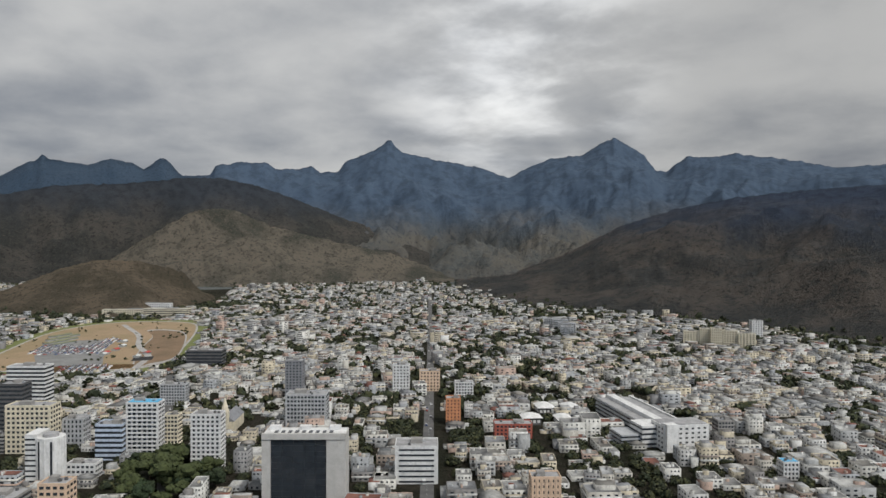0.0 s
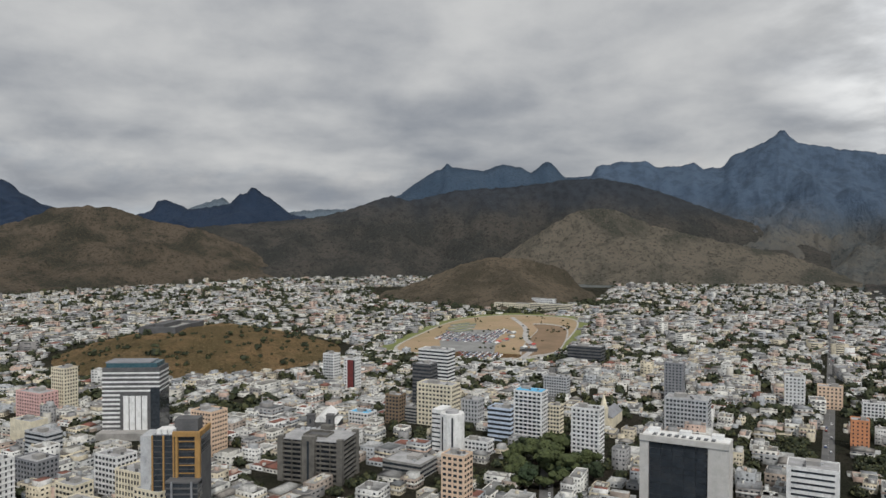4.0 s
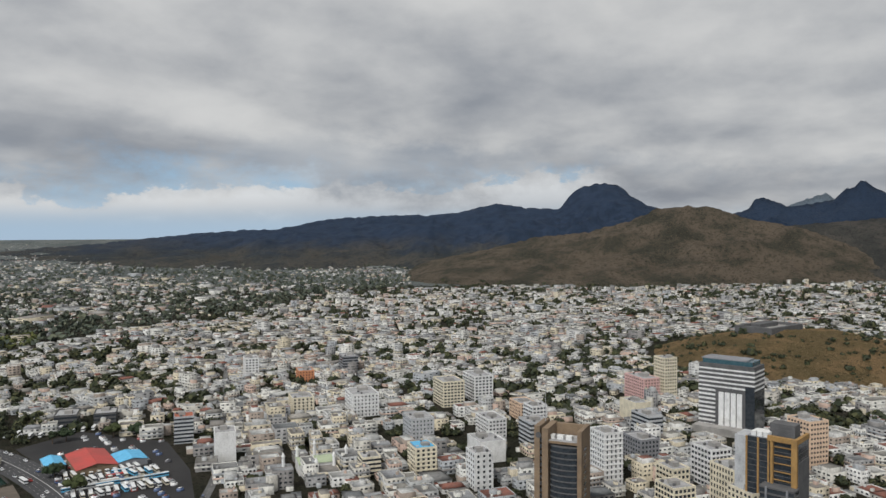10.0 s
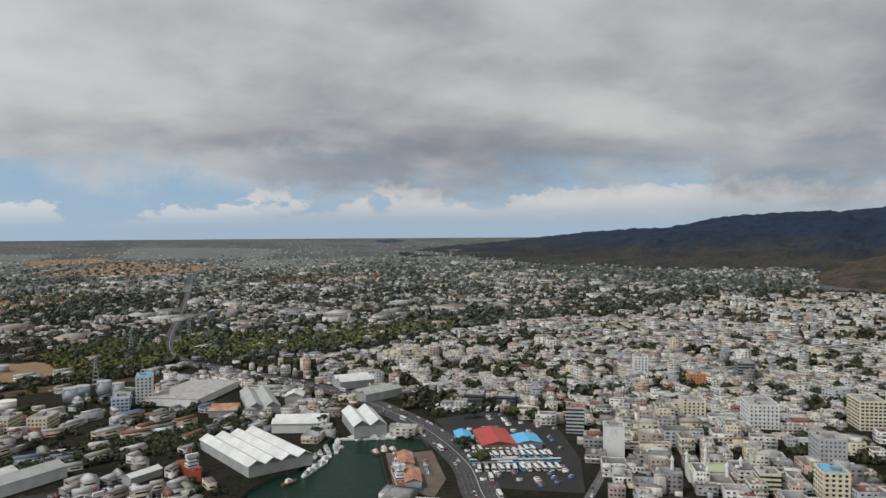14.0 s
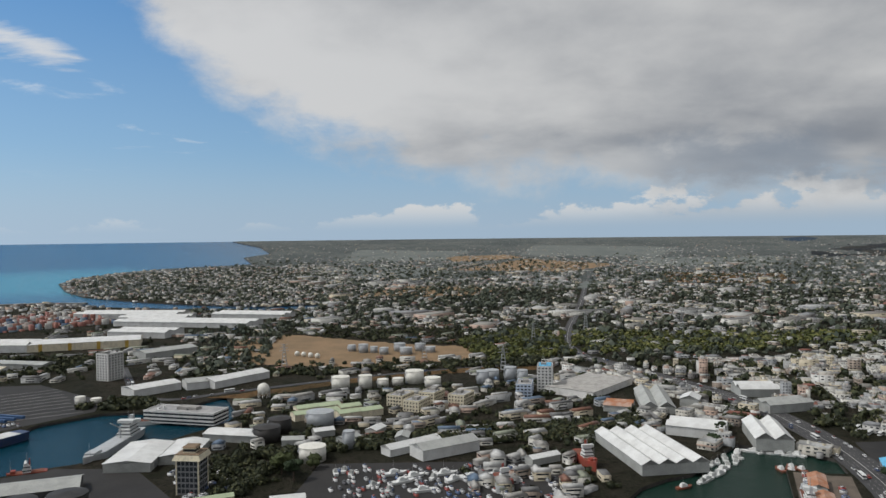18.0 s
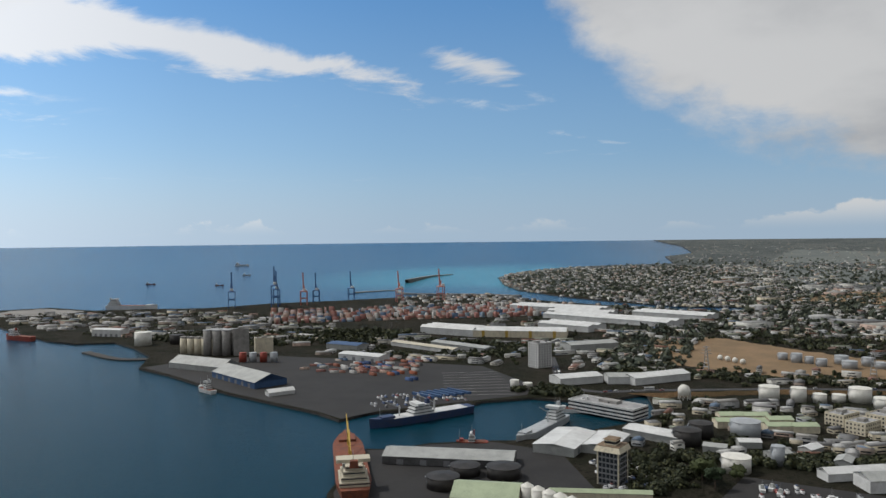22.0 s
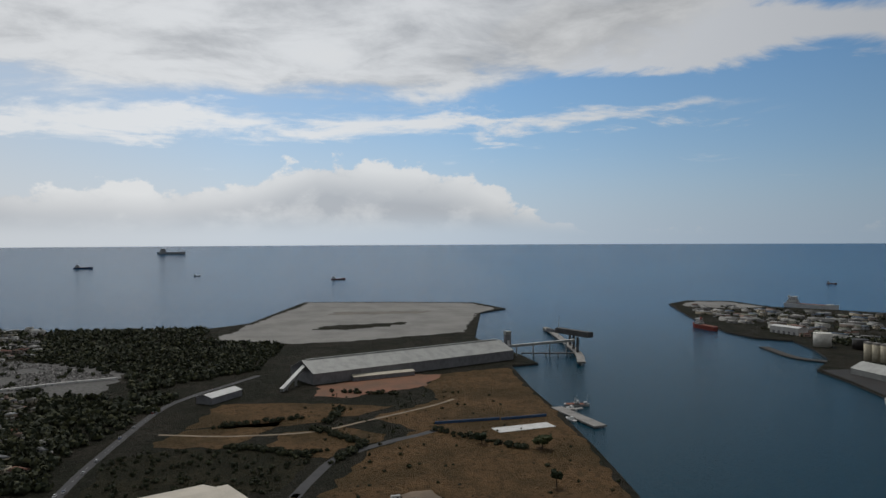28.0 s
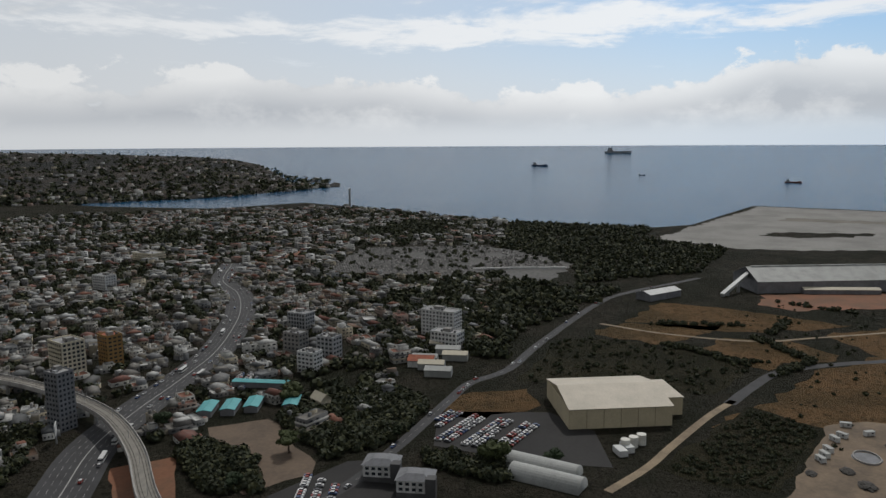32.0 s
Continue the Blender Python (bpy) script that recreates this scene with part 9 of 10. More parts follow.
thicket("thicket_shore", "dark thicket along the western shore", [(-1000, 20), (-1240, 70), (-1310, -60), (-1500, -60), (-1530, -340), (-1180, -300), (-1015, -140), (-880, -120)], 1900, 2.6, 5.4)
thicket("thicket_road", "dark trees along the road to the shore", [(-850, -60), (-650, -130), (-530, -150), (-560, -230), (-760, -300), (-900, -270)], 620, 2.6, 5.6)
thicket("thicket_hall", "dense dark trees beside the bare lot", [(-411, -235), (-465, -185), (-440, -150), (-372, -153), (-345, -175), (-385, -228)], 420, 2.5, 4.6, 2)
thicket("thicket_fields", "dark scrub between the fields", [(-620, -100), (-500, -110), (-510, 20), (-600, 60), (-640, -60)], 190, 0.8, 2.4)
patch("scrub_ground", "dark olive scrub between the fields", [(-622, -96), (-505, -108), (-512, 24), (-585, 52), (-628, -14), (-636, -56)], scrub_earth, 0.07, 6)
thicket("thicket_fields", "dark scrub beside the dirt track", [(-386, -2), (-490, 46), (-468, 76), (-455, 76), (-376, 44), (-376, 10)], 420, 0.5, 1.7, 2)
thicket("thicket_viaduct", "dark trees beside the viaduct", [(-290, -215), (-325, -255), (-345, -265), (-335, -215), (-300, -190)], 160, 2.5, 4.2, 2)
thicket("thicket_motorway", "dark trees beside the motorway", [(-240, -300), (-330, -350), (-340, -460), (-250, -420)], 300, 2.5, 4.5, 2)
thicket("thicket_car_park", "dark trees below the car park", [(-368, -130), (-365, -60), (-345, -85), (-350, -120)], 110, 2.2, 4.0, 2)
for hx0, hy0, hx1, hy1, cnt in [(-672, 62, -612, 96, 60), (-745, 95, -690, 75, 45), (-606, 92, -560, 60, 30), (-700, -30, -720, 60, 40), (-640, 165, -560, 220, 40), (-838, 90, -800, 160, 25), (-632, -10, -590, 52, 70)]:
    t_ = rng.rand(cnt)
    woods("hedge", "dark green hedge in the dry field", hx0 + (hx1 - hx0) * t_ + rng.uniform(-4, 4, cnt), hy0 + (hy1 - hy0) * t_ + rng.uniform(-4, 4, cnt), rng.uniform(1.2, 3.4, cnt), sub=2)
woods("field_bush", "scattered dark bushes in the dry grass", rng.uniform(-820, -420, 130), rng.uniform(60, 260, 130), rng.uniform(0.5, 1.9, 130))
thicket("thicket_boatyard", "dark trees between the works and the boatyard", [(-60, 575), (0, 620), (130, 640), (230, 660), (225, 625), (140, 590), (60, 600)], 420, 2.6, 5.0, 2)
thicket("thicket_channel", "dark trees along the channel bank", [(-300, 760), (-270, 800), (-225, 790), (-215, 755), (-262, 752)], 110, 2.4, 5.0)
thicket("thicket_basin", "dark trees behind the basin stores", [(150, 600), (300, 640), (340, 700), (330, 640), (250, 625), (180, 575)], 200, 2.4, 4.6)
thicket("thicket_docks", "trees between the docks and the works", [(-150, 560), (-100, 480), (-70, 520), (-65, 600), (-100, 590)], 140, 2.4, 4.6, 2)
thicket("thicket_river", "green trees of the river valley", [(140, 960), (290, 1020), (520, 1010), (760, 1080), (820, 1180), (560, 1180), (330, 1240), (220, 1280), (120, 1150)], 1300, 3.0, 6.0, leaves=leaf_bright)
thicket("thicket_works", "trees among the tank farms", [(-220, 900), (100, 930), (260, 940), (180, 1010), (-40, 950), (-230, 960)], 380, 2.0, 4.6)
thicket("thicket_port", "dark wood in the port", [(-1010, 900), (-800, 930), (-620, 1020), (-640, 1180), (-800, 1120), (-1000, 1000)], 700, 3.0, 6.5)
thicket("thicket_port_edge", "dark trees round the port sheds", [(-620, 900), (-420, 960), (-330, 1010), (-360, 1100), (-560, 1100)], 280, 2.5, 5.0)
thicket("thicket_lagoon", "trees on the northern cape with haze in their leaf colour", [(-800, 2180), (-1040, 2600), (-960, 2950), (-500, 3300), (-100, 2700), (-80, 1950), (-300, 1860), (-600, 2010)], 2600, 2.5, 6.0, leaves=leaf_haze)
x, y, r, a = lots(19, 0.6, 1850, 3300, -30, -2, 0.45)
k = inside(x, y, LAND) & (rng.rand(len(x)) < 0.42)
n = k.sum()
houses("cape_houses", "pale houses on the northern cape", x[k], y[k], rng.uniform(6, 15, n), rng.uniform(6, 11, n), rng.uniform(3, 6, n), rng.uniform(0, 3, n), False)
hill_r, hill_a = rng.uniform(0.1, 1.0, 330) ** 0.6 * 195, rng.uniform(0, 6.28, 330)
hx, hy = 1110 + hill_r * np.cos(hill_a), 20 + hill_r * np.sin(hill_a)
woods("hill_scrub", "green scrub on the dry fort hill", hx, hy, np.clip(rng.lognormal(0.75, 0.5, 330), 0.9, 6), 1.0 + 36 * (1 - (hill_r / 200) ** 2).clip(0, 1) ** 1.15)
# trees and last houses along the foot of the hills
n = 1500
ea_ = rng.uniform(60, 170, n)
er_ = foot(ea_) + rng.normal(-25, 45, n)
ex_, ey_ = er_ * np.sin(np.radians(ea_)), er_ * np.cos(np.radians(ea_))
k = open_ground(ex_, ey_)
ez_ = 2.5 + swell(ex_, ey_) + np.maximum(er_ - foot(ea_), 0) * 0.10
k2 = k & (rng.rand(n) < 0.8)
woods("foothill_trees", "dark trees where the town meets the hills", ex_[k2], ey_[k2], rng.uniform(2.5, 6.5, k2.sum()), ez_[k2])
# the quarter behind the knoll
x, y, r, a = lots(14, GRID, 2290, 2650, 100.3, 108.3, 0.3, 6, 7)
k = rng.rand(len(x)) < 0.62
n = k.sum()
houses("quarter_houses", "pale houses of the quarter behind the knoll", x[k], y[k], np.clip(rng.lognormal(2.4, 0.35, n), 6, 26), np.clip(rng.lognormal(2.3, 0.3, n), 6, 20), rng.choice([3.3, 4.2, 6.4, 9.6], n, p=[0.4, 0.25, 0.27, 0.08]), GRID + rng.normal(0, 0.1, n), False, 1)
woods("quarter_trees", "dark trees of the quarter behind the knoll", x[~k], y[~k], rng.uniform(2.6, 6.0, (~k).sum()))
tagged(new("cemetery_wall", ribbon("cemetery_wall", smooth_line([(-940, -262), (-968, -201), (-984, -146)]), 3.0, PALE["white"], 2.6, 2.7)), "long pale boundary wall across the cemetery", "wall", kind="structure")
# the far cape
n = 1500
ca, cu = rng.uniform(-139, -116.5, n), rng.rand(n) ** 1.3
c0, ce = np.interp(ca, [q[0] for q in CAPE], [q[1] for q in CAPE]), np.interp(ca, [q[0] for q in CAPE], [q[2] for q in CAPE])
c1 = c0 + 1300 * np.minimum(1.0, (-115.0 - ca) / 6)
cr = c0 + (c1 - c0) * cu
cz = (swell(c0, 0) - 2) * (1 - cu) + (170 + np.tan(np.radians(ce)) * c1) * cu + 3
cx, cy = cr * np.sin(np.radians(ca)), cr * np.cos(np.radians(ca))
g_ = rng.rand(n) < 0.22
v, f, ids = quads_for_houses(cx[g_], cy[g_], cz[g_], rng.uniform(8, 20, g_.sum()), rng.uniform(8, 14, g_.sum()), rng.uniform(4, 9, g_.sum()), rng.uniform(0, 3, g_.sum()), False)
tagged(new("headland_houses", fast_mesh("headland_houses", v, f, ids, [worn_wall, worn_roof])), "pale houses on the far headland", "houses", kind="stuff")
woods("headland_trees", "dark trees on the far headland", cx[~g_], cy[~g_], rng.uniform(5, 11, (~g_).sum()), cz[~g_])

# workshops, stores and yards between the larger sheds
def clutter(name, label, poly, step, share, tree_share, w_hi=16.0, keep_out=()):
    lo, hi = max(0.0, min(math.hypot(*q) for q in poly) - 400), max(math.hypot(*q) for q in poly) + 10
    x, y, r, a = lots(step, 0.35, lo, hi, -180, 180, 0.35)
    k = inside(x, y, poly) & inside(x, y, LAND) & ~inside(x, y, BASIN)
    for c_ in DISCS + [(q[0], q[1], q[2] * 0.95) for q in HERO_DISCS]:
        k &= np.hypot(x - c_[0], y - c_[1]) > c_[2]
    for po in keep_out:
        k &= ~inside(x, y, po)
    x, y = x[k], y[k]
    q = rng.rand(len(x))
    b = q < share
    n = b.sum()
    houses(name, label, x[b], y[b], rng.uniform(7, w_hi * 1.5, n), rng.uniform(5, 11, n), rng.choice([2.8, 3.6, 4.6, 6.0], n), 0.35 + rng.choice([0, 0.3, -0.4, 1.2], n), False, 1, 0.8, [town_wall, tin_roof, glass_dark])
    g_ = (q > share) & (q < share + tree_share)
    m = g_.sum()
    woods(name.replace("stores", "trees"), "dark trees among " + label, np.repeat(x[g_], 2) + rng.uniform(-5, 5, 2 * m), np.repeat(y[g_], 2) + rng.uniform(-5, 5, 2 * m), rng.uniform(1.8, 4.2, 2 * m))


YARD_A = [(-60, 470), (-45, 555), (100, 545), (135, 500), (120, 440), (20, 430)]
clutter("works_stores", "small pale workshops of the works", [(-130, 600), (-140, 780), (-40, 815), (120, 830), (250, 900), (300, 880), (330, 720), (215, 600), (120, 580), (0, 600)], 15, 0.38, 0.40)
clutter("boatyard_stores", "small stores of the boatyard", [(60, 440), (60, 560), (170, 590), (165, 490), (125, 430)], 12, 0.35, 0.15, 10)
clutter("depot_stores", "small stores by the tank farm", [(-160, 900), (-150, 1000), (150, 1000), (260, 960), (200, 900), (0, 870)], 20, 0.25, 0.40)
clutter("dock_stores", "small stores and offices of the docks", [(-640, 890), (-700, 1100), (-560, 1180), (-300, 1180), (-170, 1120), (-160, 900), (-300, 905)], 22, 0.34, 0.34, 22)
clutter("terminal_stores", "low buildings and stores of the container port", [(-1000, 900), (-1380, 950), (-1650, 1080), (-1500, 1200), (-1250, 1330), (-1000, 1350), (-760, 1150), (-700, 950)], 24, 0.34, 0.34, 26)
clutter("logistics_stores", "low stores among the logistics halls", [(-560, 1250), (-640, 1700), (-200, 1720), (-60, 1500), (-160, 1200)], 26, 0.35, 0.25, 26)

# gardens and single trees
for i in range(46):
    q = (rng.uniform(432, 530), rng.uniform(-258, -192))
    if inside([q[0]], [q[1]], GARDENS)[0]:
        plant(*q, rng.uniform(0.9, 1.35))
for q in [(-375, -60), (-362, -90), (-380, -150), (-420, -240), (-560, 232), (-470, 205), (-588, 190), (440, 505), (430, 520), (405, 545), (395, 548), (262, 570), (274, 585), (-395, -215), (-285, -150), (-345, -200), (-300, -205), (-350, -285), (340, 470), (330, 440), (322, 425), (-60, 520), (-70, 535), (-48, 545)]:
    plant(*q, rng.uniform(0.8, 1.1))



def pylon(x, y, h):
    z = 2.4 + float(swell(x, y))
    root = tagged(empty("power_pylon", pose(x, y, z)), "steel lattice power pylon above the trees", "pylon", group="pylons")
    for sx in (-1, 1):
        for sy in (-1, 1):
            bm = box(0, 0, 0, 0.5, 0.5, h)
            for v_ in bm.verts:
                k_ = 1 - v_.co.z / h * 0.85
                v_.co.x += sx * 3.5 * k_
                v_.co.y += sy * 3.5 * k_
            part("leg", bm, steel, root)
    for i_ in range(6):
        s_ = 7.2 * (1 - (i_ + 0.5) / 7 * 0.85)
        part("brace", box(0, 0, h * (i_ + 0.5) / 7, s_, s_, 0.35), steel, root)
    for i_ in range(3):
        part("cross_arm", box(0, 0, h * (0.72 + 0.12 * i_), 13 - 2.5 * i_, 0.5, 0.6), steel, root)
    return root


for q in [(232, 1120), (352, 1260), (505, 1220), (60, 1010), (150, 905), (-120, 960)]:
    pylon(q[0], q[1], 32)

# ---- vehicles ----
car_paint = mat("car_paint", None, palette=[(0.72, 0.72, 0.72), (0.60, 0.61, 0.62), (0.78, 0.78, 0.78), (0.10, 0.10, 0.11), (0.28, 0.29, 0.30), (0.70, 0.70, 0.70), (0.30, 0.04, 0.03), (0.06, 0.10, 0.22)], rough=0.3, scale=0.5, bump=0.0, spec=0.5)
tyre = mat("tyre", (0.02, 0.02, 0.02), (0.015, 0.015, 0.015), rough=0.9)


def undercarriage(at, r, track):
    """Wheels and the dark frame between them as one piece: a side outline with round wheels, given its width."""
    rim = []
    for sx in at:
        rim += [(sx + r * math.cos(math.pi + math.pi * k / 8), r + r * math.sin(math.pi + math.pi * k / 8)) for k in range(9)]
    rim = [(at[0] - r, r * 1.3)] + rim + [(at[1] + r, r * 1.3)]
    bm = bmesh.new()
    face = bm.faces.new([bm.verts.new((px, -track / 2, pz)) for px, pz in rim])
    made = bmesh.ops.extrude_face_region(bm, geom=[face])
    bmesh.ops.translate(bm, vec=(0, track, 0), verts=[v for v in made["geom"] if isinstance(v, bmesh.types.BMVert)])
    bmesh.ops.recalc_face_normals(bm, faces=bm.faces[:])
    return bm


def car_template():
    root = part("car", box(0, 0, 0.35, 4.3, 1.75, 0.75, 0, 0, 0.96), car_paint)
    tagged(root, "parked or driving car with dark windows", "car", group="cars")
    part("cabin", box(-0.15, 0, 1.08, 2.4, 1.6, 0.55, 0, 0, 0.82), glass_dark, root)
    part("car_roof", box(-0.15, 0, 1.62, 1.9, 1.35, 0.06), car_paint, root)
    part("undercarriage", undercarriage((-1.35, 1.35), 0.34, 1.8), tyre, root)
    return root


def bus_template(label, body, roofm):
    root = part("bus", box(0, 0, 0.5, 11, 2.5, 2.5), body)
    tagged(root, label, "bus", group="buses")
    part("window_band", box(0, 0, 1.7, 11.05, 2.56, 0.9), glass_dark, root)
    part("bus_roof", box(0, 0, 3.0, 10.8, 2.4, 0.15), roofm, root)
    part("undercarriage", undercarriage((-3.4, 3.2), 0.5, 2.45), tyre, root)
    return root


CAR = car_template()
CAR.matrix_basis = pose(-400, -100, 2.62, 0, 0, 30)
for row in range(8):
    for i in range(15):
        if rng.rand() < 0.9:
            u, v = -56 + row * 8.6 + (row % 2) * -2.6, -18 + i * 3.0
            if inside([-405 + v * 1.0 + u * 0.12], [-85 + u * 0.95 - v * 0.25], [(-430, -142), (-448, -75), (-425, -45), (-378, -30), (-372, -75), (-378, -128)])[0]:
                copy_thing(CAR, pose(-405 + v * 1.0 + u * 0.12, -85 + u * 0.95 - v * 0.25, 2.62, 0, 0, 80))
for i in range(33):
    if rng.rand() < 0.85:
        copy_thing(CAR, pose(-322 + (i % 11) * 2.6 + (i // 11) * 3, -176 + (i // 11) * 9 + (i % 11) * 0.8, 2.62, 0, 0, 105))
BUSES = [bus_template("white bus in the traffic", sheet_white, sheet_white), bus_template("cream bus with a red band", sheet_cream, sheet_white), bus_template("red city bus in the bus yard", sheet_red, sheet_red), bus_template("blue city bus in the bus yard", PALE["skyblue"], sheet_white)]
for i, b in enumerate(BUSES):
    b.matrix_basis = pose(340 + i * 9, 420 + i * 6, 2.62, 0, 0, 150)
for i in range(46):
    u, v = (i % 12) * 5.0, (i // 12) * 15
    copy_thing(BUSES[rng.choice([0, 0, 0, 1, 1, 3])], pose(318 + u * 0.85 + v * 0.55, 402 - u * 0.55 + v * 0.9 + 20, 2.62, 0, 0, 62 + rng.normal(0, 4) + (90 if i // 12 == 1 else 0)))
for i in range(16):
    copy_thing(BUSES[0], pose(392 + (i % 8) * 7, 585 + (i // 8) * 16 - (i % 8) * 4, 2.62, 0, 0, 40))
for label, (line, width) in ROAD_LINES.items():
    if "track" in label or "racecourse" in label or "lane" in label:
        continue
    dense = 0.11 if "motorway" in label else 0.06
    for i in range(1, len(line) - 1):
        p_ = line[i]
        if p_.length > 1250:
            break
        d_ = (line[i + 1] - line[i - 1]).normalized()
        for lane in ((-0.36, -0.2, 0.2, 0.36) if width > 20 else (-0.22, 0.22)):
            if rng.rand() < dense * 1.9:
                c_ = p_ + Vector((-d_.y, d_.x)) * lane * width
                src = CAR if rng.rand() < 0.9 else BUSES[0]
                copy_thing(src, pose(c_.x, c_.y, 2.62, 0, 0, math.degrees(math.atan2(d_.y, d_.x)) + (180 if lane > 0 else 0)))


# ---- graves, parked cars and small things on open ground ----
def rows_of(poly, du, dv, yaw, keep=0.9):
    """Points in rows inside an outline."""
    cx_, cy_ = sum(q[0] for q in poly) / len(poly), sum(q[1] for q in poly) / len(poly)
    n_ = int(260 / min(du, dv))
    i_, j_ = np.meshgrid(np.arange(-n_, n_ + 1), np.arange(-n_, n_ + 1))
    u_, v_ = i_.ravel() * du, j_.ravel() * dv
    px_, py_ = cx_ + u_ * math.cos(yaw) - v_ * math.sin(yaw), cy_ + u_ * math.sin(yaw) + v_ * math.cos(yaw)
    k_ = inside(px_, py_, poly) & (rng.rand(len(px_)) < keep)
    return px_[k_], py_[k_]


grave_stone = mat("grave_stone", None, palette=[(0.30, 0.29, 0.28), (0.20, 0.195, 0.19), (0.12, 0.12, 0.115), (0.40, 0.39, 0.37), (0.09, 0.09, 0.085), (0.24, 0.23, 0.22)], island=1, scale=0.3)
CEMETERY = [(-879, -450), (-1090, -486), (-1172, -304), (-1011, -152), (-905, -280)]
gx_, gy_ = rows_of(CEMETERY, 4.6, 3.4, 0.5, 0.82)
k = value_noise(gx_, gy_, 0.02, 3.0) > -0.28
gx_, gy_ = gx_[k], gy_[k]
n = len(gx_)
v, f, ids = quads_for_houses(gx_, gy_, np.full(n, 2.6), rng.uniform(1.6, 3.0, n), rng.uniform(0.9, 1.8, n), rng.uniform(0.5, 1.9, n), np.full(n, 0.5) + rng.normal(0, 0.05, n), False)
tagged(new("graves", fast_mesh("graves", v, f, np.zeros(len(f)), [grave_stone])), "close rows of grey stone graves", "graves", kind="stuff")
k = rng.rand(n) < 0.03
woods("cemetery_trees", "dark trees scattered among the graves", gx_[k], gy_[k], rng.uniform(1.8, 4.2, k.sum()))


def parked(name, label, poly, yaw, du=3.0, dv=7.5, keep=0.75):
    """Cars in rows, far off, in one mesh."""
    px_, py_ = rows_of(poly, du, dv, yaw, keep)
    n_ = len(px_)
    z_ = np.full(n_, 2.95)
    a_ = quads_for_houses(px_, py_, z_ + 0.6, np.full(n_, 1.75), np.full(n_, 4.3), np.full(n_, 0.75), np.full(n_, yaw), False)
    b_ = quads_for_houses(px_, py_, z_ + 1.0, np.full(n_, 1.5), np.full(n_, 2.3), np.full(n_, 0.9), np.full(n_, yaw), False)
    return tagged(new(name, fast_mesh(name, np.concatenate([a_[0], b_[0]]), np.concatenate([a_[1], b_[1] + len(a_[0])]), np.concatenate([np.zeros(len(a_[1])), np.where(b_[2] == 1, 0, 1)]), [car_far, glass_dark])), label, "cars", kind="stuff")


car_far = mat("car_far", None, palette=[(0.60, 0.60, 0.60), (0.42, 0.43, 0.44), (0.70, 0.70, 0.70), (0.08, 0.08, 0.09), (0.22, 0.23, 0.24), (0.26, 0.05, 0.04), (0.07, 0.11, 0.22)], island=1, rough=0.35, spec=0.5)
parked("parked_cars", "rows of cars on the racecourse car park", [(1132, -324), (1220, -373), (1159, -415), (1232, -478), (1188, -475), (1079, -399), (1102, -356)], -0.55)
parked("parked_cars", "cars parked in rows beside the racecourse", [(934, -298), (1004, -324), (980, -380), (913, -347), (890, -319)], -0.55)
parked("parked_cars", "rows of cars beside the teal canopies", [(-460, -312), (-464, -288), (-437, -272), (-426, -290)], 0.35, 3.0, 7.0)
parked("parked_cars", "cars parked at the retail park", [(178, 822), (176, 795), (205, 745), (255, 795), (265, 838), (223, 858)], 0.5, 3.0, 9.0, 0.4)
for i in range(6):
    shed("race_shed", "low pale green canopy on the racecourse", 1205 + i * 19, -396 - i * 8 + (i % 2) * 14, 44, 7, 3.0, -62, 1.0, MATS["race_green"] if "race_green" in MATS else mat("race_green", (0.20, 0.21, 0.13), (0.15, 0.16, 0.10)))
for q in [(1060, -400), (1072, -408), (1090, -428), (1010, -425), (1030, -447), (1165, -470), (1120, -450)]:
    shed("race_tent", "small market tent on the racecourse", q[0], q[1], 11, 8, 2.6, -50, 1.6, sheet_red if rng.rand() < 0.4 else sheet_white)
patch("race_pit", "dark pond on the racecourse", [(985, -405), (1010, -420), (1002, -445), (975, -430)], tarmac_yard, 0.55, 2)
oval = closed_smooth([(1284, -559), (1263, -590), (1184, -581), (978, -467), (938, -408), (930, -385), (1066, -451), (1200, -530)])
patch("race_sand_rail", "pale inner rail of the training oval", oval, concrete, 0.40)
patch("race_sand", "bare brown training ground", shrink(oval, 0.93), mat("race_brown", (0.20, 0.135, 0.085), (0.14, 0.10, 0.06), scale=0.03, fine=0.4), 0.46)
bx_, by_ = rng.uniform(900, 1400, 500), rng.uniform(-640, -230, 500)
k = inside(bx_, by_, shrink(race_line, 0.84)) & (value_noise(bx_, by_, 0.02, 9.0) > 0.12)
woods("race_bushes", "dark bushes on the racecourse infield", bx_[k], by_[k], rng.uniform(0.8, 2.6, k.sum()))
ring = [Vector(q) for q in shrink(race_line, 1.04)]
rx_, ry_ = np.array([q.x for q in ring for _ in range(5)]) + rng.uniform(-12, 12, 5 * len(ring)), np.array([q.y for q in ring for _ in range(5)]) + rng.uniform(-12, 12, 5 * len(ring))
k = ~inside(rx_, ry_, race_line) & (rng.rand(len(rx_)) < np.where(np.hypot(rx_, ry_) < 1150, 0.8, 0.4))
woods("race_trees", "dark trees round the racecourse", rx_[k], ry_[k], rng.uniform(2.8, 6.0, k.sum()))
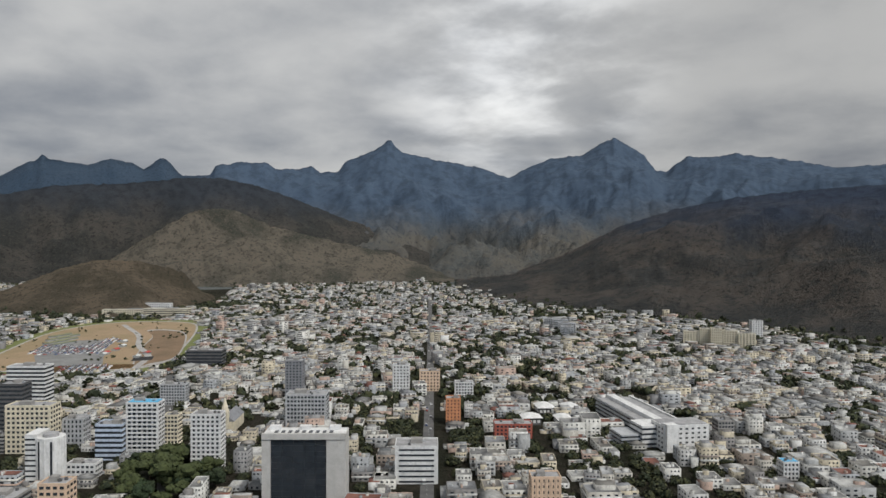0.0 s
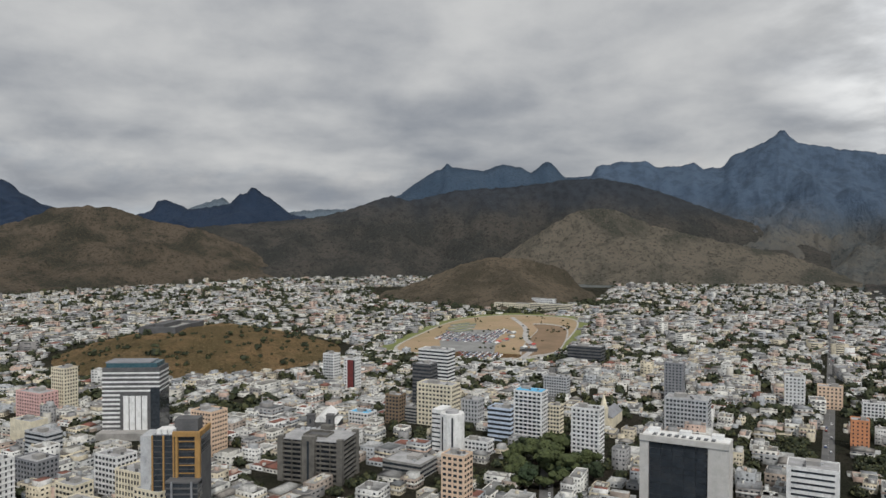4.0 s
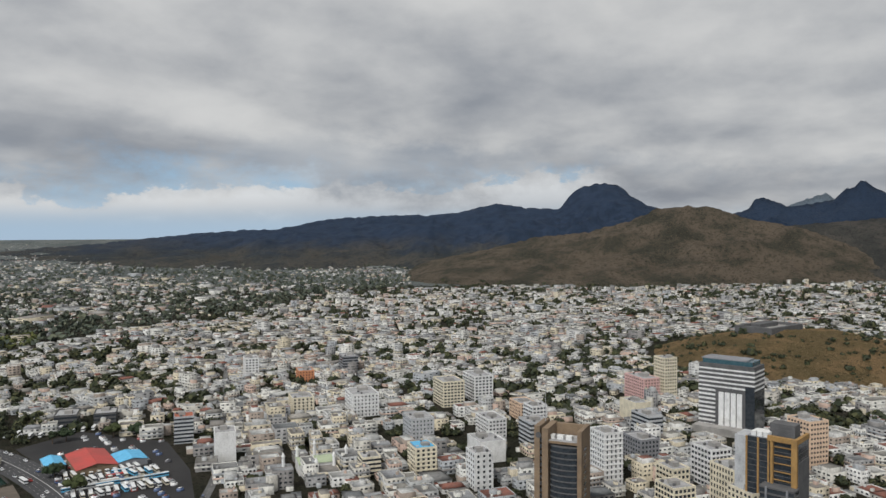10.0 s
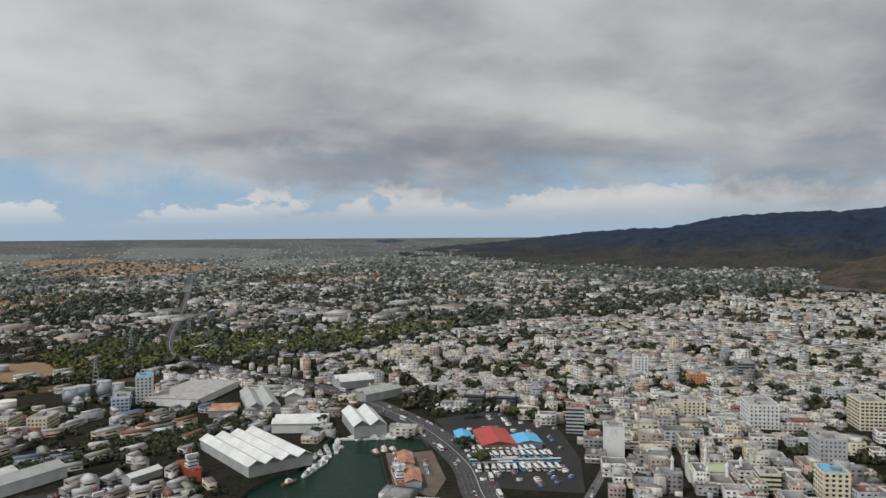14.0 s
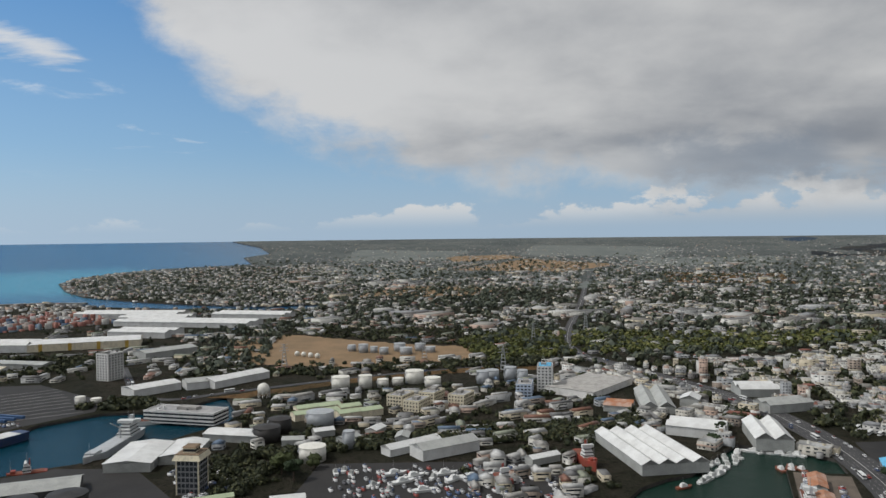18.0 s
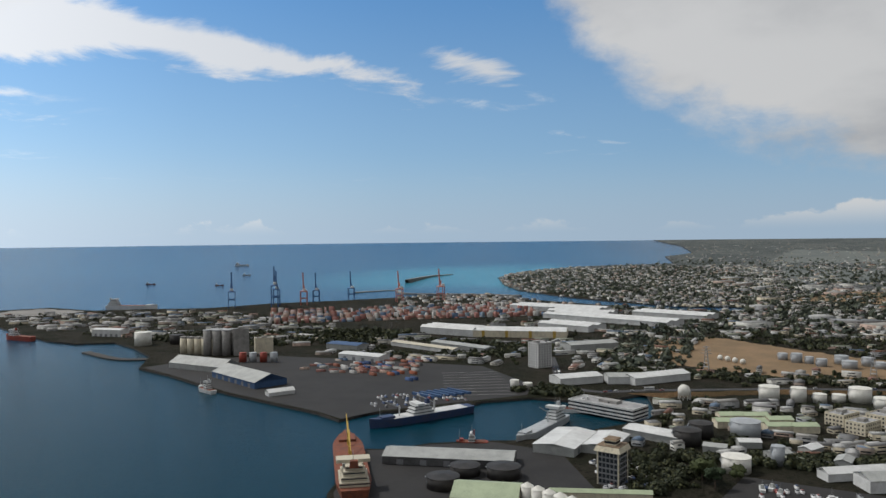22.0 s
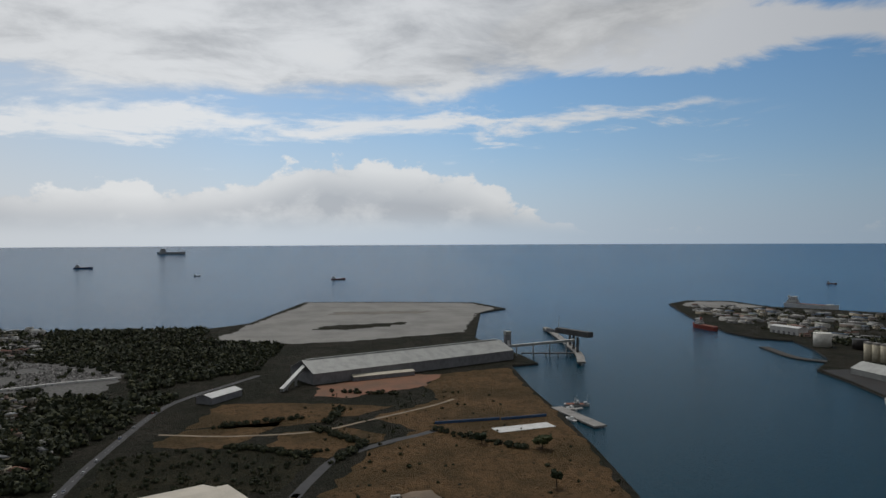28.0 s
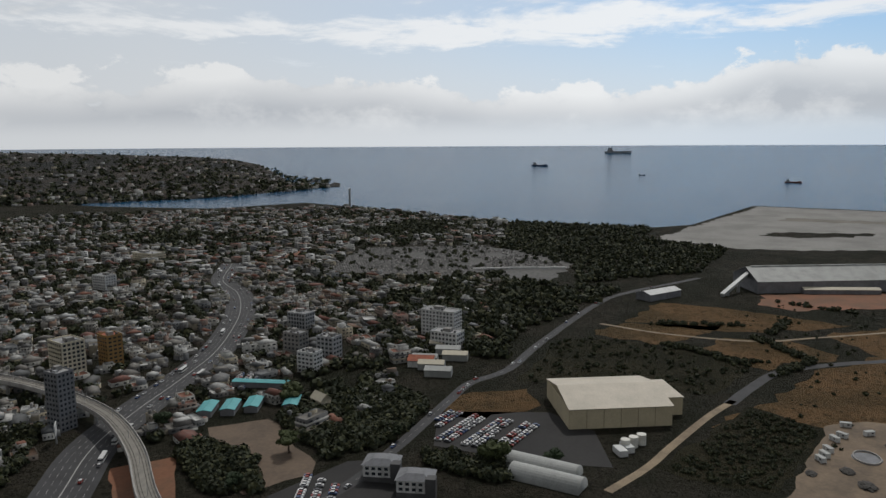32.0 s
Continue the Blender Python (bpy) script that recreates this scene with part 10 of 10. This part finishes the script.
# building site
basin_ring = tagged(empty("settling_basin", pose(-429, 97, 2.5)), "round grey concrete basin on the building site", "basin")
bm = bmesh.new()
for i in range(28):
    th = i * 2 * math.pi / 28
    add_box(bm, 9 * math.cos(th), 6.5 * math.sin(th), 0, 0.5, 2.0, 1.0, th)
part("rim", bm, concrete, basin_ring)
part("bottom", cylinder(7.5, 0.15, 0.05, 28), PALE["slate"], basin_ring)
for q in [(-408, 84, 5), (-415, 112, 4), (-392, 90, 6), (-400, 66, 4), (-450, 112, 3)]:
    bm = bmesh.new()
    bmesh.ops.create_icosphere(bm, subdivisions=3, radius=1.0)
    for v in bm.verts:
        v.co = Vector((v.co.x * q[2], v.co.y * q[2] * 0.7, max(v.co.z, -0.1) * q[2] * 0.28)) * (1 + 0.35 * noise.noise(v.co * 2.3 + Vector((q[0], 0, 0))))
    tagged(part("rubble_heap", bm, rock), "grey heap of rubble and spoil on the site", "rubble").matrix_basis = pose(q[0], q[1], 2.55)
for q in [(-418, 73, 0), (-425, 76, 0), (-433, 79, 0), (-450, 85, 0), (-457, 90, 20), (-475, 95, 60), (-464, 105, 90), (-458, 121, 10), (-446, 128, 20)]:
    root = part("site_cabin", box(0, 0, 0.2, 6.0, 2.5, 2.5, 0, 0), sheet_white)
    root.matrix_basis = pose(q[0], q[1], 2.55, 0, 0, 30 + q[2])
    tagged(root, "white site cabin on the bare yard", "cabin", group="site cabins")
    part("cabin_roof", box(0, 0, 2.7, 6.2, 2.7, 0.12), sheet_grey, root)
    part("window", box(1.2, -1.27, 1.3, 1.2, 0.06, 0.8), glass_dark, root)
    part("door", box(-1.5, -1.27, 0.25, 0.9, 0.06, 2.0), sheet_grey, root)

# vehicles, trailers and gear on the open yards
parked("parked_cars", "cars and vans parked in the boatyard", [(-40, 480), (-30, 545), (90, 535), (125, 495), (110, 450)], 0.4, 3.2, 9.0, 0.35)
parked("parked_cars", "cars parked by the harbour offices", [(-150, 545), (-120, 560), (-95, 500), (-120, 480)], 1.2, 3.0, 8.0, 0.7)
parked("parked_cars", "lorries and cars on the container yard", [(-402, 640), (-384, 634), (-318, 704), (-350, 716), (-420, 690)], 0.9, 4.2, 9.0, 0.4)
n = 130
qx_, qy_ = rows_of([(-545, 770), (-591, 875), (-516, 871), (-462, 928), (-412, 756), (-468, 782)], 14.5, 8.0, -0.35, 0.16)
n = len(qx_)
v, f, ids = quads_for_houses(qx_, qy_, np.full(n, 3.6), np.full(n, 12.2), np.full(n, 2.5), np.full(n, 2.6), np.full(n, -0.35), False)
tagged(new("trailers", fast_mesh("trailers", v, f, np.zeros(len(f)), [mat("trailer_paint", None, palette=[(0.04, 0.07, 0.16), (0.05, 0.09, 0.20), (0.28, 0.09, 0.05), (0.35, 0.35, 0.34), (0.12, 0.12, 0.12), (0.20, 0.075, 0.05)], island=1)])), "rows of blue and rust container trailers", "trailers", kind="stuff")
thicket("thicket_tanks", "olive scrub and trees behind the fuel tanks", [(-150, 1300), (0, 1190), (130, 1120), (185, 1040), (210, 1330), (60, 1400), (-150, 1420)], 520, 1.8, 4.6)
clutter("tank_stores", "small stores behind the fuel tanks", [(-150, 1300), (0, 1190), (130, 1120), (185, 1040), (210, 1330), (60, 1400), (-150, 1420)], 24, 0.22, 0.1, 20)
parked("parked_cars", "cars and vans round the bus station", [(300, 400), (330, 450), (352, 500), (430, 555), (438, 470), (395, 405), (345, 350)], 1.1, 4.5, 12.0, 0.4)
parked("parked_cars", "cars parked along the fishing quay", [(296, 490), (284, 494), (256, 432), (262, 405), (285, 422), (312, 480)], 1.1, 3.4, 10.0, 0.3)
